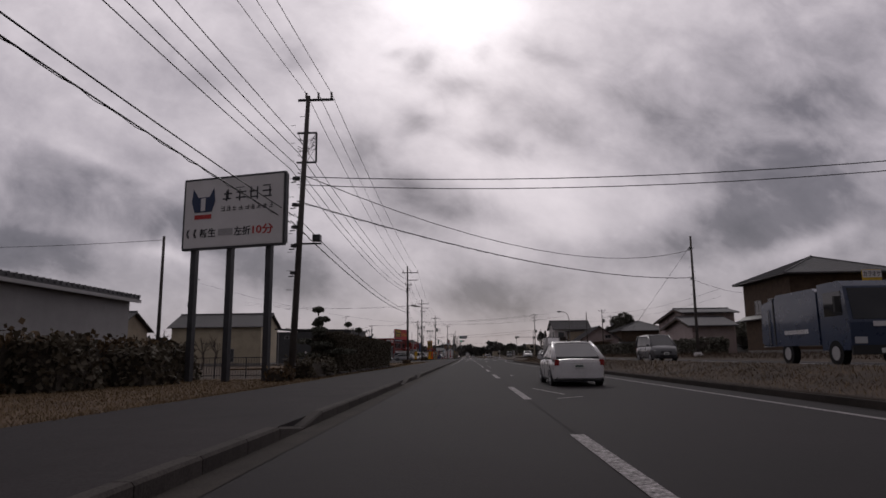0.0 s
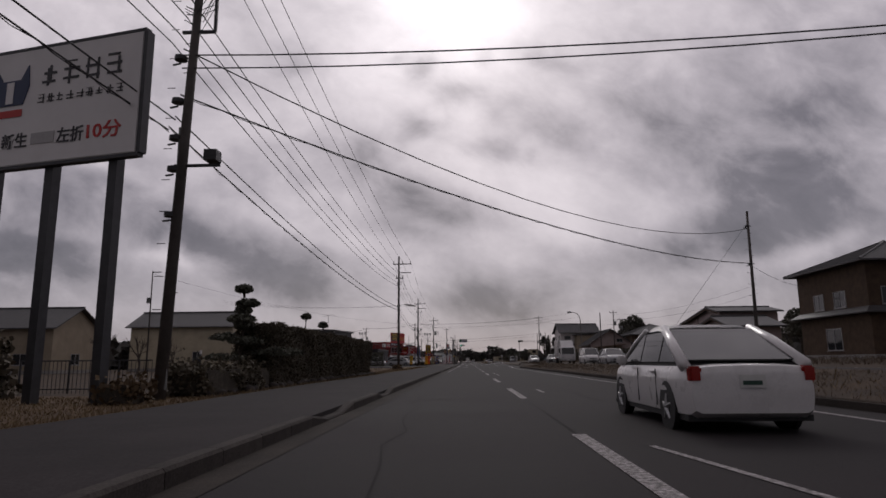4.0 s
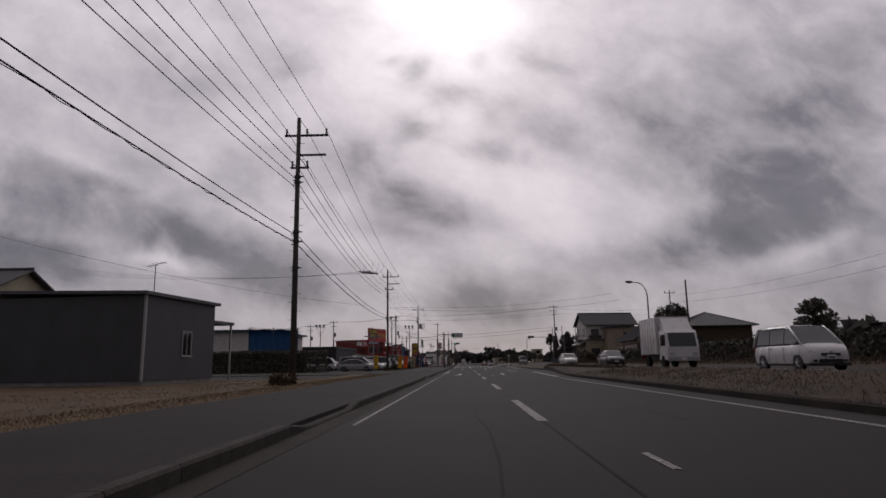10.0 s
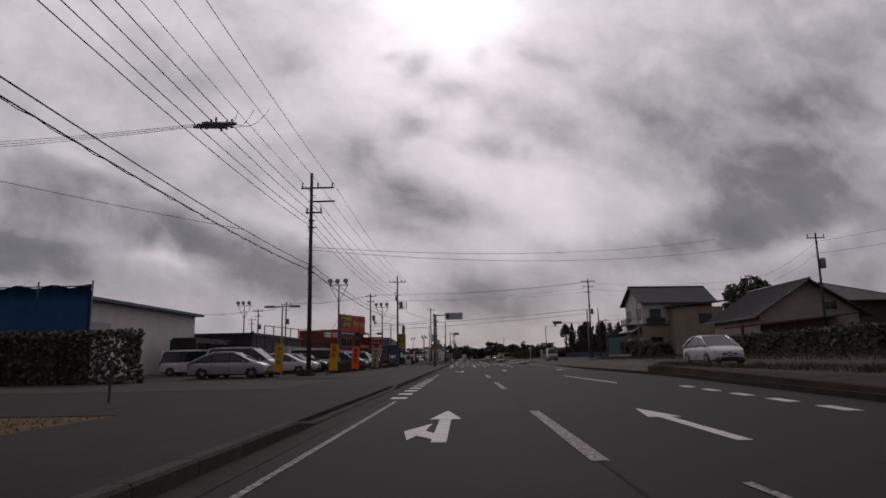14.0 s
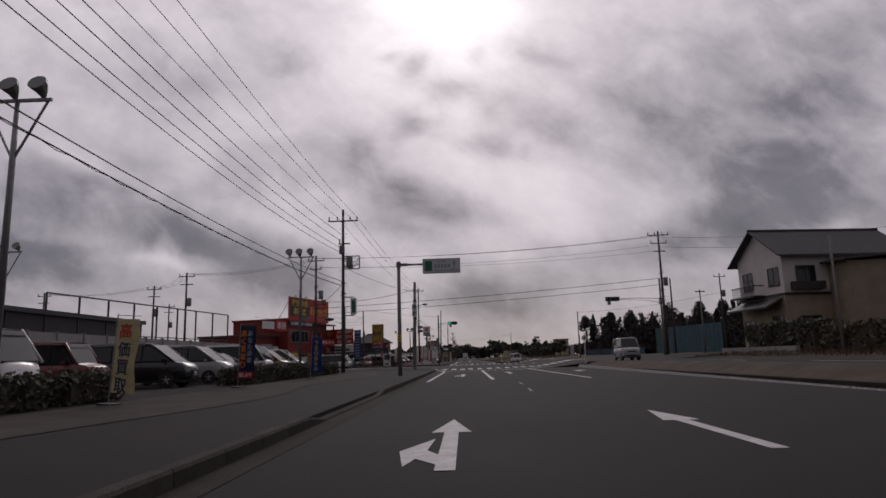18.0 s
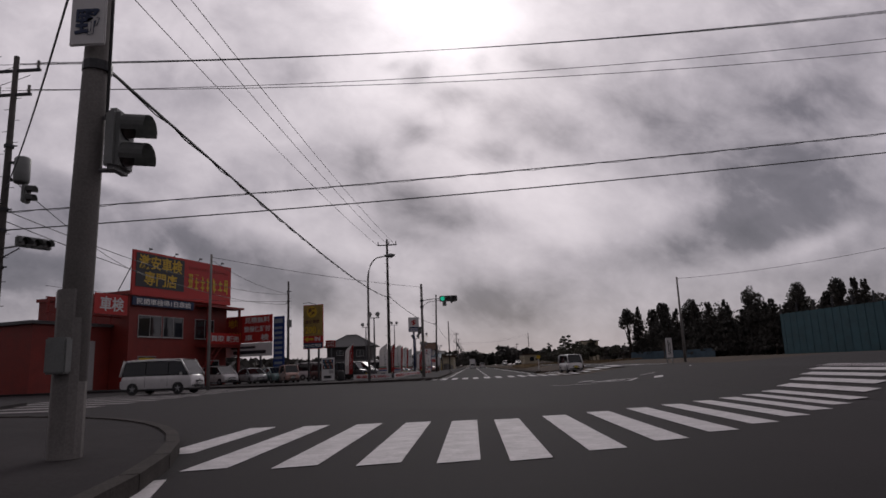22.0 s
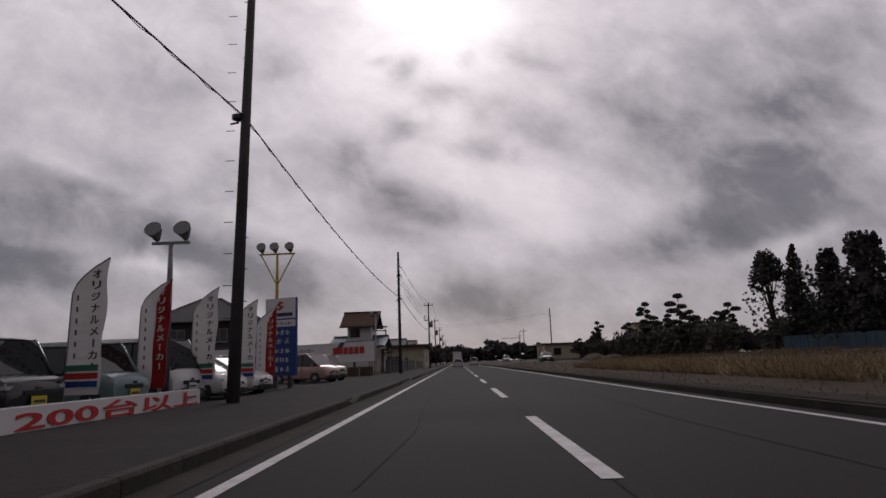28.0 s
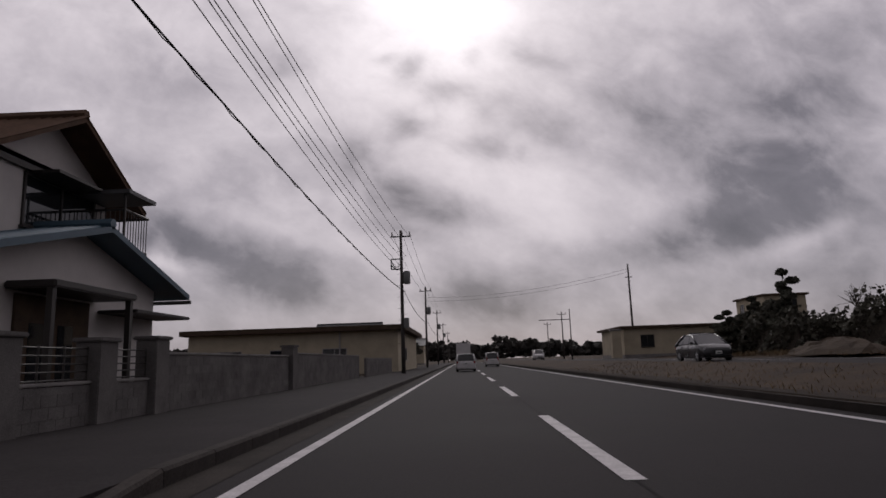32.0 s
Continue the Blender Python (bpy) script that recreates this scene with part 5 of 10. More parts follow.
# ---- kit: houses ----
def window(parent, x, z, w, h, face, frame="frame", sill=True, split=1):
    """A window on a wall: face is a matrix whose x runs along the wall, -y outward."""
    e = part("window", boxes((x - w / 2 - 0.06, x + w / 2 + 0.06, -0.05, 0.02, z - 0.06, z), (x - w / 2 - 0.06, x + w / 2 + 0.06, -0.05, 0.02, z + h, z + h + 0.06), (x - w / 2 - 0.06, x - w / 2, -0.05, 0.02, z, z + h), (x + w / 2, x + w / 2 + 0.06, -0.05, 0.02, z, z + h), *[(x - w / 2 + w * k / (split + 1) - 0.025, x - w / 2 + w * k / (split + 1) + 0.025, -0.04, 0.02, z, z + h) for k in range(1, split + 1)]), M[frame], parent)
    e.matrix_basis = face
    part("pane", boxes((x - w / 2, x + w / 2, -0.012, 0.0, z, z + h)), M["glass"], e)
    if sill:
        part("window_sill", boxes((x - w / 2 - 0.1, x + w / 2 + 0.1, -0.11, 0.0, z - 0.11, z - 0.06)), M[frame], e)
    return e


def gable_roof(parent, x0, x1, y0, y1, ze, zr, axis, over, mt, ribs=0.32, thick=0.14):
    """Two slopes with thickness; axis 'x' or 'y' is the ridge's direction. ribs: spacing of tile rolls."""
    b = bmesh.new()
    rb = bmesh.new()
    X0, X1, Y0, Y1 = x0 - over, x1 + over, y0 - over, y1 + over

    def put(u, w, zz):
        return (u, w, zz) if axis == "x" else (w, u, zz)

    U0, U1, W0, W1 = (X0, X1, Y0, Y1) if axis == "x" else (Y0, Y1, X0, X1)
    wm = (W0 + W1) / 2
    drop = (zr - ze) / ((W1 - W0) / 2 - over) * over
    for wa in (W0, W1):
        pts = [put(U0, wa, ze - drop), put(U1, wa, ze - drop), put(U1, wm, zr), put(U0, wm, zr)]
        top = [b.verts.new((p[0], p[1], p[2] + thick)) for p in pts]
        bot = [b.verts.new(p) for p in pts]
        b.faces.new(top), b.faces.new(bot[::-1])
        for i in range(4):
            b.faces.new((top[i], bot[i], bot[(i + 1) % 4], top[(i + 1) % 4]))
        if ribs:
            k = U0 + ribs / 2
            while k < U1:
                tube(rb, [put(k, wa, ze - drop + thick), put(k, wm, zr + thick)], 0.045, 4)
                k += ribs
    r = part("roof", b, M[mt], parent)
    if ribs:
        part("tile_relief", rb, M[mt], r)["kind"] = "stuff"
    part("ridge", tubes(([put(U0, wm, zr + thick + 0.05), put(U1, wm, zr + thick + 0.05)], 0.13), n=6), M[mt], r)
    return r


def hip_roof(parent, x0, x1, y0, y1, ze, zr, over, mt, thick=0.14, ribs=0.32, ridge=None):
    b = bmesh.new()
    X0, X1, Y0, Y1 = x0 - over, x1 + over, y0 - over, y1 + over
    long_x = (X1 - X0) >= (Y1 - Y0)
    s = min(X1 - X0, Y1 - Y0) / 2
    if ridge is not None:
        s = ridge
    if long_x:
        a, c = ((X0 + s, (Y0 + Y1) / 2), (X1 - s, (Y0 + Y1) / 2))
    else:
        a, c = (((X0 + X1) / 2, Y0 + s), ((X0 + X1) / 2, Y1 - s))
    e = [(X0, Y0, ze), (X1, Y0, ze), (X1, Y1, ze), (X0, Y1, ze)]
    lo = [b.verts.new(p) for p in e]
    up = [b.verts.new((p[0], p[1], p[2] + thick)) for p in e]
    ra, rc = b.verts.new((a[0], a[1], zr)), b.verts.new((c[0], c[1], zr))
    b.faces.new(lo[::-1])
    for i in range(4):
        b.faces.new((lo[i], lo[(i + 1) % 4], up[(i + 1) % 4], up[i]))
    if long_x:
        fs = [(up[0], up[1], rc, ra), (up[1], up[2], rc), (up[2], up[3], ra, rc), (up[3], up[0], ra)]
    else:
        fs = [(up[0], up[1], ra), (up[1], up[2], rc, ra), (up[2], up[3], rc), (up[3], up[0], ra, rc)]
    for f in fs:
        b.faces.new(f)
    fs = [[v.co.copy() for v in f] for f in fs]
    r = part("roof", b, M[mt], parent)
    for p, q in ((e[0], a), (e[3], a if long_x else c), (e[1], c if long_x else a), (e[2], c)):
        part("hip_ridge", tubes(([(p[0], p[1], p[2] + thick + 0.03), (q[0], q[1], zr + 0.05)], 0.09), n=5), M[mt], r)
    part("ridge", tubes(([(a[0] - 0.05, a[1] - 0.05, zr + 0.06), (c[0] + 0.05, c[1] + 0.05, zr + 0.06)], 0.14), n=6), M[mt], r)
    if ribs:
        tr = bmesh.new()
        for f in fs:
            ps = f
            p0, p1 = ps[0], ps[1]
            q0, q1 = (ps[3], ps[2]) if len(ps) == 4 else (ps[2], ps[2])
            ln = (p1 - p0).length
            n = int(ln / ribs)
            up_d = ((q0 + q1) / 2 - (p0 + p1) / 2)
            along = (p1 - p0).normalized()
            upn = up_d - along * up_d.dot(along)
            for k in range(1, n):
                u = k / n * ln
                left, right = (q0 - p0).dot(along), (q1 - p0).dot(along)
                frac = 1.0
                if u < left:
                    frac = u / left
                elif u > right:
                    frac = (ln - u) / max(1e-6, ln - right)
                st = p0 + along * u
                tube(tr, [st + Vector((0, 0, 0.01)), st + upn * frac * 0.985 + Vector((0, 0, 0.01))], 0.045, 4, caps=False)
        part("tile_relief", tr, M[mt], r)["kind"] = "stuff"
    return r


def face(side, x0, x1, y0, y1, z=0.0):
    """The wall frames of a box: x runs along the wall seen from outside, -y points out."""
    if side == "s":
        return pose((x0 + x1) / 2, y0, z, 0, 0, 0)
    if side == "n":
        return pose((x0 + x1) / 2, y1, z, 0, 0, 180)
    if side == "e":
        return pose(x1, (y0 + y1) / 2, z, 0, 0, 90)
    return pose(x0, (y0 + y1) / 2, z, 0, 0, -90)


# ---- left side: from the billboard to the used-car yard ----
def billboard():
    a, b = Vector((-12.9, 27.6, 0)), Vector((-7.9, 26.4, 0))
    w = (b - a).length
    rz = math.degrees(math.atan2(b.y - a.y, b.x - a.x))
    t = thing("billboard", a.x, a.y, 0, rz, "large white roadside billboard on three dark steel posts", "billboard")
    z0, z1 = 6.08, 9.28
    part("panel", boxes((0, w, -0.05, 0.12, z0, z1), bevel=0.02), M["sign_white"], t, "white sign panel")
    part("panel_frame", boxes((-0.06, w + 0.06, -0.04, 0.16, z1, z1 + 0.09), (-0.06, w + 0.06, -0.04, 0.16, z0 - 0.09, z0), (w, w + 0.12, -0.04, 0.2, z0, z1), (-0.08, 0, -0.04, 0.16, z0, z1)), M["dark_steel"], t)
    for k in (0.45, 2.35, 4.35):
        part("post", boxes((k - 0.13, k + 0.13, 0.12, 0.38, -0.2, z1 - 0.4)), M["dark_steel"], t)
    part("back_rail", boxes((0, w, 0.12, 0.18, z0 + 0.5, z0 + 0.62), (0, w, 0.12, 0.18, z1 - 0.7, z1 - 0.58)), M["dark_steel"], t)
    # emblem as plain shapes, names as bars
    bm = bmesh.new()
    prism(bm, [(0.55, 7.75), (1.45, 7.75), (1.62, 8.25), (1.55, 8.85), (1.32, 8.45), (0.72, 8.45), (0.45, 8.85), (0.38, 8.25)], -0.075, -0.05)
    part("emblem", bm, M["sign_navy"], t, "dark blue emblem shape")
    part("emblem_light", boxes((0.88, 1.12, -0.085, -0.06, 7.8, 8.4)), M["sign_white"], t)
    bars([(0.55, 1.45, 7.42, 7.62)], "sign_red", t, -0.06)
    scrawl(1.95, 4.65, 8.15, 8.8, 4, "ink", t, -0.06, 3)
    scrawl(1.9, 4.7, 7.7, 7.95, 9, "ink", t, -0.06, 5)
    lettering("《《", 0.55, 0.42, "ink", t, pose(0.42, -0.06, 6.75))
    lettering("新生", 0.85, 0.42, "ink", t, pose(1.3, -0.06, 6.75))
    bars([(1.85, 2.6, 6.6, 6.9)], "frame", t, -0.06)
    lettering("左折", 0.85, 0.42, "ink", t, pose(3.1, -0.06, 6.75))
    lettering("10分", 1.05, 0.46, "sign_red", t, pose(4.15, -0.06, 6.77))


billboard()


def warehouse():
    t = thing("warehouse", -17.2, 0, 0, 0, "low grey-beige warehouse with a corrugated roof edge", "warehouse")
    part("wall", boxes((-14, 0, -12, 31.2, 0, 4.05)), M["grey_panel"], t)
    b = bmesh.new()
    prism(b, [(-14.6, 5.3), (0.35, 4.05), (0.35, 4.3), (-14.6, 5.55)], -12.4, 31.5)
    part("roof", b, M["roof_metal"], t)
    cb = bmesh.new()
    for k in range(110):
        tube(cb, [(0.4, -12.2 + 0.4 * k, 4.28), (-14.6, -12.2 + 0.4 * k, 5.53)], 0.1, 5)
    part("corrugation", cb, M["roof_metal"], t)["kind"] = "stuff"
    part("gutter", boxes((0.35, 0.5, -12.3, 31.4, 3.95, 4.1)), M["frame"], t)
    for k in (4, 12, 20):
        window(t, k - 10, 1.2, 1.8, 1.0, pose(0, 10, 0, 0, 0, 90))


warehouse()
hedge(-16.2, -14.2, 2, 31.0, 0, 1.75, "brown_leaf", 40, 0.10, "overgrown brownish hedge before the warehouse", 3, 0.3)
for i, (x, y, h) in enumerate(((-13.6, 20, 1.7), (-12.8, 24, 1.4), (-13.9, 29, 1.6))):
    hedge(x - 0.9, x + 0.9, y - 1.3, y + 1.3, 0, h, "hedge_leaf", 70, 0.09, "round dark shrub at the edge of the grass", 11 + i, 0.3, "shrub")
utility_pole(-15.8, 31.6, 7.5, r=0.11, steps=False, label="thin dark roadside pole")
utility_pole(-42.2, 95.6, 13.4, r=0.12, steps=False, gear=(("cabinet", 9.0, -0.3),), arms=((13.2, 0, 1.2),), label="thin pole with a small lamp arm")
cable((-15.8, 31.6, 7.3), (-40, 28, 7.0), 0.4, 0.012, "thin black overhead wire")
cable((-42.2, 95.6, 13.0), (-12, 140, 8.4), 1.2, 0.013, "thin black overhead wire")


def railing(x0, x1, y, h, label):
    t = thing("railing", x0, y, 0, 0, label, "fence")
    w = x1 - x0
    part("rail", tubes(([(0, 0, h), (w, 0, h)], 0.025)), M["dark_steel"], t)
    part("rail", tubes(([(0, 0, 0.15), (w, 0, 0.15)], 0.02)), M["dark_steel"], t)
    n = int(w / 0.14)
    for i in range(n + 1):
        part("baluster" if i % 12 else "post", tubes(([(i * w / n, 0, 0), (i * w / n, 0, h)], 0.035 if i % 12 == 0 else 0.011)), M["dark_steel"], t)


railing(-15.2, -10.6, 33.4, 1.1, "low black steel railing behind the billboard posts")


def simple_house(name, x0, x1, y0, y1, z, h, roof, wall, rmat, label, zr=2.0, over=0.7, wins=(), axis="x", floors=1, ribs=0.34, band=True, wframe="frame"):
    t = thing(name, (x0 + x1) / 2, (y0 + y1) / 2, z, 0, label, "house", "houses")
    a, b = (x1 - x0) / 2, (y1 - y0) / 2
    bm = bmesh.new()
    box(bm, -a, a, -b, b, -0.3, h)
    if roof == "gable":
        if axis == "x":
            for s in (-a, a):
                v = [bm.verts.new(p) for p in ((s, -b, h), (s, b, h), (s, 0, h + zr))]
                bm.faces.new(v)
        else:
            for s in (-b, b):
                v = [bm.verts.new(p) for p in ((-a, s, h), (a, s, h), (0, s, h + zr))]
                bm.faces.new(v)
    part("wall", bm, M[wall], t)
    if roof == "gable":
        gable_roof(t, -a, a, -b, b, h, h + zr, axis, over, rmat, ribs)
    elif roof == "hip":
        hip_roof(t, -a, a, -b, b, h, h + zr, over, rmat, ribs=ribs)
    else:
        part("roof", boxes((-a - over, a + over, -b - over, b + over, h, h + 0.28), bevel=0.03), M[rmat], t)
    part("plinth", boxes((-a - 0.04, a + 0.04, -b - 0.04, b + 0.04, -0.2, 0.35)), M["concrete"], t)
    if floors == 2 and band:
        hh = h * 0.48
        bb = bmesh.new()
        o = 0.75
        outer = [(-a - o, -b - o), (a + o, -b - o), (a + o, b + o), (-a - o, b + o)]
        inner = [(-a, -b), (a, -b), (a, b), (-a, b)]
        for i in range(4):
            j = (i + 1) % 4
            v = [bb.verts.new((*outer[i], hh)), bb.verts.new((*outer[j], hh)), bb.verts.new((*inner[j], hh + 0.5)), bb.verts.new((*inner[i], hh + 0.5))]
            w = [bb.verts.new((*outer[i], hh - 0.1)), bb.verts.new((*outer[j], hh - 0.1)), bb.verts.new((*inner[j], hh - 0.1)), bb.verts.new((*inner[i], hh - 0.1))]
            bb.faces.new(v), bb.faces.new(w[::-1]), bb.faces.new((v[0], w[0], w[1], v[1]))
        part("lean_to_roof", bb, M[rmat], t)
    for side, xo, zo, w, hgt in wins:
        window(t, xo, zo, w, hgt, face(side, -a, a, -b, b), wframe)
    return t


simple_house("house", -58, -47.5, 84, 93, 0, 5.4, "gable", "tan_wall", "tile", "grey two-storey house with a dark gabled roof beyond the garden", 2.3, wins=(("s", -2.4, 1.0, 1.6, 1.2), ("s", 1.6, 1.0, 1.6, 1.2), ("e", 0, 1.0, 1.6, 1.2)))
# garden: tall clipped hedge with stones at its foot, pines
hedge(-9.0, -7.35, 36.6, 62.0, 0.08, 2.4, "hedge_leaf", 760, 0.034, "tall clipped dark hedge with brown patches along the pavement", 5, 0.10)
hedge(-8.6, -7.2, 29.8, 36.2, 0.05, 0.8, "hedge_leaf", 220, 0.05, "low dark shrubs along the garden edge", 6, 0.3, "shrub_row")
cloud_pine(-8.9, 36.2, 0, 3.9, 1.45, 5, 4, "large cloud-pruned garden pine beside the hedge", 0.06)
cloud_pine(-8.6, 46.3, 0, 3.55, 1.15, 4, 8)
cloud_pine(-8.6, 49.4, 0, 3.2, 1.0, 4, 9)
tree(-39, 80, 0, 7.0, 2.4, "bare", 61, "bare winter tree beyond the garden", 10)
tree(-33, 83, 0, 6.0, 2.2, "bare", 62, "bare winter tree beyond the garden", 10)
tree(-26.5, 63, 0, 5.0, 2.0, "bare", 63, "bare winter tree beyond the garden", 10)
rs = random.Random(4)
for k in range(46):
    y = 30.0 + 0.70 * k + rs.uniform(-0.2, 0.2)
    b = bmesh.new()
    bmesh.ops.create_icosphere(b, subdivisions=2, radius=rs.uniform(0.10, 0.22))
    for v in b.verts:
        v.co *= 1 + 0.25 * noise.noise(v.co * 4 + Vector((k * 3.1, 0, 0)))
        v.co.z *= 0.75
    o = part("garden_stone", b, M["kerb"])
    o.matrix_basis = pose(-7.1 + rs.uniform(-0.12, 0.08), y, 0.11, 0, 0, rs.uniform(0, 360))
    tagged(o, "rough grey garden stone at the foot of the hedge", "stone", "garden stones")


def prefab_house():
    t = thing("prefab_house", -16.8, 92.9, 0.0, -7.0, "long slate-grey single-storey house with a flat metal roof", "house", "houses")
    part("wall", boxes((-11.6, 0, 0, 7.4, 0.3, 4.9)), M["grey_wall"], t, "dark slate-grey siding")
    for k in range(28):
        part("siding_board", boxes((-11.62, 0.02, -0.025, -0.004, 0.32 + 0.163 * k, 0.46 + 0.163 * k)), M["grey_wall"], t)
    part("foundation", boxes((-11.5, -0.06, 0.05, 7.3, -0.2, 0.3)), M["concrete"], t)
    b = bmesh.new()
    prism(b, [(-11.9, 5.25), (0.25, 4.9), (0.25, 5.08), (-11.9, 5.43)], -0.3, 7.7)
    part("roof", b, M["roof_metal"], t)
    part("corner_trim", boxes((-0.06, 0.06, -0.06, 0.06, 0.3, 4.95)), M["frame"], t, "pale corner trim")
    part("downpipe", tubes(([(-11.3, -0.09, 0.2), (-11.3, -0.09, 5.1)], 0.05)), M["frame"], t)
    window(t, 0.6, 1.7, 0.9, 1.35, pose(0.0, 3.6, 0, 0, 0, 90), "frame")
    window(t, 1.4, 3.9, 0.6, 0.35, pose(-11.4, -0.02, 0), "frame", False, 0)
    part("antenna", tubes(([(-2.2, 4, 4.9), (-2.2, 4, 7.2)], 0.03), ([(-2.8, 4, 7.1), (-1.5, 4, 7.35)], 0.02), *[([(-2.7 + 0.25 * k, 3.6, 7.12 + 0.05 * k), (-2.7 + 0.25 * k, 4.4, 7.12 + 0.05 * k)], 0.012) for k in range(5)]), M["steel"], t)
    part("porch_roof", boxes((-4.0, -0.9, 7.45, 11.9, 3.9, 4.1)), M["roof_metal"], t)
    for px_, py_ in ((-1.05, 8.0), (-1.05, 11.7), (-3.8, 11.7)):
        part("porch_post", boxes((px_ - 0.06, px_ + 0.06, py_ - 0.06, py_ + 0.06, 0, 3.9)), M["frame"], t)


prefab_house()
simple_house("house", -48, -33.2, 102, 111, 0, 6.3, "gable", "cream_wall", "tile", "cream gabled house behind the grey one", 2.1, 0.6, (("s", 2.4, 0.6, 1.2, 2.0), ("e", -2, 1.2, 1.6, 1.2)), "x")
hedge(-46, -16.4, 137.0, 138.6, 0.0, 2.75, "dark_leaf", 60, 0.10, "long dark hedge across the end of the field", 7, 0.12)


def tarp_shed():
    t = thing("tarpaulin_frame", -27.5, 141.5, 0, 0, "steel frame hung with blue tarpaulin behind the hedge", "shed")
    for x in (0, 3.2, 6.4):
        part("post", tubes(([(x, 0, 0), (x, 0, 5.9)], 0.05)), M["steel"], t)
    part("top_rail", tubes(([(0, 0, 5.6), (6.4, 0, 5.6)], 0.04)), M["steel"], t)
    b = bmesh.new()
    n = 26
    rows = []
    for j in range(5):
        rows.append([b.verts.new((6.4 * i / n, -0.06 + 0.07 * math.sin(i * 1.7 + j), 1.6 + 1.0 * j + (0.10 * math.cos(i * 0.75) if j == 4 else 0))) for i in range(n + 1)])
    for p, q in zip(rows, rows[1:]):
        for i in range(n):
            b.faces.new((p[i], p[i + 1], q[i + 1], q[i]))
    bmesh.ops.solidify(b, geom=b.faces[:], thickness=0.02)
    part("tarpaulin", b, M["blue_sheet"], t, "blue hanging tarpaulin", True)


tarp_shed()


def yard_office():
    t = thing("yard_office", -28.4, 152, 0, 0, "white flat-roofed office of the used-car yard", "office")
    part("wall", boxes((-12, 0, 0, 21, 0, 6.0)), M["white_wall"], t)
    part("roof", boxes((-12.5, 0.7, -0.7, 21.7, 6.0, 6.25)), M["roof_blue"], t, "flat roof with a blue-grey edge")
    part("shutter", boxes((0.0, 0.06, 1.0, 4.6, 0, 4.4)), M["frame"], t, "grey roller shutter")
    for k in range(20):
        part("shutter_slat", boxes((0.06, 0.075, 1.0, 4.6, 0.1 + 0.215 * k, 0.28 + 0.215 * k)), M["frame"], t)
    window(t, -2.0, 2.0, 2.2, 1.5, face("e", -12, 0, 0, 21), "frame_dark")
    window(t, -6.0, 2.0, 2.2, 1.5, face("s", -12, 0, 0, 21), "frame_dark")
    part("canopy", boxes((0.0, 2.6, 21, 30, 3.0, 3.2)), M["roof_metal"], t)
    for k in (21.4, 25.5, 29.6):
        part("canopy_post", boxes((2.3, 2.45, k, k + 0.15, 0, 3.0)), M["dark_steel"], t)


yard_office()
# ---- left side: the used-car yard and the crossing ----
strip("yard", lambda y: -40, lambda y: -6.2, 140, JY0 - 4, 0.126, M["asphalt_old"], "worn asphalt yard of the used-car dealer", "yard", cross=2, thick=0.2)
strip("verge", lambda y: -24.0, lambda y: -6.4, 62, 104.5, 0.085, M["field"], "bare brown field with flattened grass", "field", step=2, cross=8, thick=0.15)
strip("verge", lambda y: -16.0, lambda y: -6.3, -14, 31, 0.03, M["field"], "dry grass field before the billboard", "field", step=2, cross=6, thick=0.1)
M["straw_ground"] = material("straw_ground", (0.150, 0.104, 0.055), 0.95, 0, 0.35, 0.6, 34, 0.6, 0.02, tint=(0.082, 0.057, 0.034))
strip("verge", lambda y: -7.4 - 0.4 * math.sin(y * 0.23) - 2.3 * min(1.0, max(0.0, (y - 92) / 10)), lambda y: -6.2, 62, 118.0, 0.10, M["straw_ground"], "straw-coloured trodden grass along the pavement", "verge", step=2, cross=3, thick=0.18)
strip("verge", lambda y: -40, lambda y: -6.2, 128.0, 140.2, 0.118, M["dust"], "trodden brown dust before the car yard", "verge", step=2, cross=6, thick=0.2)
strip("yard", lambda y: -45, lambda y: -9.9 - 0.5 * math.sin(y * 0.4), 104.5, 117.6, 0.07, M["asphalt_old"], "dark cinder parking ground beside the grass", "yard", step=2, cross=3)
strip("drive", lambda y: -40, lambda y: -6.2, 117.6, 128, 0.112, M["asphalt_old"], "asphalt drive into the field", "drive", cross=4, thick=0.2)
strip("verge", lambda y: -8.9, lambda y: -5.5 + 0.5 * math.sin(y * 0.31), 141, 203, 0.142, M["dust"], "trodden brown soil strip before the car yard", "verge", cross=3, step=2)
yard = (("hatch", "silver", 145.0, 0), ("minivan", "silver", 148.4, 0), ("hatch", "white", 156.4, 0), ("wagon", "white", 159.6, 0), ("wagon", "black", 163.4, 0), ("van", "white", 168.0, 0), ("keibox", "red", 174.3, -1.4), ("minivan", "black", 178.8, 0), ("minivan", "silver", 183.3, 0), ("hatch", "silver", 187.4, 0), ("van", "white", 191.3, 0), ("minivan", "gold", 195.2, 0), ("minivan", "white", 199.2, 0))
ry = random.Random(2)
for k, (s, c, y, back) in enumerate(yard):
    parked(s, c, -14.3 + back + ry.uniform(-0.2, 0.2) + (0.6 if s == "keibox" else 0), y, ry.uniform(-2.5, 2.5), 0.15, where="parked nose-out in the yard", k=1.07, plate="plate_white" if k % 2 else "plate_yellow")
for k, (s, c) in enumerate((("van", "white"), ("minivan", "silver"), ("wagon", "white"))):
    parked(s, c, -21.2, 156 + 4.3 * k, ry.uniform(-3, 3), 0.15, where="parked in the second row of the yard")
for k in range(11):
    y = 156.5 + 3.2 * k if k < 4 else 178.6 + 3.1 * (k - 4)
    hedge(-10.6, -9.5, y, y + 2.7, 0.15, 0.78, "dark_leaf", 170, 0.055, "low clipped dark shrub before the parked cars", 21 + k, 0.12, "shrub")


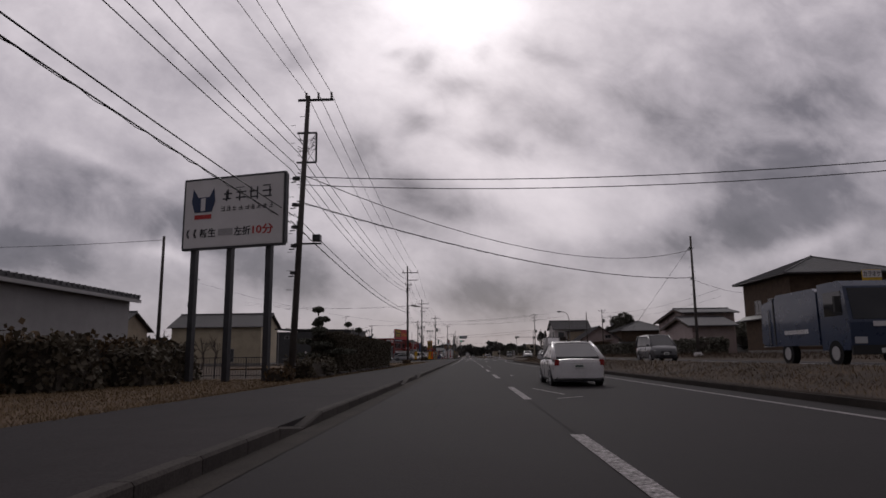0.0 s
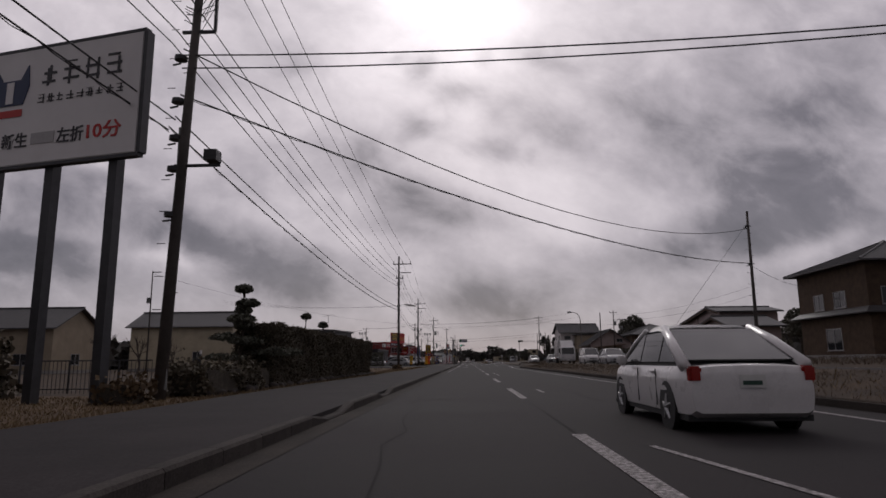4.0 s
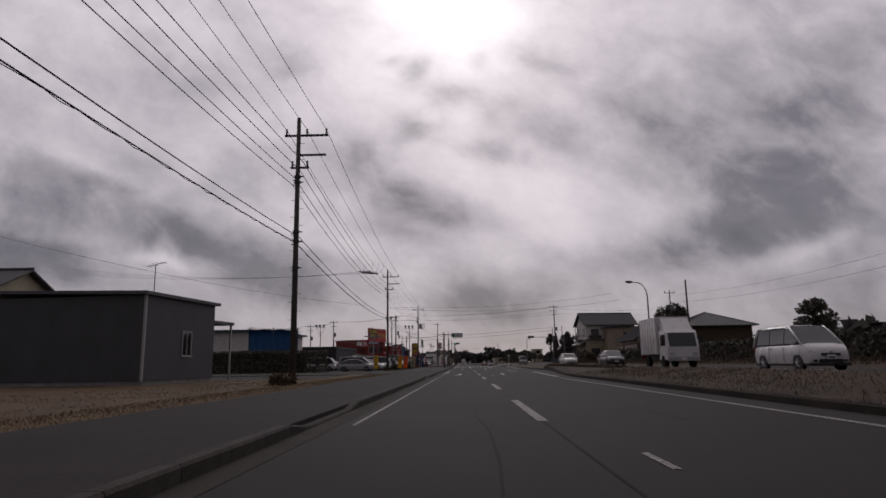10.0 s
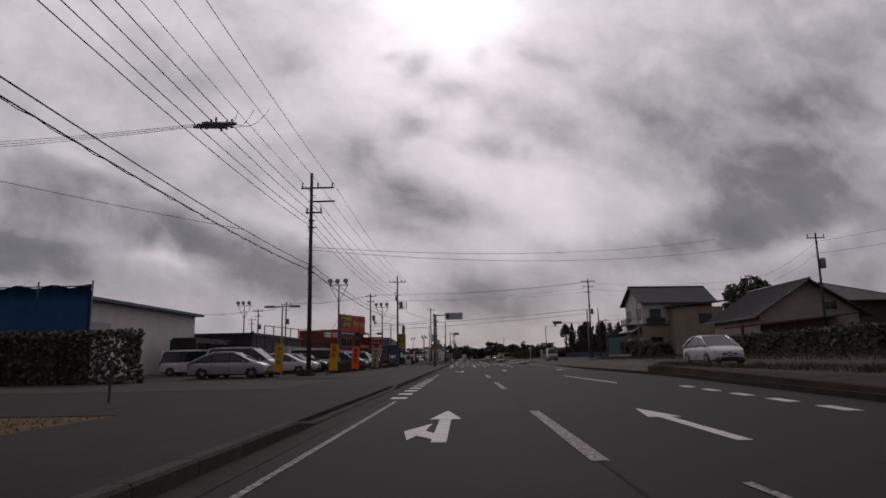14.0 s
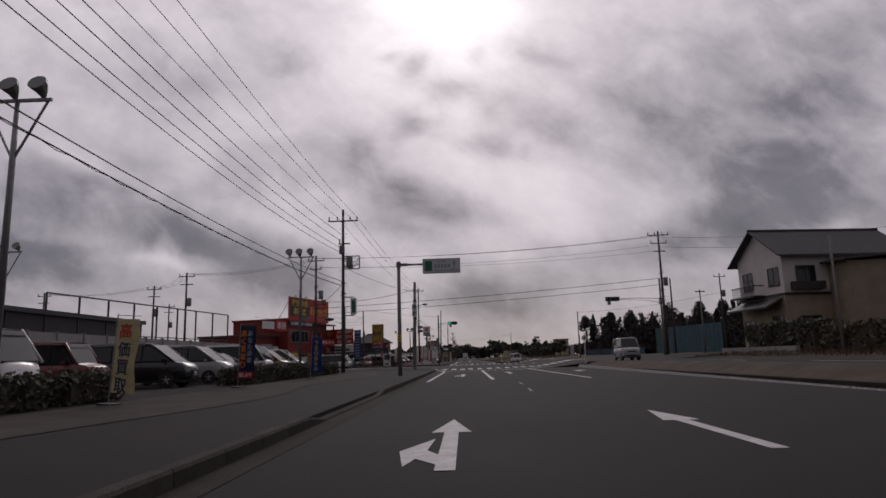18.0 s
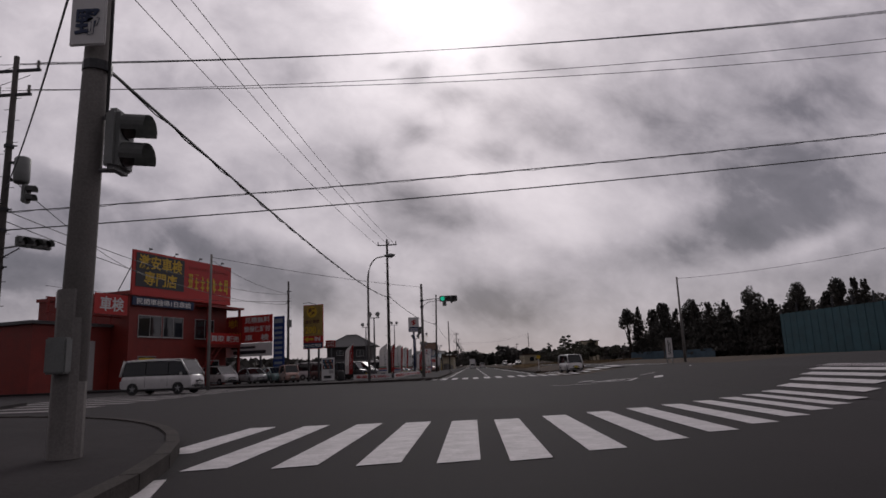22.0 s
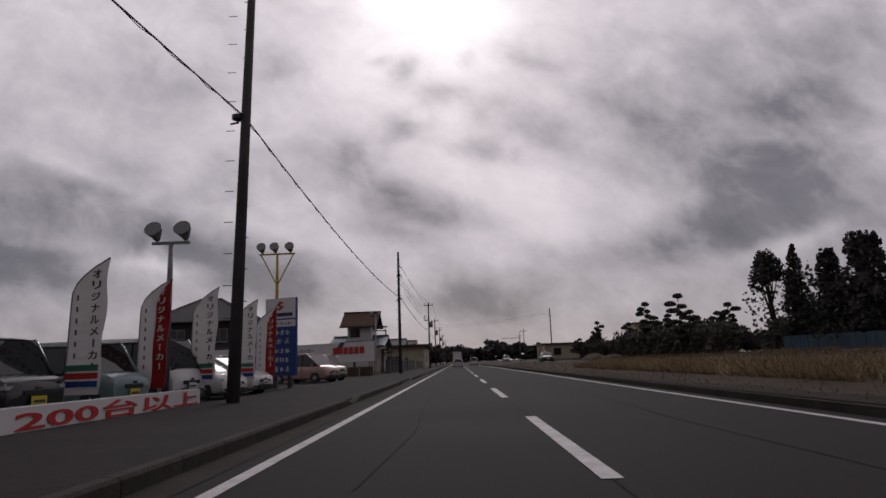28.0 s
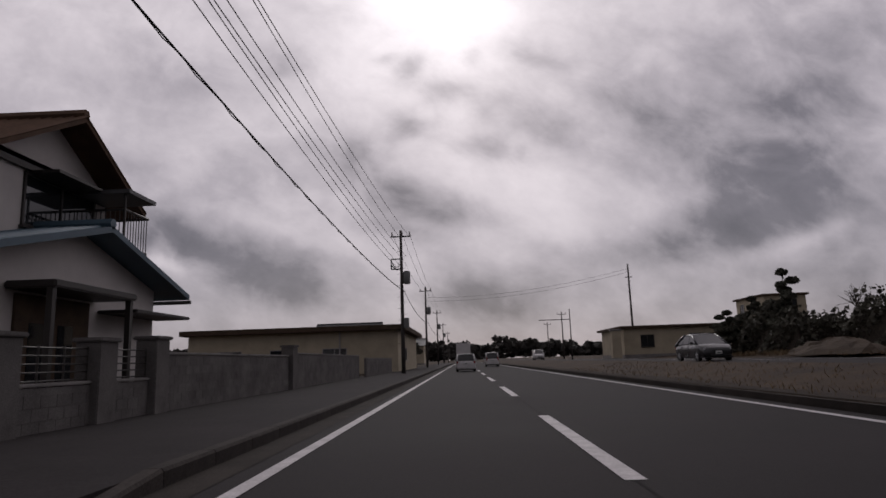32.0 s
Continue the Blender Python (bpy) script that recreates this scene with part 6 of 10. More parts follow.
def back_shed():
    t = thing("shed", -22.5, 174.0, 0.1, 0, "long dark flat-roofed shed behind the yard fence", "shed")
    part("wall", boxes((-7.0, 0, 0, 21.0, 0, 3.9)), M["dark_siding"], t)
    part("roof", boxes((-7.2, 0.2, -0.2, 21.2, 3.9, 4.15)), M["dark_steel"], t)
    for k in range(7):
        part("wall_batten", boxes((0.0, 0.05, 1.4 + 3 * k, 1.5 + 3 * k, 0.1, 3.9)), M["dark_steel"], t)


back_shed()


def banner(x, y, h, w, cloth, ink, text, foot, rz=0, tilt=0.0, label="tall advertising banner on a pole", footmat="sign_red"):
    """An upright banner: pole, top bar, cloth with a line of characters running down."""
    t = thing("banner", x, y, 0.1, rz, label, "banner", "advertising banners")
    t.matrix_basis = pose(x, y, 0.1, 0, tilt, rz)
    part("pole", tubes(([(-0.03, 0, 0), (-0.03, 0, h + 0.12)], 0.014)), M["steel"], t)
    part("top_bar", tubes(([(-0.05, 0, h + 0.08), (w, 0, h + 0.08)], 0.01)), M["steel"], t)
    part("base", boxes((-0.2, 0.2, -0.2, 0.2, 0, 0.08)), M["black_plastic"], t)
    b = bmesh.new()
    n = 10
    z0 = h * 0.16
    ra = [b.verts.new((0, 0, z0 + (h - z0) * i / n)) for i in range(n + 1)]
    rc = [b.verts.new((w * 0.5, 0.03 * math.sin(i * 1.3), z0 + (h - z0) * i / n)) for i in range(n + 1)]
    rb = [b.verts.new((w, 0.05 * math.sin(i * 0.9 + 1), z0 + (h - z0) * i / n)) for i in range(n + 1)]
    for i in range(n):
        b.faces.new((ra[i], rc[i], rc[i + 1], ra[i + 1]))
        b.faces.new((rc[i], rb[i], rb[i + 1], rc[i + 1]))
    bmesh.ops.solidify(b, geom=b.faces[:], thickness=0.006)
    part("cloth", b, M[cloth], t)
    zs = h - 0.3
    for text_, xo, sz, im in text:
        for i, ch in enumerate(text_):
            if ch == "　":
                continue
            lettering(ch, sz * 0.85, sz * 0.9, im, t, pose(xo, -0.075, zs - i * sz * 1.05), depth=0.01)
    if foot:
        part("foot_panel", boxes((0.01, w - 0.01, -0.06, -0.045, z0 + 0.02, z0 + 0.26)), M[footmat], t)
        lettering(foot, w * 0.8, 0.15, "sign_white", t, pose(w / 2, -0.075, z0 + 0.14))
    return t


banner(-8.75, 175.9, 2.45, 0.68, "sign_navy", "orange", (("高く買取り", 0.2, 0.29, "orange"), ("あなたの車", 0.48, 0.25, "sign_roadblue")), "致します", -14, 2, "navy sale banner with orange and white characters")
banner(-8.4, 186.5, 2.3, 0.6, "sign_blue", "sign_yellow", (("下取り強化中", 0.3, 0.27, "sign_yellow"),), "", -10, 2, "blue sale banner with yellow characters")
banner(-8.5, 166.2, 2.15, 0.66, "banner_cream", "sign_navy", (("高", 0.33, 0.42, "sign_red"), ("　価買取", 0.33, 0.42, "sign_navy")), "", -14, 4, "cream sale banner with red and navy characters")
banner(-9.0, 158.3, 2.1, 0.6, "orange", "sign_navy", (("車買取", 0.3, 0.4, "sign_navy"),), "", -12, 3, "orange sale banner with dark characters")
banner(-12.0, 146.8, 2.1, 0.6, "sign_yellow", "sign_green", (("中古車", 0.3, 0.4, "sign_green"),), "", -12, 3, "yellow sale banner with green characters")
banner(-9.0, 149.5, 2.1, 0.6, "sign_yellow", "sign_red", (("買取", 0.3, 0.45, "sign_red"),), "", -12, 3, "yellow and red sale banner")


def flood_tower(x, y, h, label, kind="v", mt="steel", z=0.0):
    t = thing("floodlight_pole", x, y, z, 0, label, "floodlight", "floodlight poles")
    m = M[mt]
    part("pole", tubes(([(0, 0, -0.2), (0, 0, h * 0.8), (0, 0, h - 0.2)], [0.11, 0.08, 0.06]), n=8), m, t, smooth=True)
    w = 0.95 if kind == "v" else 0.55
    part("crossbar", boxes((-w, w, -0.04, 0.04, h - 0.25, h - 0.17)), m, t)
    if kind == "v":
        for s in (-1, 1):
            part("strut", tubes(([(0, 0, h - 1.9), (s * w * 0.9, 0, h - 0.25)], 0.035)), m, t)
    for xs in ((-0.8, -0.1, 0.7) if kind == "v" else (-0.42, 0.42)):
        lamp = bmesh.new()
        tube(lamp, [(xs, 0.05, h - 0.12), (xs, -0.06, h + 0.02), (xs, -0.22, h + 0.14), (xs, -0.30, h + 0.18)], [0.06, 0.15, 0.24, 0.25], 10)
        part("floodlight", lamp, M["signal_grey"], t, "round grey floodlight")
    return t


flood_tower(-11.7, 166.5, 8.5, "tall floodlight pole with angled struts in the yard")
flood_tower(-11.1, 194.6, 8.6, "tall floodlight pole with angled struts in the yard")
flood_tower(-29, 190, 8.8, "distant floodlight pole behind the yard")


def twin_lamp(x, y, h):
    t = thing("yard_lamp", x, y, 0, 0, "low yard lamp with two flat arms", "lamp")
    part("pole", tubes(([(0, 0, 0), (0, 0, h)], [0.07, 0.05]), n=8), M["frame"], t)
    part("arm", boxes((-0.9, 0.9, -0.035, 0.035, h - 0.03, h + 0.05)), M["frame"], t)
    for s in (-1, 1):
        part("lamp_head", boxes((s * 0.9 - 0.35, s * 0.9 + 0.35, -0.14, 0.14, h - 0.06, h + 0.09), bevel=0.03), M["frame"], t)


twin_lamp(-12.5, 150.2, 4.9)


def yard_fence():
    """A tall bare pipe frame along the back of the yard."""
    t = thing("pipe_frame", -25.4, 197, 0, 0, "tall bare steel pipe frame along the yard's back", "fence")
    for k in range(9):
        part("post", tubes(([(0.38 * k - 0.8, 2.9 * k - 7, 0), (0.38 * k - 0.8, 2.9 * k - 7, 5.9)], 0.07)), M["dark_steel"], t)
    part("top_rail", tubes(([(-0.8, -7.0, 5.9), (2.24, 16.2, 5.9)], 0.06)), M["dark_steel"], t)
    part("mid_rail", tubes(([(-0.8, -7.0, 3.4), (2.24, 16.2, 3.4)], 0.04)), M["dark_steel"], t)


def back_wall():
    t = thing("panel_wall", -17.9, 168.5, 0.1, 0, "long pale concrete panel wall behind the parked cars", "wall")
    for k in range(22):
        part("panel", boxes((-0.06, 0.06, 2.0 * k + 0.01, 2.0 * k + 1.89, 0, 2.55)), M["grey_panel"], t)
        part("post", boxes((-0.08, 0.1, 2.0 * k - 0.1, 2.0 * k, 0, 2.62), bevel=0.01), M["concrete"], t)


back_wall()


yard_fence()


def coach(x, y, rz):
    t = thing("coach", x, y, 0, rz, "dark parked coach behind the car yard", "bus")
    part("body", boxes((-5.5, 5.5, -1.2, 1.2, 0.35, 3.4), bevel=0.18), PAINT["black"], t)
    for s in (-1, 1):
        for k in range(6):
            part("side_window", boxes((-5.0 + 1.65 * k, -3.5 + 1.65 * k, s * 1.205 - 0.01, s * 1.205 + 0.01, 1.75, 2.9)), M["car_glass"], t)
    for wx in (-3.4, 3.2):
        for s in (-1, 1):
            part("wheel", tubes(([(wx, s * 0.95, 0.48), (wx, s * 1.22, 0.48)], 0.48), n=16), M["rubber"], t)


coach(-25.0, 168, 90)


def white_fence(x0, y0, x1, y1, h):
    a = Vector((x1 - x0, y1 - y0, 0))
    t = thing("panel_fence", x0, y0, 0, math.degrees(math.atan2(a.y, a.x)), "low white panel fence at the yard's end", "fence")
    n = max(1, int(a.length / 1.9))
    for i in range(n):
        part("panel", boxes((i * a.length / n + 0.03, (i + 1) * a.length / n - 0.03, -0.02, 0.02, 0.1, h)), M["sign_white"], t)
    for i in range(n + 1):
        part("post", boxes((i * a.length / n - 0.04, i * a.length / n + 0.04, 0.02, 0.1, 0, h + 0.05)), M["frame"], t)


white_fence(-22, 201.5, -12.5, 202.0, 1.5)
white_fence(-19.0, 171, -19.0, 204, 2.6)

# poles at the crossing
side = utility_pole(-17.2, 225.3, 13.6, r=0.17, arms=((13.0, -1.0, 1.0, -0.9, 0, 0.9), (12.0, -0.7, 0.7, -0.6, 0.6)), gear=(("transformer", 8.4, 0.6), ("collar", 9.9, 7.4, 6.6, 5.2)), label="dark utility pole with signals beside the side road")
utility_pole(-19.4, 226.4, 9.6, r=0.12, steps=False, label="short service pole at the corner")
for i, (x, y, h) in enumerate(((-42, 236, 12), (-52, 262, 12), (-34, 228, 12.5), (-60, 240, 12))):
    utility_pole(x, y, h, r=0.16, arms=((h - 0.5, -1.0, 1.0, -0.9, 0, 0.9), (h - 1.5, -0.8, 0.8)), gear=(("transformer", h - 4.2, 0.4),), label="utility pole along the side road")
for a, b in (((-17.2, 225.3, 13.2), (-34, 228, 12.3)), ((-34, 228, 12.3), (-42, 236, 11.8)), ((-42, 236, 11.8), (-60, 240, 11.8))):
    for dx in (-0.8, 0, 0.8):
        cable((a[0], a[1] + dx, a[2]), (b[0], b[1] + dx, b[2]), 0.6, 0.013, "thin power line along the side road")
for dx, z0, z1 in ((-0.8, 13.3, 15.1), (0.0, 13.3, 15.1), (0.8, 13.3, 15.1), (-0.5, 12.2, 13.9), (0.5, 12.2, 13.3)):
    cable((-17.2 + dx, 225.3, z0), (24.2 + dx, 227.6, z1), 0.7, 0.013, "thin power line over the crossing")
cable((-17.2, 225.3, 7.3), (24.2, 227.6, 9.9), 0.25, 0.018, "thick cable over the crossing", wavy=0.05)
cable((-17.2, 225.3, 6.6), (24.2, 227.6, 9.1), 0.25, 0.024, "signal cable over the crossing")
cable((-9.9, 204, 7.6), (-17.2, 225.3, 7.6), 0.3, 0.022, "cable between the corner poles")
cable((-9.9, 204, 9.0), (-4.4, 209.9, 7.3), 0.25, 0.016, "cable between the corner poles")
cable((-17.2, 225.3, 8.2), (-4.4, 209.9, 7.5), 0.5, 0.02, "slack cable between the corner poles")
for x0, y0, z0, x1, y1, z1 in ((-17.2, 225.3, 8.8, -27.3, 258.0, 9.6), (-17.2, 225.3, 7.4, -18.0, 265.0, 8.6), (-17.2, 225.3, 7.0, -18.0, 265.0, 7.6)):
    cable((x0, y0, z0), (x1, y1, z1), 0.8, 0.018, "black cable over the side road")


def signal(parent, x, y, z, s=1.0, rz=0, lit=True, name="signal_head", vertical=False):
    """A three-lamp traffic signal under its arm, with hoods."""
    e = part(name, boxes((-0.62 * s, 0.62 * s, -0.09, 0.09, -0.2 * s, 0.2 * s), bevel=0.05) if not vertical else boxes((-0.2 * s, 0.2 * s, -0.09, 0.09, -0.36 * s, 0.36 * s), bevel=0.05), M["signal_grey"], parent, "grey traffic signal")
    e.matrix_basis = pose(x, y, z, 0, 0, rz)
    for k in range(2 if vertical else 3):
        cx, cz = ((0, (0.17 - 0.34 * k) * s) if vertical else ((-0.4 + 0.4 * k) * s, 0))
        lens = bmesh.new()
        tube(lens, [(cx, -0.085, cz), (cx, -0.115, cz)], 0.145 * s, 14)
        part("lens", lens, M["signal_green"] if (lit and k == 0 and not vertical) else M["signal_off"], e, "lit green lens" if (lit and k == 0 and not vertical) else "dark lens")
        hood = bmesh.new()
        n = 12
        r0 = [hood.verts.new((cx + 0.165 * s * math.cos(math.pi * (-0.12 + 1.24 * i / n)), -0.09, cz + 0.165 * s * math.sin(math.pi * (-0.12 + 1.24 * i / n)))) for i in range(n + 1)]
        r1 = [hood.verts.new((cx + 0.165 * s * math.cos(math.pi * (-0.12 + 1.24 * i / n)), -0.36 * s, cz - 0.03 + 0.165 * s * math.sin(math.pi * (-0.12 + 1.24 * i / n)))) for i in range(n + 1)]
        for i in range(n):
            hood.faces.new((r0[i], r0[i + 1], r1[i + 1], r1[i]))
        bmesh.ops.solidify(hood, geom=hood.faces[:], thickness=0.012)
        part("hood", hood, M["signal_grey"], e)
    return e


def signal_pole(x, y, h, zarm, reach, lit, z=0.0, label="pale concrete traffic signal pole with an arm", face_rz=0, ped=None, rz=0, back=False):
    t = thing("signal_pole", x, y, z, rz, label, "traffic signal", "traffic signals")
    part("pole", tubes(([(0, 0, -0.2), (0, 0, h)], [0.14, 0.11]), n=10), M["pole_light"], t, smooth=True)
    part("arm", tubes(([(0, 0, zarm), (reach * 0.5, 0, zarm + 0.12), (reach, 0, zarm + 0.12)], 0.035), ([(0, 0, zarm - 0.55), (reach * 0.3, 0, zarm - 0.15), (reach, 0, zarm + 0.02)], 0.028)), M["steel"], t)
    part("clamp", tubes(([(0, 0, zarm - 0.08), (0, 0, zarm + 0.08)], 0.16), ([(0, 0, zarm - 0.63), (0, 0, zarm - 0.47)], 0.16), n=10), M["dark_steel"], t)
    hx = reach + 0.45 if reach > 0 else reach - 0.45
    signal(t, hx, -0.06, zarm + 0.1, 1.32, face_rz, lit)
    if back:
        signal(t, hx + 0.25, 0.3, zarm - 0.05, 1.0, 90, False)
    part("sensor_box", boxes((hx - 0.55, hx - 0.2, -0.05, 0.2, zarm - 0.55, zarm - 0.15), bevel=0.03), M["signal_grey"], t, "grey detector box")
    if ped:
        zz, xo, pr = ped
        part("bracket", tubes(([(0, 0, zz + 0.3), (xo, 0, zz + 0.25)], 0.03), ([(0, 0, zz - 0.3), (xo, 0, zz - 0.3)], 0.03)), M["steel"], t)
        signal(t, xo, -0.05, zz, 0.85, pr, False, "pedestrian_signal", True)
    return t


signal_pole(-4.2, 260.7, 8.5, 6.95, 2.0, True, ped=(4.3, -0.3, 60), label="pale signal pole with a green light over the lane", back=True)
def name_pole(x, y, h):
    """The corner pole: crossing's name plate, a pedestrian signal facing the zebra, push-button box and sleeve."""
    t = thing("signal_pole", x, y, 0.1, 0, "pale concrete pole with a name plate and a pedestrian signal", "traffic signal", "traffic signals")
    part("pole", tubes(([(0, 0, -0.2), (0.06, 0, h * 0.5), (0.14, 0, h)], [0.17, 0.15, 0.12]), n=12), M["pole_light"], t, smooth=True)
    p = part("name_plate", boxes((-0.14, 0.30, -0.24, -0.20, 4.85, 6.05), bevel=0.015), M["sign_white"], t, "white upright plate with two dark characters")
    for ch, zz in (("西", 5.75), ("野", 5.15)):
        lettering(ch, 0.30, 0.34, "sign_navy", p, pose(0.08, -0.25, zz))
    part("band", tubes(([(0.09, 0, 4.6), (0.09, 0, 4.72)], 0.17), ([(0.11, 0, 6.3), (0.11, 0, 6.42)], 0.165), n=12), M["dark_steel"], t)
    part("bracket", tubes(([(0.05, 0, 4.0), (0.42, 0, 4.02)], 0.03), ([(0.05, 0, 3.35), (0.42, 0, 3.33)], 0.03)), M["steel"], t)
    signal(t, 0.42, 0, 3.68, 1.05, 90, False, "pedestrian_signal", True)
    part("button_box", boxes((-0.12, 0.12, -0.30, -0.16, 0.95, 1.35), bevel=0.02), M["signal_grey"], t, "grey push-button box")
    part("sleeve", tubes(([(0, 0, 0.0), (0, 0, 1.9)], 0.18), n=12), M["pole_light"], t)
    part("cable_drop", tubes(([(0.26, -0.02, 4.0), (0.3, -0.1, 5.4), (0.24, 0, 6.6)], 0.02), ([(0.2, 0.1, 6.9), (0.32, 0.05, 7.3), (0.14, 0, 7.6)], 0.02)), M["wire"], t)


name_pole(-4.4, 209.9, 8.1)
part("signal_arm", tubes(([(0, 0, 5.9), (1.5, -0.4, 5.95)], 0.035), ([(0, 0, 6.2), (-1.3, -0.3, 6.2)], 0.035), ([(0, 0, 5.5), (0.9, -0.2, 5.85)], 0.025)), M["steel"], side)
signal(side, 1.6, -0.45, 5.95, 1.0, 62, False)
signal(side, -1.4, -0.3, 6.1, 1.0, 150, False)
signal(side, 0.75, 0.1, 8.0, 1.0, 90, False, "pedestrian_signal", True)
signal_pole(23.4, 226.0, 9.0, 6.6, -5.2, False, 0.7, "signal pole across the junction with a long arm", 0)


def road_sign_gantry():
    t = thing("road_sign", -3.55, 188.2, 0.1, 0, "pale steel post with a worn overhead road sign", "road sign")
    part("post", tubes(([(0, 0, -0.2), (0, 0, 6.75)], [0.13, 0.10]), n=10), M["pole_light"], t, smooth=True)
    part("arm", tubes(([(0, 0, 6.55), (3.6, 0, 6.55)], 0.06)), M["pole_light"], t)
    part("arm_collar", tubes(([(0, 0, 6.4), (0, 0, 6.7)], 0.15), ([(0.1, 0, 6.55), (0.55, 0, 6.55)], 0.09), n=10), M["pole_light"], t)
    p = part("panel", boxes((1.45, 3.7, -0.14, -0.08, 5.95, 6.85), bevel=0.015), M["sign_white"], t, "white road sign panel with faded blue writing")
    bars([(1.5, 3.65, 6.78, 6.81), (1.5, 3.65, 5.99, 6.02), (1.5, 1.53, 6.02, 6.78), (3.62, 3.65, 6.02, 6.78)], "sign_roadblue", p, -0.15)
    bm = bmesh.new()
    prism(bm, [(3.3, 6.3), (3.38, 6.3), (3.38, 6.52), (3.48, 6.48), (3.34, 6.72), (3.2, 6.48), (3.3, 6.52)], -0.16, -0.14)
    part("arrow", bm, M["sign_roadblue"], p)
    lettering("2Km", 0.42, 0.16, "sign_roadblue", p, pose(3.33, -0.155, 6.16))
    part("pictogram", boxes((1.58, 2.02, -0.155, -0.14, 6.1, 6.7), bevel=0.006), M["sign_green"], p)
    lettering("道の駅", 0.5, 0.15, "sign_roadblue", p, pose(2.55, -0.155, 6.66))
    bars([(2.14 + 0.2 * k, 2.28 + 0.2 * k, 6.28, 6.5) for k in range(5)] + [(2.14, 3.1, 6.08, 6.15)], "sign_roadblue", p, -0.15)
    part("yellow_plate", boxes((-0.12, 0.12, -0.16, -0.13, 2.0, 2.4)), M["sign_yellow"], t, "small yellow notice plate")
    bars([(-0.08, 0.08, 2.25, 2.3), (-0.08, 0.08, 2.1, 2.14)], "ink", t, -0.165)


road_sign_gantry()
st = thing("hanging_sign", -9.25, 203.9, 0, 0, "white shop sign hung from the corner pole", "sign")
part("panel", boxes((0.0, 0.5, -0.06, 0.06, 4.9, 6.3), bevel=0.03), M["sign_white"], st)
part("panel_stripe", boxes((0.1, 0.4, -0.075, -0.055, 5.05, 6.1)), M["sign_green"], st)
part("bracket", boxes((-0.5, 0.3, -0.03, 0.03, 6.35, 6.42), (-0.5, 0.3, -0.03, 0.03, 4.8, 4.87)), M["dark_steel"], st)
# ---- left side: the red workshop and the car dealer beyond the crossing ----
strip("forecourt", lambda y: -60, lambda y: -6.92, JY1 + 0.4, 349.5, 0.04, M["asphalt_old"], "grey asphalt forecourt of the car dealer", "forecourt", cross=3)


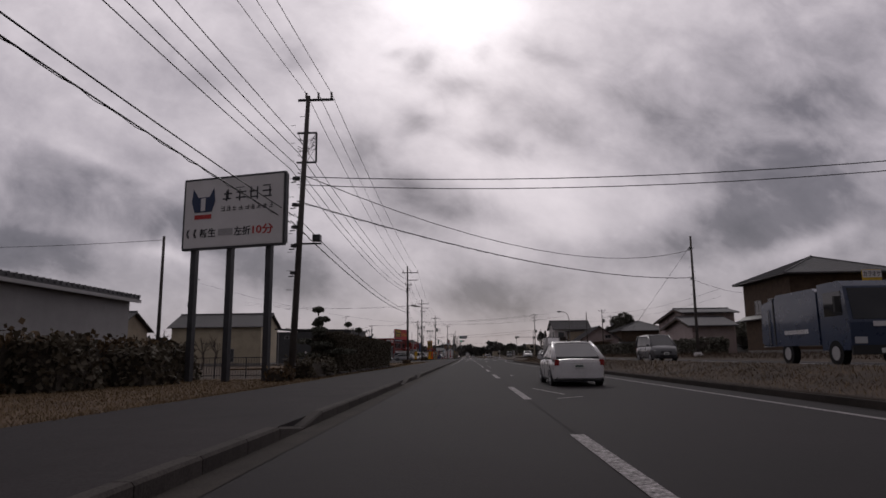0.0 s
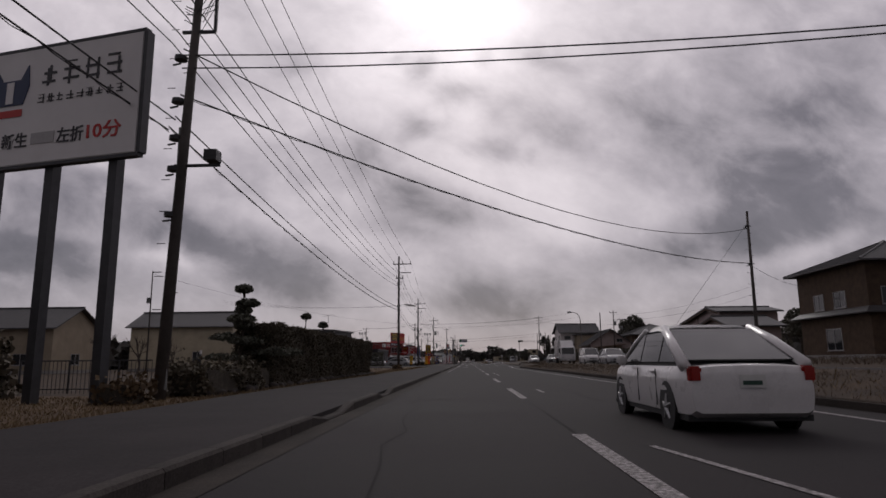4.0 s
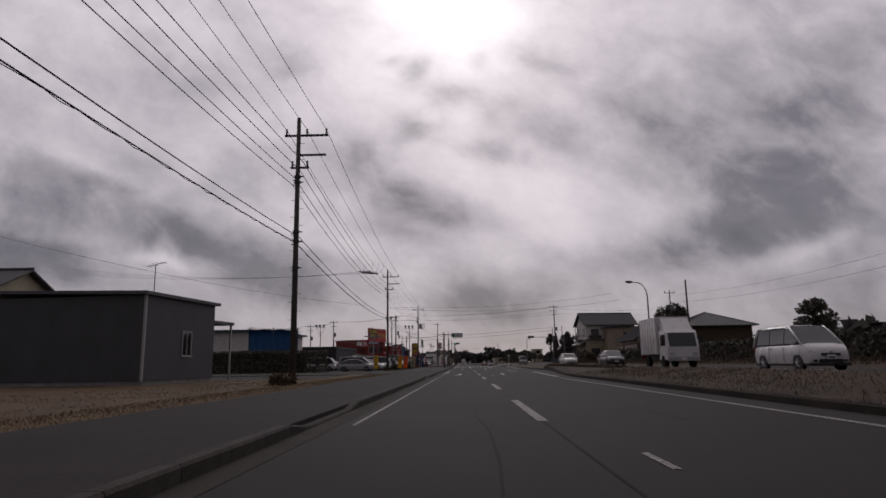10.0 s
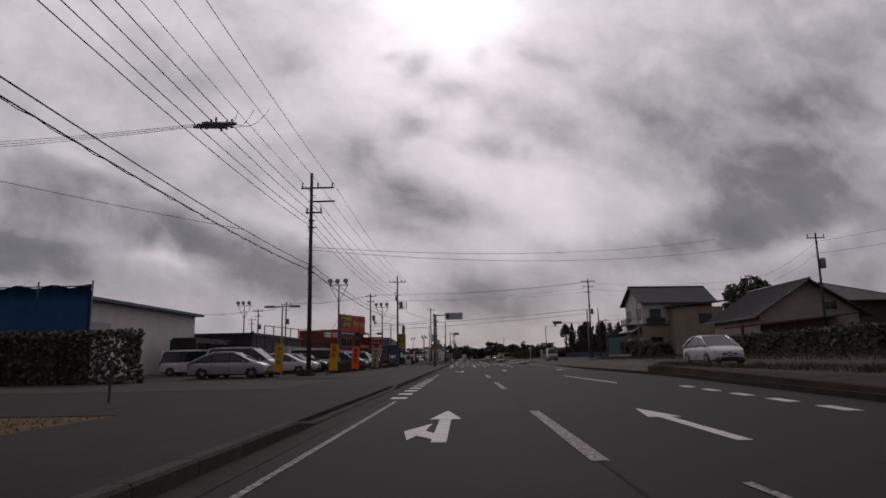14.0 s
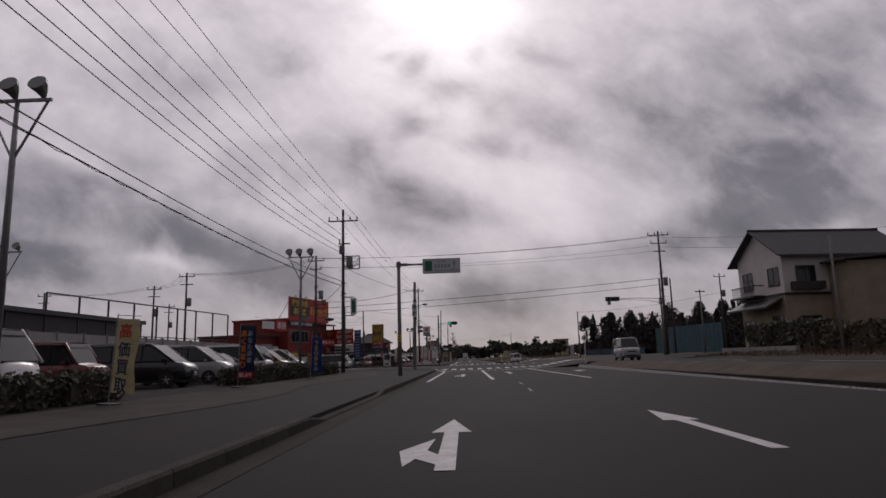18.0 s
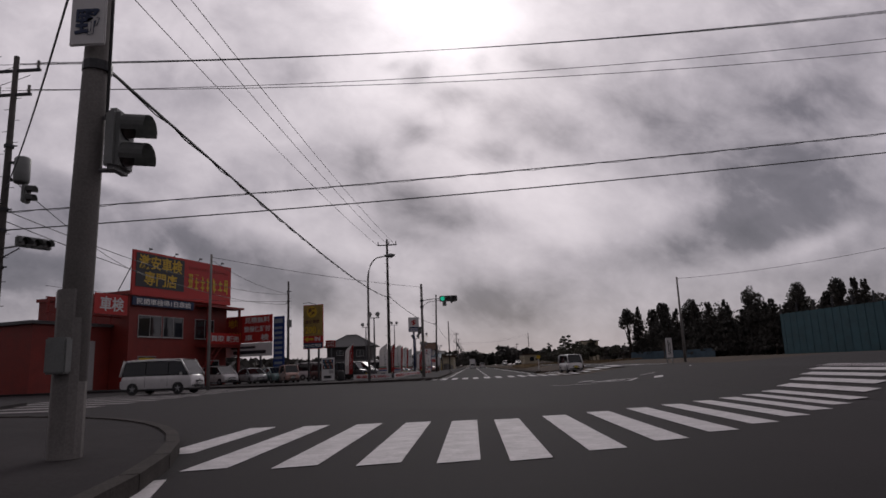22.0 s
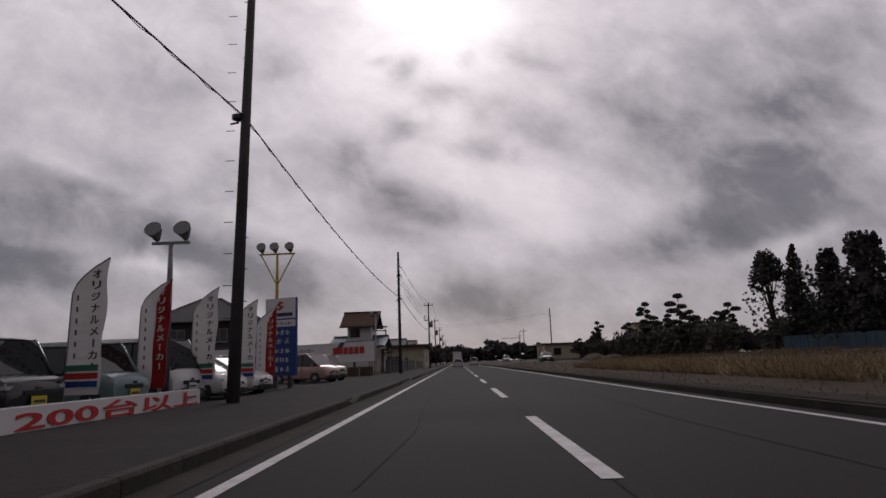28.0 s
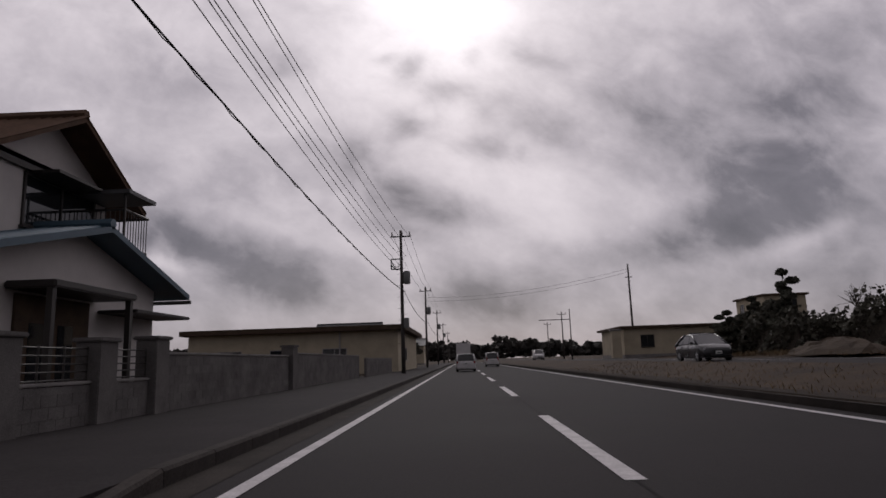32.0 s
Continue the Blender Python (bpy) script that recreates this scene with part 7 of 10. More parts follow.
def red_workshop():
    """Facade along local x (seen from the crossing), local -y towards the road."""
    a, b = Vector((-29.2, 256.6, 0)), Vector((-25.3, 268.6, 0))
    d = b - a
    w = d.length
    t = thing("car_workshop", a.x, a.y, 0, math.degrees(math.atan2(d.y, d.x)), "two-storey red car workshop with large shop signs", "shop")
    part("wall", boxes((0, w, 0, 11, 0, 8.2)), M["red_wall"], t, "dark red siding")
    part("roof_edge", boxes((-0.15, w + 0.15, -0.15, 11.2, 8.2, 8.5)), M["sign_darkred"], t)
    fr = pose(w / 2, 0, 0)
    for xo, zo, ww, hh in ((-4.0, 4.6, 2.6, 1.8), (-1.2, 4.6, 2.4, 1.8), (3.0, 4.6, 2.6, 1.8), (-4.2, 0.9, 1.9, 1.9), (-1.2, 0.9, 1.8, 1.6), (1.2, 0.9, 1.8, 1.6)):
        window(t, xo, zo, ww, hh, fr, "frame", True)
    part("poster", boxes((w / 2 - 5.1, w / 2 - 3.3, -0.09, -0.06, 1.0, 2.7)), M["sign_yellow"], t, "yellow poster with a large character")
    lettering("安", 1.1, 1.1, "ink", t, pose(w / 2 - 4.2, -0.11, 1.85))
    part("poster", boxes((w / 2 - 0.4, w / 2 + 1.2, -0.12, -0.09, 1.0, 2.6)), M["gold_panel"], t, "yellow poster in the window")
    bars([(w / 2 - 0.2, w / 2 + 1.0, 1.9, 2.3), (w / 2 - 0.2, w / 2 + 0.8, 1.3, 1.6)], "sign_darkred", t, -0.13)
    st_ = bmesh.new()
    for k in range(14):
        box(st_, w / 2 + 0.9 + 0.24 * k, w / 2 + 1.2 + 0.24 * k, -1.2, -0.2, 0.2 + 0.26 * k, 0.25 + 0.26 * k)
    tube(st_, [(w / 2 + 0.8, -1.2, 0.9), (w / 2 + 4.3, -1.2, 4.7)], 0.04)
    tube(st_, [(w / 2 + 0.8, -1.2, 0.1), (w / 2 + 4.3, -1.2, 3.9)], 0.06)
    part("outside_stair", st_, M["sign_darkred"], t, "dark red steel outside stair")
    part("door", boxes((w / 2 + 3.4, w / 2 + 5.2, -0.08, 0.0, 0.1, 2.5)), M["frame"], t, "pale glazed entrance door")
    part("door_glass", boxes((w / 2 + 3.55, w / 2 + 5.05, -0.1, -0.07, 0.3, 2.35)), M["glass"], t)
    # roof sign
    s = part("roof_sign", boxes((-0.2, w + 0.1, -0.35, -0.15, 8.1, 12.1)), M["sign_red"], t, "red roof sign with yellow characters")
    for k in (0.6, 4.2, 8.2, 11.8):
        part("sign_strut", tubes(([(k, -0.1, 12.0), (k, 2.2, 8.5)], 0.04), ([(k, -0.1, 8.3), (k, -0.1, 12.0)], 0.05)), M["dark_steel"], t)
    part("sign_field", boxes((0.1, 5.9, -0.39, -0.36, 8.9, 11.9)), M["ink"], s)
    lettering("激安車検", 5.2, 1.25, "sign_yellow", s, pose(3.0, -0.41, 11.15))
    lettering("専門店", 3.9, 1.25, "sign_yellow", s, pose(3.0, -0.41, 9.7))
    scrawl(6.3, 12.3, 9.2, 10.75, 7, "sign_yellow", s, -0.38, 17)
    scrawl(6.4, 12.2, 11.15, 11.5, 16, "sign_darkred", s, -0.38, 19)
    for k in (1.4, 4.6, 7.8, 11.0):
        part("sign_lamp", tubes(([(k, -0.3, 12.1), (k, -0.6, 12.35)], 0.03), ([(k - 0.15, -0.62, 12.32), (k + 0.15, -0.62, 12.32)], 0.08)), M["dark_steel"], s)
    st = part("strip_sign", boxes((0.0, 7.4, -0.3, -0.2, 7.25, 8.0)), M["sign_navy"], t, "navy strip sign with white characters")
    lettering("民間車検場1日車検", 6.6, 0.55, "sign_white", st, pose(3.7, -0.33, 7.62))
    # balcony corner with its own signs
    part("balcony", boxes((w - 4.4, w + 0.7, -1.3, 0, 3.7, 4.0)), M["red_wall"], t)
    part("balcony_rail", boxes((w - 4.4, w + 0.7, -1.34, -1.28, 4.0, 5.1)), M["sign_red"], t, "red panel with white characters")
    lettering("買取 販売", 4.2, 0.6, "sign_white", t, pose(w - 1.8, -1.37, 4.55))
    for k in (w - 4.2, w + 0.5):
        part("balcony_post", boxes((k - 0.1, k + 0.1, -1.3, -1.1, 0, 7.6)), M["sign_darkred"], t)
    part("balcony_roof", boxes((w - 4.6, w + 0.9, -1.5, 0, 7.6, 7.8)), M["sign_darkred"], t)
    # workshop hall behind, open steel frame
    part("hall", boxes((-7.2, -0.02, 2.0, 12, 0, 5.4)), M["red_wall"], t, "lower red workshop hall")
    part("hall_roof", boxes((-7.5, 0, 1.7, 12.2, 5.4, 5.65)), M["roof_metal"], t)
    part("hall_shutter", boxes((-4.6, -1.6, 1.93, 2.0, 0, 4.2)), M["frame"], t, "white roller shutter")
    for k in range(6):
        part("frame_post", boxes((-6.8 + 1.45 * k - 0.06, -6.8 + 1.45 * k + 0.06, 1.0, 1.15, 5.6, 7.4)), M["sign_darkred"], t)
    for zz in (6.2, 6.9, 7.4):
        part("frame_rail", boxes((-7.0, 0.4, 1.0, 1.12, zz - 0.06, zz + 0.06)), M["sign_darkred"], t)
    part("side_sign", boxes((-3.6, -0.3, -0.05, 0.0, 6.3, 8.0)), M["sign_red"], t, "red sign with white characters")
    lettering("車検", 2.4, 1.2, "sign_white", t, pose(-1.9, -0.08, 7.15))
    part("side_sign_white", boxes((-7.0, -3.8, 0.0, 0.05, 6.5, 7.7)), M["sign_white"], t, "white sign panel")


red_workshop()


def board(name, ax, ay, bx, by, z0, z1, mt, label, posts=2, thick=0.14):
    d = Vector((bx - ax, by - ay, 0))
    t = thing(name, ax, ay, 0.04, math.degrees(math.atan2(d.y, d.x)), label, "sign board", "sign boards")
    w = d.length
    part("panel", boxes((0, w, -thick / 2, thick / 2, z0, z1), bevel=0.02), M[mt], t)
    for k in range(posts):
        x = w * (k + 0.5) / posts if posts > 1 else w / 2
        part("post", boxes((x - 0.08, x + 0.08, 0, 0.16, -0.1, z0 + 0.3)), M["dark_steel"], t)
    return t, w


t_, w_ = board("price_board", -25.7, 269.5, -20.1, 267.5, 4.1, 6.9, "sign_red", "red board with white and yellow characters")
part("yellow_field", boxes((0.15, 2.2, -0.1, -0.07, 4.25, 6.75)), M["sign_darkred"], t_)
lettering("地域", 1.5, 0.9, "sign_yellow", t_, pose(1.15, -0.11, 6.15))
lettering("最安値", 1.8, 0.8, "sign_yellow", t_, pose(1.15, -0.11, 4.85))
lettering("見積無料", 3.2, 0.62, "sign_white", t_, pose(4.1, -0.1, 6.4))
lettering("整備保証付", 3.3, 0.62, "sign_white", t_, pose(4.1, -0.1, 5.5))
lettering("車　検", 3.0, 0.65, "sign_white", t_, pose(4.1, -0.1, 4.6))
part("lower_panel", boxes((0, w_, -0.07, 0.07, 2.7, 4.05), bevel=0.02), M["sign_white"], t_, "white lower panel with bars")
bars([(0.8, 3.9, 3.5, 3.75), (1.1, 5.2, 2.95, 3.3)], "ink", t_, -0.08)
t_, w_ = board("blue_board", -19.9, 267.4, -18.6, 266.6, 1.0, 6.6, "sign_blue", "tall blue board with rows of pale writing", 1)
bars([(0.15, w_ - 0.15, 5.9, 6.35)] + [(0.2, w_ - 0.2, 1.3 + 0.5 * k, 1.55 + 0.5 * k) for k in range(9)], "sign_roadblue", t_, -0.09)
t_, w_ = board("yellow_board", -16.3, 265.3, -14.2, 264.7, 3.1, 7.4, "sign_red", "tall gold and red board with large yellow characters", 2)
part("gold_field", boxes((0.03, w_ - 0.03, -0.09, -0.065, 4.35, 7.36)), M["gold_panel"], t_, "worn gold upper field")
part("yellow_disc", tubes(([(1.0, -0.09, 6.7), (1.0, -0.13, 6.7)], 0.55), n=24), M["sign_yellow"], t_)
lettering("軽", 0.8, 0.8, "sign_brown", t_, pose(1.0, -0.14, 6.7))
lettering("総在庫数", 1.6, 0.36, "sign_brown", t_, pose(1.05, -0.1, 5.75))
lettering("200", 1.35, 0.8, "sign_brown", t_, pose(0.85, -0.1, 4.95))
lettering("200", 1.25, 0.7, "sign_yellow", t_, pose(0.85, -0.112, 4.95))
lettering("台", 0.36, 0.4, "sign_yellow", t_, pose(1.78, -0.1, 4.75))
bm = bmesh.new()
prism(bm, [(0.15, 4.05), (0.55, 4.3), (0.55, 4.15), (1.15, 4.15), (1.15, 3.95), (0.55, 3.95), (0.55, 3.8)], -0.11, -0.08)
part("arrow", bm, M["sign_yellow"], t_)
lettering("IN", 0.6, 0.42, "sign_white", t_, pose(1.6, -0.1, 4.05))
part("lower_strip", boxes((0.05, w_ - 0.05, -0.1, -0.07, 3.15, 3.7)), M["sign_navy"], t_)
lettering("だから選び放題", 1.9, 0.3, "sign_white", t_, pose(1.05, -0.12, 3.42))
part("lamp_arm", tubes(([(1.4, 0, 7.4), (0.9, -0.5, 7.6), (0.5, -0.9, 7.5)], 0.025)), M["dark_steel"], t_)
t_, w_ = board("small_board", -14.0, 264.9, -13.0, 264.6, 3.15, 3.85, "sign_darkred", "small dark red board with pale writing", 1)
scrawl(0.1, w_ - 0.1, 3.55, 3.75, 5, "sign_white", t_, -0.08, 71)
scrawl(0.1, w_ - 0.1, 3.25, 3.45, 5, "sign_white", t_, -0.08, 72)


def vending_machine(x, y, rz):
    t = thing("vending_machine", x, y, 0.04, rz, "white drinks vending machine on the forecourt", "vending machine")
    part("cabinet", boxes((-0.6, 0.6, -0.4, 0.4, 0.05, 2.15), bevel=0.03), M["sign_white"], t)
    part("display", boxes((-0.5, 0.5, -0.425, -0.39, 1.1, 2.0)), M["glass"], t, "display window")
    for r_ in range(3):
        for k in range(9):
            part("can", tubes(([(-0.43 + 0.107 * k, -0.43, 1.2 + 0.28 * r_), (-0.43 + 0.107 * k, -0.43, 1.36 + 0.28 * r_)], 0.032)), M[("sign_red", "sign_white", "sign_blue", "sign_green")[(k + r_) % 4]], t)
    part("slot", boxes((-0.4, 0.3, -0.42, -0.39, 0.25, 0.5)), M["black_plastic"], t)
    part("coin_panel", boxes((0.1, 0.5, -0.42, -0.39, 0.7, 1.0)), M["frame"], t)
    part("base", boxes((-0.7, 0.7, -0.5, 0.5, -0.05, 0.05)), M["concrete"], t)


vending_machine(-13.5, 263.6, 12)
tb = thing("trash_bin", -12.3, 263.8, 0.04, 0, "dark rounded bin beside the vending machine", "bin")
part("bin", tubes(([(0, 0, 0), (0, 0, 0.1), (0, 0, 0.75), (0.0, 0, 0.95)], [0.3, 0.33, 0.33, 0.2]), n=14), M["black_plastic"], tb, smooth=True)


def curved_lamp(x, y, h, reach, z=0.0, label="tall street lamp with a curved arm"):
    t = thing("street_lamp", x, y, z, 0, label, "street lamp", "street lamps")
    s = 1 if reach > 0 else -1
    r = abs(reach)
    pts = [(0, 0, -0.2), (0, 0, h * 0.45), (0, 0, h - 1.9)] + [(s * (r * 0.62) * (1 - math.cos(a)), 0, h - 1.9 + 1.7 * math.sin(a)) for a in (0.35, 0.7, 1.05, 1.4)] + [(s * r, 0, h - 0.12)]
    part("pole", tubes((pts, [0.11, 0.09, 0.075, 0.065, 0.06, 0.055, 0.05, 0.05]), n=8), M["pole_light"], t, smooth=True)
    b = bmesh.new()
    tube(b, [(s * (r - 0.15), 0, h - 0.1), (s * (r + 0.1), 0, h - 0.1), (s * (r + 0.45), 0, h - 0.1), (s * (r + 0.7), 0, h - 0.06)], [0.06, 0.16, 0.17, 0.06], 10)
    part("lamp_head", b, M["signal_grey"], t, "oval grey lamp head", True)


curved_lamp(-7.6, 251.3, 9.6, 1.45, 0.1, "tall pale street lamp with a curved arm at the corner")
curved_lamp(21.3, 132.2, 9.4, -1.7, 0.55, "tall pale street lamp with a curved arm across the road")
utility_pole(-17.5, 245.4, 9.2, r=0.12, steps=False, mt="pole_light", label="slim pale signal pole on the side road corner")
utility_pole(-18.0, 265.9, 10.0, r=0.15, gear=(("cabinet", 5.4, 0.1), ("collar", 9.0, 8.0)), label="dark utility pole behind the price board")
cable((-17.5, 245.4, 9.0), (-4.2, 260.7, 8.2), 0.2, 0.016, "signal wire at the corner")
cable((-18.0, 265.9, 8.8), (-17.5, 245.4, 8.8), 0.4, 0.016, "wire between the corner poles")
cable((-18.0, 265.9, 8.0), (-33, 251, 8.4), 0.4, 0.016, "wire to the workshop")
cable((-7.95, 266.0, 8.0), (-4.4, 209.9, 4.95), 0.5, 0.022, "thick cable over the side road", wavy=0.05)
# forecourt cars
wf = "on the dealer's forecourt"
gf = "cars on the dealer's forecourt"
parked("keibox", "pink", -17.2, 263.6, -62, 0.04, wf, gf, 0.92)
for s, c, x, y, r in (("minivan", "white", -24.2, 264.4, -40), ("hatch", "silver", -21.6, 266.0, -50), ("hatch", "bluegreen", -19.6, 266.6, -52), ("van", "white", -17.9, 240.0, -8), ("keibox", "brown", -15.6, 272, -30)):
    parked(s, c, x, y, r, 0.04, wf if y > 250 else "waiting on the side road", gf)
row = (("keibox", "black", -12.9, 268.6), ("minivan", "grey", -12.7, 271.8), ("keibox", "white", -11.0, 274.4), ("keibox", "silver", -10.6, 277.4), ("keibox", "white", -10.4, 280.4), ("keibox", "bluegreen", -10.3, 283.5), ("hatch", "grey", -10.6, 286.8), ("keibox", "black", -10.2, 290.0), ("van", "white", -11.6, 297.2), ("keibox", "white", -10.6, 304.6), ("keibox", "black", -10.3, 307.7), ("keibox", "bluegreen", -10.1, 310.9), ("van", "white", -10.4, 314.1), ("hatch", "white", -10.2, 317.4), ("hatch", "white", -10.2, 320.6))
rr = random.Random(8)
for s, c, x, y in row:
    parked(s, c, x + 0.7 + rr.uniform(-0.15, 0.15), y, -16 + rr.uniform(-3, 3), 0.04, wf, gf, plate="plate_yellow" if s == "keibox" else "plate_white")
for k, (s, c) in enumerate((("van", "white"), ("keibox", "white"), ("minivan", "silver"), ("keibox", "black"), ("van", "white"), ("minivan", "white"), ("keibox", "silver"), ("van", "white"))):
    parked(s, c, -17.5, 276 + 5.4 * k, -10 + rr.uniform(-4, 4), 0.04, "in the dealer's second row", gf)
parked("minivan", "pink", -9.4, 335.2, -28, 0.04, wf, gf)
parked("keibox", "cream", -9.2, 339.2, -24, 0.04, wf, gf)
parked("minivan", "white", -12.4, 329.0, -34, 0.04, wf, gf, 0.97)
parked("keibox", "cream", -13.6, 337.4, -8, 0.04, wf, gf)
parked("minivan", "silver", -15.5, 345.0, -10, 0.04, wf, gf)


def low_banner(ax, ay, bx, by, h, texts, label, z0=0.05, gap=0.03):
    """A white cloth fence along the pavement with large red characters."""
    d = Vector((bx - ax, by - ay, 0))
    w = d.length
    t = thing("fence_banner", ax, ay, z0, math.degrees(math.atan2(d.y, d.x)), label, "banner", "fence banners")
    part("cloth", boxes((0, w, -0.015, 0.015, gap, gap + h)), M["sign_white"], t, "white banner cloth")
    n = max(2, int(w / 2.4))
    for k in range(n + 1):
        part("post", tubes(([(w * k / n, 0.05, 0), (w * k / n, 0.05, gap + h + 0.03)], 0.025)), M["steel"], t)
    part("rail", tubes(([(0, 0.05, gap + h), (w, 0.05, gap + h)], 0.02)), M["steel"], t)
    for s, x0, x1, k in texts:
        lettering(s, (x1 - x0) * w, h * k, "sign_red", t, pose((x0 + x1) / 2 * w, -0.03, gap + h / 2))
    return t


low_banner(-11.0, 263.2, -7.5, 263.7, 0.44, (("車検 ¥3,900~", 0.06, 0.95, 0.75),), "white fence banner with a red price")
low_banner(-7.3, 264.4, -6.95, 290.5, 0.44, (("他店の見積と比べて下さい!!", 0.02, 0.5, 0.72), ("マイカーリース・自動車保険", 0.52, 0.97, 0.66)), "long white fence banner with red characters")
low_banner(-6.98, 297.5, -6.96, 312.4, 0.44, (("総在庫数", 0.03, 0.42, 0.75), ("200台以上", 0.5, 0.99, 0.84)), "white fence banner with a red stock count")


FLAG_GLYPHS = {}


def feather_flag(x, y, h, w, red, rz, z=0.04):
    """A curved-top feather flag."""
    t = thing("feather_flag", x, y, z, rz, "red and white feather flag with a line of marks" if red else "white feather flag with dark marks and coloured stripes", "flag", "feather flags")
    n = 16
    spine, free = [], []
    for i in range(n + 1):
        k = i / n
        zz = 0.55 + (h - 0.55) * k
        bend = w * 1.05 * max(0.0, (k - 0.72) / 0.28) ** 2
        spine.append((bend + 0.08 * k, 0.0, zz))
        free.append((w + 0.12 * k, 0.05 * math.sin(i * 0.8), min(zz, h - 0.02 + 0.02 * k)))
    part("mast", tubes(([(0, 0, 0), (0, 0, 0.55)] + spine, [0.02] * 2 + [0.018] * (n + 1)), n=5), M["steel"], t)
    part("base", boxes((-0.22, 0.22, -0.22, 0.22, 0, 0.07)), M["black_plastic"], t)

    def cloth(name, k0, k1, mt, off):
        b = bmesh.new()
        p = [b.verts.new(Vector(spine[i]).lerp(Vector(free[i]), k0) + Vector((0, off, 0))) for i in range(n + 1)]
        q = [b.verts.new(Vector(spine[i]).lerp(Vector(free[i]), k1) + Vector((0, off, 0))) for i in range(n + 1)]
        for i in range(n):
            b.faces.new((p[i], q[i], q[i + 1], p[i + 1]))
        bmesh.ops.solidify(b, geom=b.faces[:], thickness=0.006)
        return part(name, b, M[mt], t)

    cloth("cloth", 0.02, 1.0, "sign_white", 0)
    if red:
        cloth("red_band", 0.52, 1.0, "sign_red", -0.012)
    ink = "sign_white" if red else "ink"
    for i in range(9):
        zz = h * 0.90 - i * h * 0.072
        c, size = w * 0.78 + 0.03, h * 0.058
        ch = "オリジナルメーカー"[i]
        if ch == "ー":
            part("mark", boxes((c - 0.018, c + 0.018, -0.05, -0.035, zz - size * 0.42, zz + size * 0.42)), M[ink], t)
        elif (ch, ink) in FLAG_GLYPHS:
            g = new("lettering", FLAG_GLYPHS[(ch, ink)])
            g.parent = t
            g.matrix_basis = pose(c, -0.045, zz)
        else:
            FLAG_GLYPHS[(ch, ink)] = lettering(ch, size, size * 0.9, ink, t, pose(c, -0.045, zz)).data
        if i < 7:
            part("mark", boxes((w * 0.26 - 0.012, w * 0.26 + 0.02, -0.03, -0.015, zz - h * 0.02 - 0.5, zz + h * 0.012 - 0.5)), M["ink"], t)
    if not red:
        for k, mt in enumerate(("sign_green", "sign_red", "sign_blue")):
            part("stripe", boxes((0.02, w, -0.06, -0.045, h * 0.30 - 0.17 * k, h * 0.30 - 0.17 * k + 0.13)), M[mt], t)
    return t


for i, (x, y, red) in enumerate(((-12.6, 267.2, True), (-9.5, 269.6, False), (-8.9, 270.9, True), (-8.8, 275.2, False), (-8.85, 276.6, False), (-8.9, 279.0, True), (-8.8, 282.6, False), (-8.95, 286.4, True), (-8.8, 289.5, False), (-8.6, 304.4, True), (-8.3, 308.4, False), (-8.5, 311.9, True), (-8.0, 314.2, False), (-8.0, 318.0, False), (-8.2, 321.2, True), (-22.0, 318.0, True))):
    feather_flag(x, y, 3.5, 0.80, red, -10 + 4 * (i % 3))


def totem(x, y, h, rz):
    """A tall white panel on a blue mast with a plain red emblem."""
    t = thing("totem_sign", x, y, 0.04, rz, "tall white dealer sign with a red emblem on a blue mast", "sign")
    part("mast", tubes(([(0, 0.1, 0), (0, 0.1, h - 2.2)], 0.16), n=10), M["sign_navy"], t, smooth=True)
    p = part("panel", boxes((-0.82, 0.82, -0.14, 0.14, h - 2.25, h), bevel=0.04), M["sign_white"], t, "white sign panel")
    emblem(p, 0, h - 0.8, 0.95, -0.15)
    bars([(-0.66, 0.66, h - 1.72, h - 1.5)], "sign_navy", p, -0.15)
    part("name_strip", boxes((-0.74, 0.74, -0.165, -0.14, h - 2.15, h - 1.82)), M["sign_blue"], p)
    bars([(-0.6, 0.6, h - 2.05, h - 1.92)], "sign_white", p, -0.17)


def emblem(parent, x, z, s, y):
    for k in (1, -1):
        b = bmesh.new()
        prism(b, [(x + k * s * q, z + k * s * v) for q, v in ((-0.5, 0.05), (0.05, 0.46), (0.5, 0.2), (0.1, 0.2), (0.0, 0.12), (0.3, -0.06), (0.0, -0.12), (-0.22, 0.02))], y - 0.012, y)
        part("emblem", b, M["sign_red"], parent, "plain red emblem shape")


totem(-8.7, 302.2, 8.65, 8)
flood_tower(-12.6, 309.5, 8.3, "grey floodlight pole on the forecourt", "t")
flood_tower(-8.6, 303.8, 5.7, "grey floodlight pole beside the dealer sign", "t")
flood_tower(-8.0, 312.6, 4.9, "grey floodlight pole among the flags", "t")
flood_tower(-9.2, 327.9, 7.2, "yellow floodlight mast with angled struts", "v", "yellow_paint")
flood_tower(-14.5, 292.0, 7.0, "grey floodlight pole behind the cars", "t")
flood_tower(-9.8, 268.6, 6.4, "grey floodlight pole behind the flags", "t")
flood_tower(-26, 290.0, 7.0, "grey floodlight pole behind the cars", "t")
t_, w_ = board("name_board", -9.2, 326.2, -7.55, 325.5, 0.6, 4.35, "sign_blue", "tall blue dealer board with white rows", 2, 0.2)
part("top_panel", boxes((0.0, w_, -0.13, -0.1, 3.35, 4.35)), M["sign_white"], t_, "white top panel")
part("name_strip", boxes((0.0, w_, -0.13, -0.1, 2.95, 3.28)), M["sign_white"], t_, "white name strip")
emblem(t_, w_ / 2, 3.97, 0.52, -0.13)
bars([(0.15, w_ - 0.15, 3.45, 3.62)], "sign_navy", t_, -0.14)
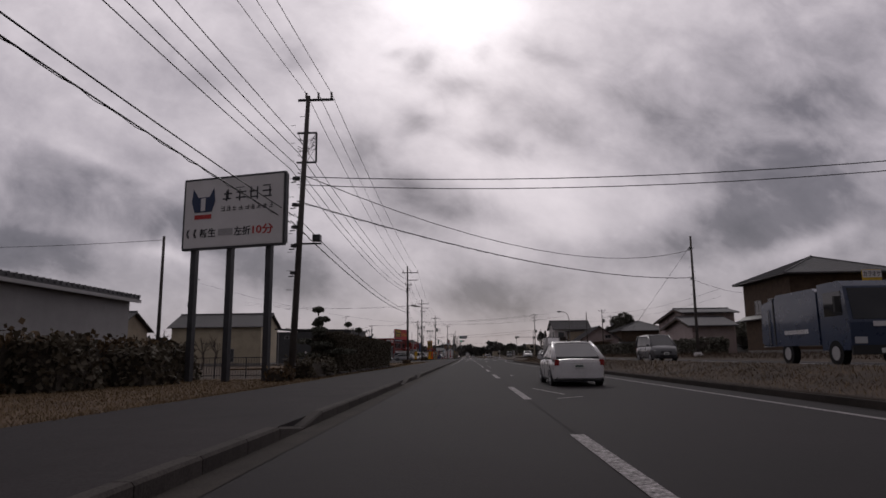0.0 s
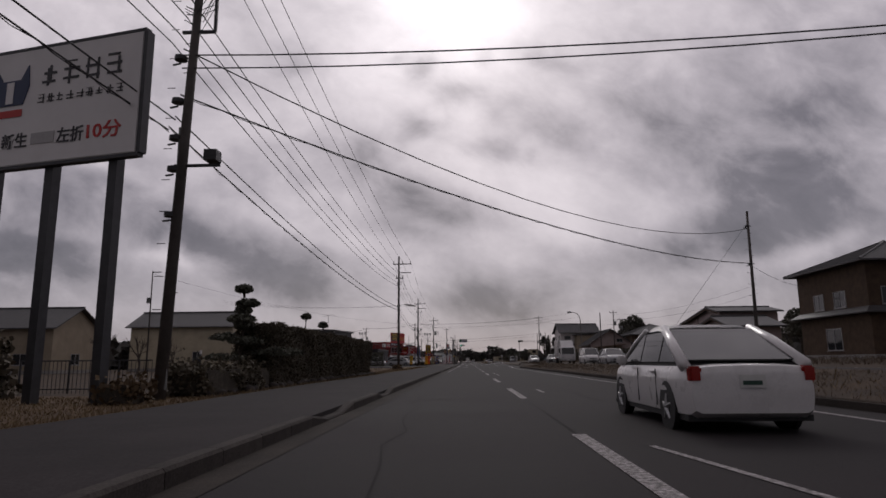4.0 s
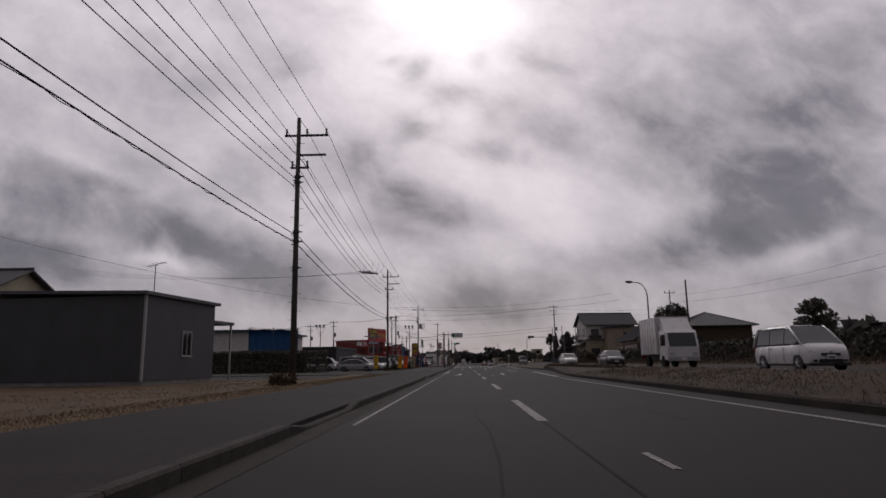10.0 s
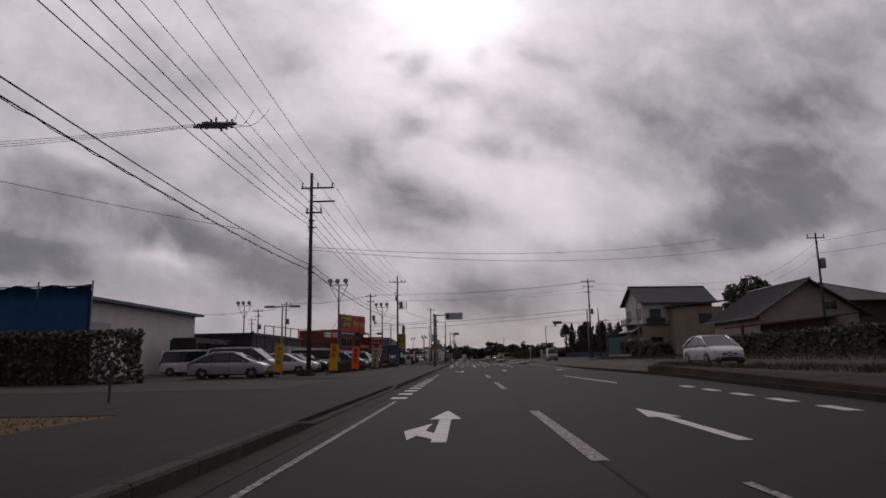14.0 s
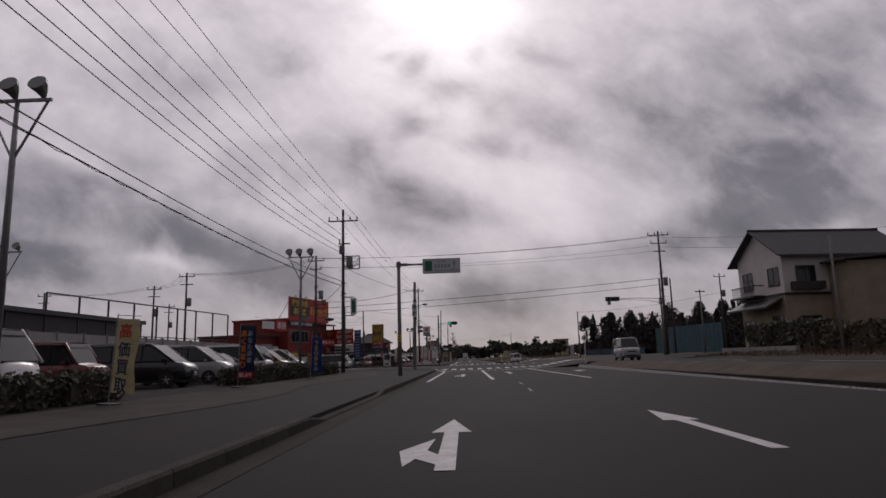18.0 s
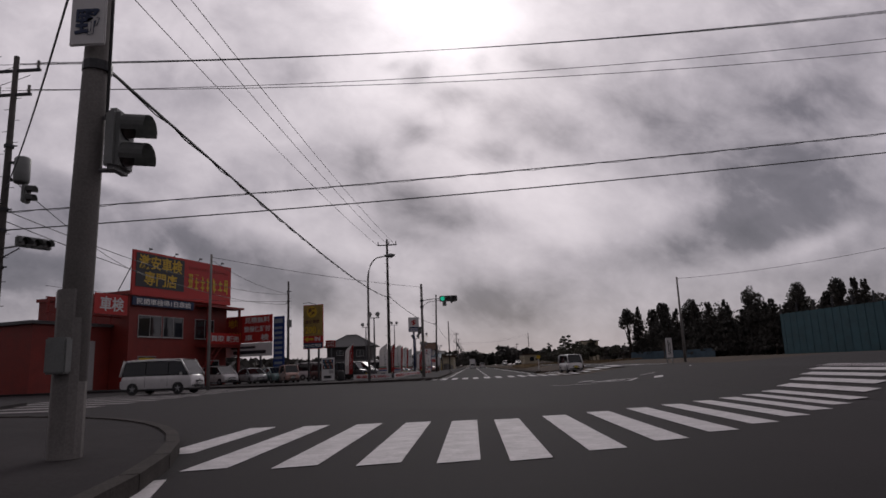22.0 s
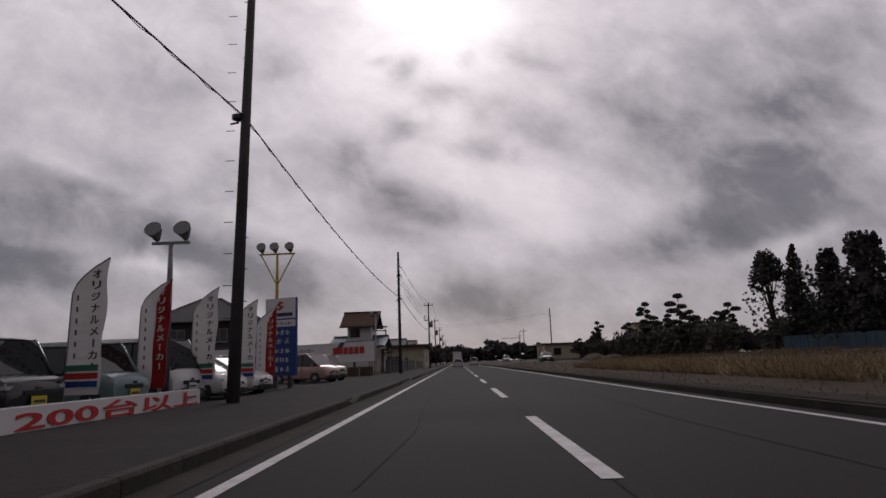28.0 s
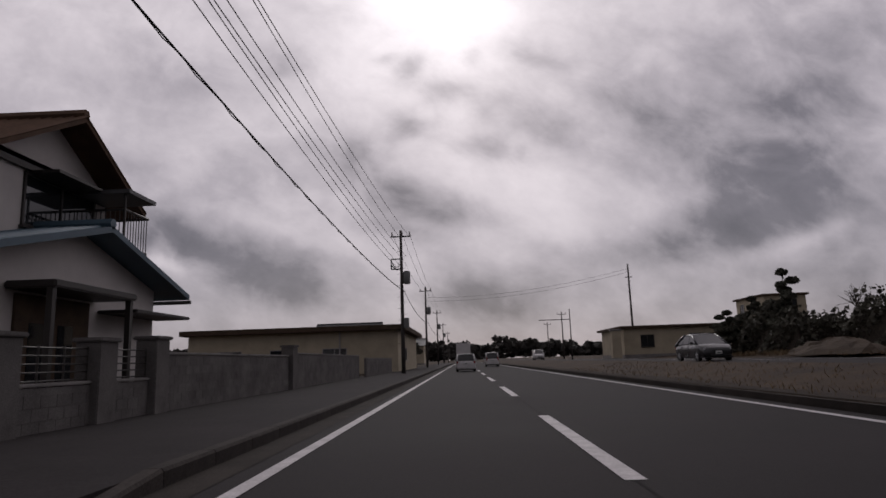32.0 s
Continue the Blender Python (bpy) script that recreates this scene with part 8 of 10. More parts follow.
scrawl(0.12, w_ - 0.12, 3.03, 3.19, 9, "ink", t_, -0.14, 61)
for k in range(5):
    scrawl(0.22, w_ - 0.3, 2.55 - 0.44 * k, 2.81 - 0.44 * k, 4 if k != 1 else 3, "sign_white", t_, -0.115, 62 + k)
    part("seam", boxes((0.0, w_, -0.104, -0.098, 2.46 - 0.44 * k, 2.475 - 0.44 * k)), M["sign_navy"], t_)


def long_panel_wall():
    """A long white advertising wall on a brown footing, facing the road."""
    t = thing("panel_wall", -33.1, 369.5, 0, math.degrees(math.atan2(-15.4, 25.7)), "long white advertising wall with red and blue shapes", "sign wall")
    w = 29.96
    for k in range(12):
        part("panel", boxes((k * w / 12 + 0.006, (k + 1) * w / 12 - 0.006, -0.05, 0.05, 1.35, 3.2)), M["sign_white"], t, "white wall panel")
    part("end_post", boxes((w, w + 0.12, -0.1, 0.1, 0.0, 3.3)), M["frame"], t)
    for k in range(13):
        part("post", boxes((0.1 + k * (w - 0.2) / 12 - 0.07, 0.1 + k * (w - 0.2) / 12 + 0.07, 0.05, 0.2, 0, 3.1)), M["dark_steel"], t)
    for k in range(20):
        part("footing_panel", boxes((0.01 + 1.5 * k, 1.49 + 1.5 * k, -0.5, -0.42, 0.0, 0.85)), M["brown_wall"], t, "low brown footing fence")
        part("footing_post", boxes((1.5 * k - 0.06, 1.5 * k + 0.06, -0.55, -0.38, 0.0, 0.95)), M["concrete"], t)
    bm = bmesh.new()
    prism(bm, [(24.1, 1.35), (24.7, 1.35), (26.4, 3.2), (25.8, 3.2)], -0.075, -0.05)
    part("stripe", bm, M["sign_navy"], t, "navy slanting stripe")
    bars([(24.9 + 0.66 * k, 24.9 + 0.66 * k + 0.54, 2.1, 2.75) for k in range(6)], "sign_red", t, -0.09)
    lettering("オリジナルメーカー", 4.6, 0.42, "ink", t, pose(20.1, -0.06, 2.57))


long_panel_wall()
simple_house("dealer_house", -39, -27, 376, 385, 0, 7.1, "hip", "dark_siding", "tile", "large dark-roofed house behind the advertising wall", 3.4, 0.9, (("s", -2.5, 5.0, 1.8, 1.2), ("s", 3.0, 4.6, 1.8, 1.6), ("e", 0, 3.2, 1.8, 1.2)), floors=2)
# ---- left side: the white house and what follows ----
def white_house():
    x0, x1, y0, y1 = -12.2, -9.5, 367.4, 372.0
    xl, ys, yn = x1 + 1.1, y0 - 1.6, y1 + 0.7
    t = thing("white_house", 0, 0, 0, 0, "two-storey white rendered house with a brown tiled roof", "house", "houses")
    b = bmesh.new()
    box(b, x0, x1, y0, y1, 0.0, 5.8)
    xm = (x0 + x1) / 2
    ym = (y0 + y1) / 2
    for s in (x0, x1):
        v = [b.verts.new(p) for p in ((s, y0, 5.65), (s, y1, 5.65), (s, ym, 6.92))]
        b.faces.new(v)
    part("wall", b, M["white_wall"], t, "white rendered walls")
    gable_roof(t, x0, x1, y0, y1, 5.65, 6.92, "x", 0.75, "tile_brown", 0.27)
    part("bargeboard", boxes((x1 + 0.02, x1 + 0.1, y0, y1, 5.5, 5.64)), M["frame_dark"], t)
    part("gutter", tubes(([(x0 - 0.8, y0 - 0.82, 5.25), (x1 + 0.8, y0 - 0.82, 5.25)], 0.06)), M["frame_dark"], t)
    # lower wing towards the road with its tiled skirt roof
    part("lower_wing", boxes((x0 - 1.2, xl, ys, yn, 0, 3.15)), M["white_wall"], t)
    gable_roof(t, x0 - 1.2, xl, ys, yn, 3.15, 4.1, "x", 0.7, "roof_blue", 0.3)
    gb = bmesh.new()
    gb.faces.new([gb.verts.new(p) for p in ((xl, ys, 3.15), (xl, yn, 3.15), (xl, (ys + yn) / 2, 4.1))])
    part("lower_gable", gb, M["white_wall"], t)
    part("eaves_gutter", tubes(([(x0 - 1.9, ys - 0.78, 2.9), (xl + 0.7, ys - 0.78, 2.9)], 0.06)), M["frame_dark"], t)
    part("eaves_gutter", tubes(([(x0 - 1.9, yn + 0.78, 2.9), (xl + 0.7, yn + 0.78, 2.9)], 0.06)), M["frame_dark"], t)
    part("downpipe", tubes(([(xl + 0.06, ys - 0.05, 2.95), (xl + 0.06, ys - 0.05, 0.1)], 0.04)), M["frame_dark"], t)
    part("side_hood", boxes((xl, xl + 0.95, y0 + 2.6, yn + 0.2, 2.35, 2.43), bevel=0.02), M["frame_dark"], t)
    # porch
    part("porch_roof", boxes((xl, xl + 1.0, y0 - 0.5, y0 + 2.5, 2.6, 2.75), bevel=0.03), M["frame_dark"], t)
    part("entrance_door", boxes((xl, xl + 0.06, y0 - 0.2, y0 + 2.2, 0.1, 2.55)), M["brown_wall"], t, "dark brown panelled entrance door")
    part("door_glass", boxes((xl + 0.05, xl + 0.08, y0 + 0.2, y0 + 0.7, 0.4, 2.0), (xl + 0.05, xl + 0.08, y0 + 1.1, y0 + 1.6, 0.4, 2.0)), M["glass"], t)
    for yy in (y0 - 0.4, y0 + 2.4):
        part("porch_post", boxes((xl + 0.8, xl + 0.92, yy - 0.06, yy + 0.06, 0, 2.6)), M["frame_dark"], t)
    fs = pose((x0 + x1) / 2, y0, 0)
    window(t, -0.5, 4.25, 1.0, 0.85, fs, "frame_dark")
    ls = pose((x0 + x1) / 2, ys, 0)
    window(t, -0.6, 1.75, 1.8, 1.0, ls, "frame_dark")
    window(t, 1.0, 1.8, 0.3, 0.5, ls, "frame_dark")
    fe = pose(x1, (y0 + y1) / 2, 0, 0, 0, 90)
    window(t, 0.4, 4.3, 2.6, 1.1, fe, "frame_dark")
    part("window_hood", boxes((x1, x1 + 0.7, ym - 0.8, ym + 1.0, 5.45, 5.52)), M["frame_dark"], t)
    # balcony
    part("balcony_floor", boxes((x1, x1 + 1.25, ym + 1.0, y1 - 0.1, 3.95, 4.08)), M["frame_dark"], t)
    part("balcony_top_rail", tubes(([(x1, ym + 1.0, 5.0), (x1 + 1.25, ym + 1.0, 5.0), (x1 + 1.25, y1 - 0.1, 5.0), (x1, y1 - 0.1, 5.0)], 0.035)), M["frame_dark"], t)
    for k in range(11):
        part("baluster", tubes(([(x1 + 0.05 + 0.12 * k, ym + 1.0, 4.08), (x1 + 0.05 + 0.12 * k, ym + 1.0, 5.0)], 0.012)), M["frame_dark"], t)
    for k in range(9):
        part("baluster", tubes(([(x1 + 1.25, ym + 1.05 + 0.135 * k, 4.08), (x1 + 1.25, ym + 1.05 + 0.135 * k, 5.0)], 0.012)), M["frame_dark"], t)
    part("balcony_canopy", boxes((x1, x1 + 1.4, ym + 0.9, y1, 5.4, 5.5)), M["roof_metal"], t)
    part("balcony_post", tubes(([(x1 + 1.25, ym + 1.0, 4.0), (x1 + 1.25, ym + 1.0, 5.4)], 0.03)), M["frame_dark"], t)
    part("plinth", boxes((x0 - 1.25, xl + 0.05, ys - 0.05, yn + 0.02, -0.1, 0.3)), M["concrete"], t)


white_house()


def garden_wall(ya, yb, x, h, label, fence=True):
    """A block wall along the pavement: block courses, piers and steel grilles."""
    t = thing("garden_wall", x, ya, 0.1, 0, label, "wall", "garden walls")
    ln = yb - ya
    part("core", boxes((-0.07, 0.07, 0, ln, 0, h - 0.01)), M["block"], t)
    nrow = int(h / 0.2)
    for r_ in range(nrow):
        n = int(ln / 0.4)
        for k in range(n):
            o = 0.2 if r_ % 2 else 0.0
            a, b = k * 0.4 + o, min(ln, k * 0.4 + 0.39 + o)
            if b - a > 0.1:
                part("block", boxes((0.06, 0.082, a, b, r_ * 0.2 + 0.006, r_ * 0.2 + 0.194)), M["block"], t)
    part("coping", boxes((-0.1, 0.1, -0.02, ln + 0.02, h, h + 0.06), bevel=0.015), M["concrete"], t)
    return t


def pier(y, x, h, w=0.5, d=0.45):
    t = thing("gate_pier", x, y, 0.1, 0, "grey rendered gate pier", "pier", "gate piers")
    part("shaft", boxes((-d / 2, d / 2, -w / 2, w / 2, 0, h), bevel=0.015), M["block"], t)
    part("cap", boxes((-d / 2 - 0.05, d / 2 + 0.05, -w / 2 - 0.05, w / 2 + 0.05, h, h + 0.08), bevel=0.02), M["block"], t)


def grille(ya, yb, x, z0, h):
    t = thing("fence_grille", x, ya, z0, 0, "dark steel fence grille between the piers", "fence", "fence grilles")
    ln = yb - ya
    for k in range(5):
        part("bar", tubes(([(0, 0, 0.06 + k * (h - 0.1) / 4), (0, ln, 0.06 + k * (h - 0.1) / 4)], 0.016)), M["frame_dark"], t)
    n = max(2, int(ln / 0.6))
    for k in range(n + 1):
        part("upright", tubes(([(0, ln * k / n, 0), (0, ln * k / n, h)], 0.018)), M["frame_dark"], t)


def sliding_gate(ya, yb, x):
    t = thing("sliding_gate", x, ya, 0.1, 0, "low silver concertina driveway gate", "gate")
    ln = yb - ya
    for k in range(int(ln / 0.16)):
        part("slat", boxes((-0.02, 0.02, k * 0.16, k * 0.16 + 0.05, 0.12, 1.15)), M["frame"], t)
    for zz in (0.15, 0.62, 1.12):
        part("rail", boxes((-0.025, 0.025, 0, ln, zz - 0.025, zz + 0.025)), M["frame"], t)


WX = -6.55
pier(361.4, WX, 1.5)
sliding_gate(357.5, 361.0, WX - 0.2)
pier(357.2, WX, 1.3)
garden_wall(361.7, 368.7, WX, 0.72, "low grey block wall before the white house")
for ya, yb in ((361.8, 364.0), (364.6, 366.6), (367.2, 368.7)):
    grille(ya, yb, WX, 0.85, 0.62)
for yy, hh in ((364.3, 1.45), (366.9, 1.45), (369.0, 1.55)):
    pier(yy, WX, hh, 0.6)
garden_wall(369.3, 379.5, WX, 1.25, "grey block wall along the pavement")
pier(379.9, WX, 1.6, 0.7)
garden_wall(380.4, 396.0, WX, 1.35, "long grey block wall along the pavement")
garden_wall(397.0, 412.0, WX + 0.3, 1.2, "far grey block wall along the pavement")
part("meter_box", boxes((-0.25, 0.25, -0.15, 0.15, 0.0, 1.5), bevel=0.02), M["frame"])
mb = tagged(bpy.data.objects["meter_box"], "pale grey service cabinet by the drive", "cabinet")
mb.matrix_basis = pose(-8.3, 357.6, 0.1)


def service_pole():
    t = thing("service_pole", -7.4, 354.9, 0.05, 0, "pale steel pole with two round floodlights and a meter", "pole")
    part("pole", tubes(([(0, 0, -0.1), (0, 0, 5.6)], 0.07), n=8), M["steel"], t, smooth=True)
    part("crossbar", boxes((-0.45, 0.45, -0.03, 0.03, 5.45, 5.52)), M["dark_steel"], t)
    for xs in (-0.38, 0.38):
        b = bmesh.new()
        tube(b, [(xs, 0.05, 5.6), (xs, -0.08, 5.72), (xs, -0.2, 5.8)], [0.06, 0.15, 0.2], 10)
        part("floodlight", b, M["signal_grey"], t, "round grey floodlight")
    part("meter", boxes((-0.2, 0.2, -0.25, -0.07, 1.5, 2.1), bevel=0.02), M["frame"], t)
    part("yellow_guard", tubes(([(0.35, -0.5, -0.05), (0.2, -0.1, 2.3)], 0.05), n=6), M["yellow_paint"], t, "yellow guard sleeve")


service_pole()


def factory():
    t = thing("factory", -26, 416, 0, 0, "long low cream factory with a dark flat roof edge", "factory")
    part("wall", boxes((0, 20, 0, 24, 0, 4.0)), M["cream_wall"], t)
    part("roof", boxes((-0.6, 20.8, -0.8, 24.6, 4.0, 4.5), bevel=0.04), M["brown_wall"], t)
    part("downpipe", tubes(([(14.5, -0.1, 0), (14.5, -0.1, 4.0)], 0.07)), M["frame"], t)
    for k in (-6, -1, 4):
        window(t, k, 1.2, 2.2, 1.2, pose(10, 0, 0))
    window(t, 0, 1.2, 2.2, 1.2, pose(20, 8, 0, 0, 0, 90))


factory()
parked("hatch", "silver", -10.5, 389.5, 60, 0.0, "parked behind the wall", "parked cars")
hedge(-9.2, -8.2, 446, 470, 0.0, 2.2, "dark_leaf", 30, 0.14, "dark roadside hedge far along the road", 51)
for i, (x, y, h) in enumerate(((-14, 455, 5), (-12, 470, 6), (-16, 490, 6), (-11, 505, 5), (-18, 520, 7))):
    tree(x, y, 0, h, h * 0.32, "broad", 60 + i, "dark roadside tree far along the road", 900, 0.22)
for i, (x0, y0, w, d, h, wall) in enumerate(((-22, 452, 9, 8, 5.2, "cream_wall"), (-20, 478, 8, 8, 5.6, "tan_wall"), (-24, 505, 10, 9, 5.4, "white_wall"), (-20, 540, 9, 9, 5.5, "cream_wall"))):
    simple_house("far_house", x0, x0 + w, y0, y0 + d, 0, h, "gable", wall, "tile", "far roadside house with a tiled roof", 1.8, 0.7, (("s", 0, 1.0, 1.8, 1.4), ("e", 0, 3.4, 1.6, 1.0)), ribs=0)
# ---- right side ----
utility_pole(22.4, 62.0, 11.8, 0.7, r=0.15, arms=(), gear=(("collar", 10.6, 7.6),), label="slim dark pole on the far verge", lean=0.1)
utility_pole(23.9, 127.0, 8.6, 0.75, r=0.13, steps=False, label="plain dark pole on the far verge")
utility_pole(24.2, 227.6, 14.9, 0.75, r=0.17, arms=((14.4, -1.3, 1.3, -1.2, -0.4, 0.5, 1.2), (13.4, -1.0, 1.0, -0.9, 0.9), (12.4, -0.7, 0.7)), gear=(("transformer", 8.2, 0.45), ("collar", 9.8, 7.7, 6.9), ("cabinet", 6.0, -0.3)), label="tall utility pole with transformer across the junction")
utility_pole(26.9, 233.0, 9.6, 0.8, r=0.14, steps=False, label="bare pole across the junction")
utility_pole(24.9, 217.6, 6.6, 0.8, r=0.09, steps=False, mt="pole_light", arms=((6.4, -0.5, 0.5),), label="pale lamp post on the far verge")
utility_pole(23.0, 190.0, 7.2, 0.75, r=0.1, steps=False, mt="pole_light", label="pale bare post on the far verge")
utility_pole(20.6, 265.9, 8.2, 0.55, r=0.13, steps=False, mt="pole_light", gear=(("sleeve", 0.3, 4.0),), label="pale slim pole at the far corner")
utility_pole(20.4, 432.4, 11.2, 0.55, r=0.15, arms=((9.6, -0.4, 0.4),), label="dark utility pole beyond the oncoming road")
utility_pole(14.7, 442.3, 6.8, 0.5, r=0.1, steps=False, arms=((5.4, -4.2, 0.0),), label="slim pole with a long bare arm")
for i, (x, y, h) in enumerate(((36, 170, 12), (48, 214, 13), (40, 250, 12), (19.5, 480, 9), (22, 520, 9))):
    utility_pole(x, y, h, gz(x), r=0.14, arms=((h - 0.5, -0.9, 0.9, -0.8, 0, 0.8),), gear=(("transformer", h - 3.6, 0.4),) if i < 3 else (), label="utility pole behind the far verge")
# lines over the road from the billboard pole
for z0, z1, sag in ((9.9, 11.1, 2.2), (8.5, 8.35, 1.1)):
    cable((-7.9, 28.5, z0), (22.4, 62.0, z1), sag, 0.022, "black cable sagging over the road", wavy=0.05 if z1 < 9 else 0.0)
cable((-7.9, 28.5, 9.7), (26, 24, 9.2), 0.7, 0.022, "black cable over the road")
cable((-7.9, 28.5, 9.3), (26, 22, 8.4), 0.8, 0.02, "black cable over the road")
cable((22.4, 62, 8.2), (36, 80, 8.4), 0.4, 0.016, "thin black house supply wire")
cable((22.4, 62, 11.5), (15.0, 64.5, 1.0), 0.0, 0.012, "stay wire of the pole")
for dz in (0, -1.2):
    cable((24.2, 227.6, 14.9 + dz), (48, 214, 13.2 + dz), 0.6, 0.014, "power line beyond the junction")
    cable((48, 214, 13.2 + dz), (36, 170, 12.0 + dz), 0.8, 0.014, "power line behind the houses")
    cable((36, 170, 12.0 + dz), (40, 100, 11.0 + dz), 1.2, 0.014, "power line behind the houses")
cable((-10.4, 149.5, 9.0), (26, 170, 12.5), 0.9, 0.014, "thin wire over the road")
cable((-10.4, 149.5, 8.8), (27, 168, 11.2), 1.0, 0.014, "thin wire over the road")
cable((20.4, 432.4, 11.2), (-4.7, 442, 9.5), 0.9, 0.014, "thin wire over the road")
cable((20.4, 432.4, 10.8), (-4.7, 442, 9.0), 0.9, 0.014, "thin wire over the road")
cable((20.6, 265.9, 8.6), (40, 250, 10), 0.6, 0.016, "wire to the corner pole")
# three-phase switch hung under the lines before the yard
sw = thing("line_switch", -10.7, 133.0, 0, 0, "row of insulators and switches hung in the power lines", "insulators")
for k in range(3):
    part("insulator_string", tubes(([(-1.2 + 0.5 * k, -0.7 * k, 11.75 - 0.2 * k), (0.3 + 0.5 * k, -0.7 * k, 11.68 - 0.2 * k)], 0.075), ([(-0.6 + 0.5 * k, -0.7 * k, 11.6 - 0.2 * k), (-0.6 + 0.5 * k, -0.7 * k, 12.0 - 0.2 * k)], 0.05), ([(0.1 + 0.5 * k, -0.7 * k, 11.5 - 0.2 * k), (0.1 + 0.5 * k, -0.7 * k, 11.9 - 0.2 * k)], 0.05)), M["porcelain"], sw)
    cable((-11.8 + 0.5 * k, 133.0 - 0.7 * k, 11.75 - 0.2 * k), (-48, 136, 12.6 + 0.3 * k), 0.8, 0.011, "thin branch line over the field")
    cable((-10.6 + 0.5 * k, 133.0 - 0.7 * k, 11.8 - 0.2 * k), (-10.4 + 0.75 * k, 134.5, 13.1), 0.5, 0.012, "jumper to the line above", 8)

# hedges and houses beyond the far verge
hedge(25.0, 27.0, 66, 108, 0.8, 1.7, "dark_leaf", 34, 0.13, "long dark clipped hedge before the houses", 31, 0.15)
hedge(25.5, 27.3, 110, 176, 0.85, 1.8, "dark_leaf", 34, 0.13, "long dark clipped hedge before the houses", 32, 0.15)
hedge(24.6, 26.6, 196, 207, 0.85, 2.2, "dark_leaf", 45, 0.12, "dark hedge below the two-storey house", 33, 0.15)
hedge(24.2, 26.0, 186, 195, 0.85, 1.6, "hedge_leaf", 45, 0.12, "ragged hedge by the drive", 34, 0.2)
wl = tagged(part("retaining_wall", boxes((23.2, 23.5, 196, 209, 0.5, 1.25), bevel=0.02), M["concrete"]), "low concrete retaining wall below the hedge", "wall", "", "structure")
simple_house("house", 34.2, 45.0, 67, 78.4, 0.9, 8.2, "hip", "brown_wall", "tile", "dark two-storey house with a hipped tile roof", 2.6, 0.9, (("s", -3.4, 4.6, 1.7, 1.4), ("s", 0.5, 4.6, 1.7, 1.4), ("s", 3.6, 0.8, 2.2, 1.9), ("w", 1.5, 4.6, 1.8, 1.4), ("w", -2.0, 4.6, 1.6, 1.4), ("w", 0, 0.8, 2.4, 1.9)), floors=2)
simple_house("house", 48, 58, 66, 78, 0.9, 6.0, "gable", "cream_wall", "tile", "cream house with a tiled gable roof", 2.2, 0.8, (("s", -2, 1, 1.8, 1.4), ("w", 0, 3.6, 1.6, 1.3)), "y")
ks = thing("karaoke_sign", 40.8, 64.0, 0.9, 0, "white and yellow karaoke sign on a dark post", "sign")
part("post", boxes((-0.12, 0.12, 0.0, 0.24, -0.3, 8.2)), M["dark_steel"], ks)
part("panel", boxes((-0.95, 0.95, -0.14, 0.0, 5.9, 8.2), bevel=0.03), M["sign_yellow"], ks, "yellow sign box")
part("title_panel", boxes((-0.93, 0.93, -0.16, -0.14, 7.4, 8.15)), M["sign_white"], ks, "white title panel")
lettering("カラオケ", 1.7, 0.55, "ink", ks, pose(0, -0.17, 7.77))
bars([(-0.7, -0.1, 6.1, 7.1), (0.1, 0.7, 6.1, 7.1)], "sign_green", ks, -0.15)


def gable_front(x, y, depth, wall, rise, label):
    """A house whose uneven gable faces the road: wall and rise are (along, height) outlines, the ridge running away from the road."""
    t = thing("house", x, y, 0.9, 90, label, "house", "houses")
    part("wall", prism(bmesh.new(), wall, -depth, 0.0), M["pink_wall"], t)
    for (a, za), (b, zb) in zip(rise, rise[1:]):
        r = part("roof", prism(bmesh.new(), [(a, za), (b, zb), (b, zb + 0.17), (a, za + 0.17)], -depth - 0.5, 0.65), M["tile"], t)
        part("bargeboard", prism(bmesh.new(), [(a, za - 0.2), (b, zb - 0.2), (b, zb - 0.01), (a, za - 0.01)], 0.58, 0.64), M["brown_wall"], r)
    part("ridge", tubes(([(0, -depth - 0.5, rise[1][1] + 0.2), (0, 0.67, rise[1][1] + 0.2)], 0.12), n=6), M["tile"], t)
    return t


ga = gable_front(31.6, 95.6, 7.0, [(-3.2, -0.3), (9.6, -0.3), (9.6, 5.0), (0, 6.45), (-3.2, 5.85)], [(-3.9, 5.75), (0, 6.5), (10.4, 4.95)], "pale gabled house with a long low tile roof")
window(ga, 5.6, 2.6, 1.5, 1.2, pose(0, 0, 0, 0, 0, 180))
part("downpipe", tubes(([(4.4, 0.08, 5.5), (4.4, 0.08, 0)], 0.05)), M["frame_dark"], ga)
gable_front(30.4, 90.7, 5.5, [(-4.4, -0.3), (7.3, -0.3), (7.3, 3.7), (0, 4.95), (-4.4, 3.75)], [(-5.0, 3.62), (0, 5.0), (8.0, 3.62)], "low annexe with a reddish wall and tile roof")
simple_house("house", 47, 61, 196, 210, 0.9, 7.0, "hip", "brown_wall", "tile", "large dark house with a broad hipped roof", 3.4, 1.1, (("s", -3, 1, 2.2, 1.8), ("s", 2, 1, 2.2, 1.8), ("w", 0, 1, 2.4, 1.8)), floors=2)
simple_house("barn", 30.5, 40.5, 172, 184, 0.9, 4.2, "gable", "pink_wall", "tile", "old barn with a tiled gable roof", 3.2, 0.9, (("s", 2.2, 4.4, 1.4, 0.8),), "y")
lt = thing("open_shed", 28.8, 171, 0.9, 0, "open-fronted lean-to shed beside the barn", "shed")
part("roof", prism(bmesh.new(), [(-2.0, 2.6), (9.5, 3.7), (9.5, 3.85), (-2.0, 2.75)], -2.6, 1.0), M["tile_brown"], lt)
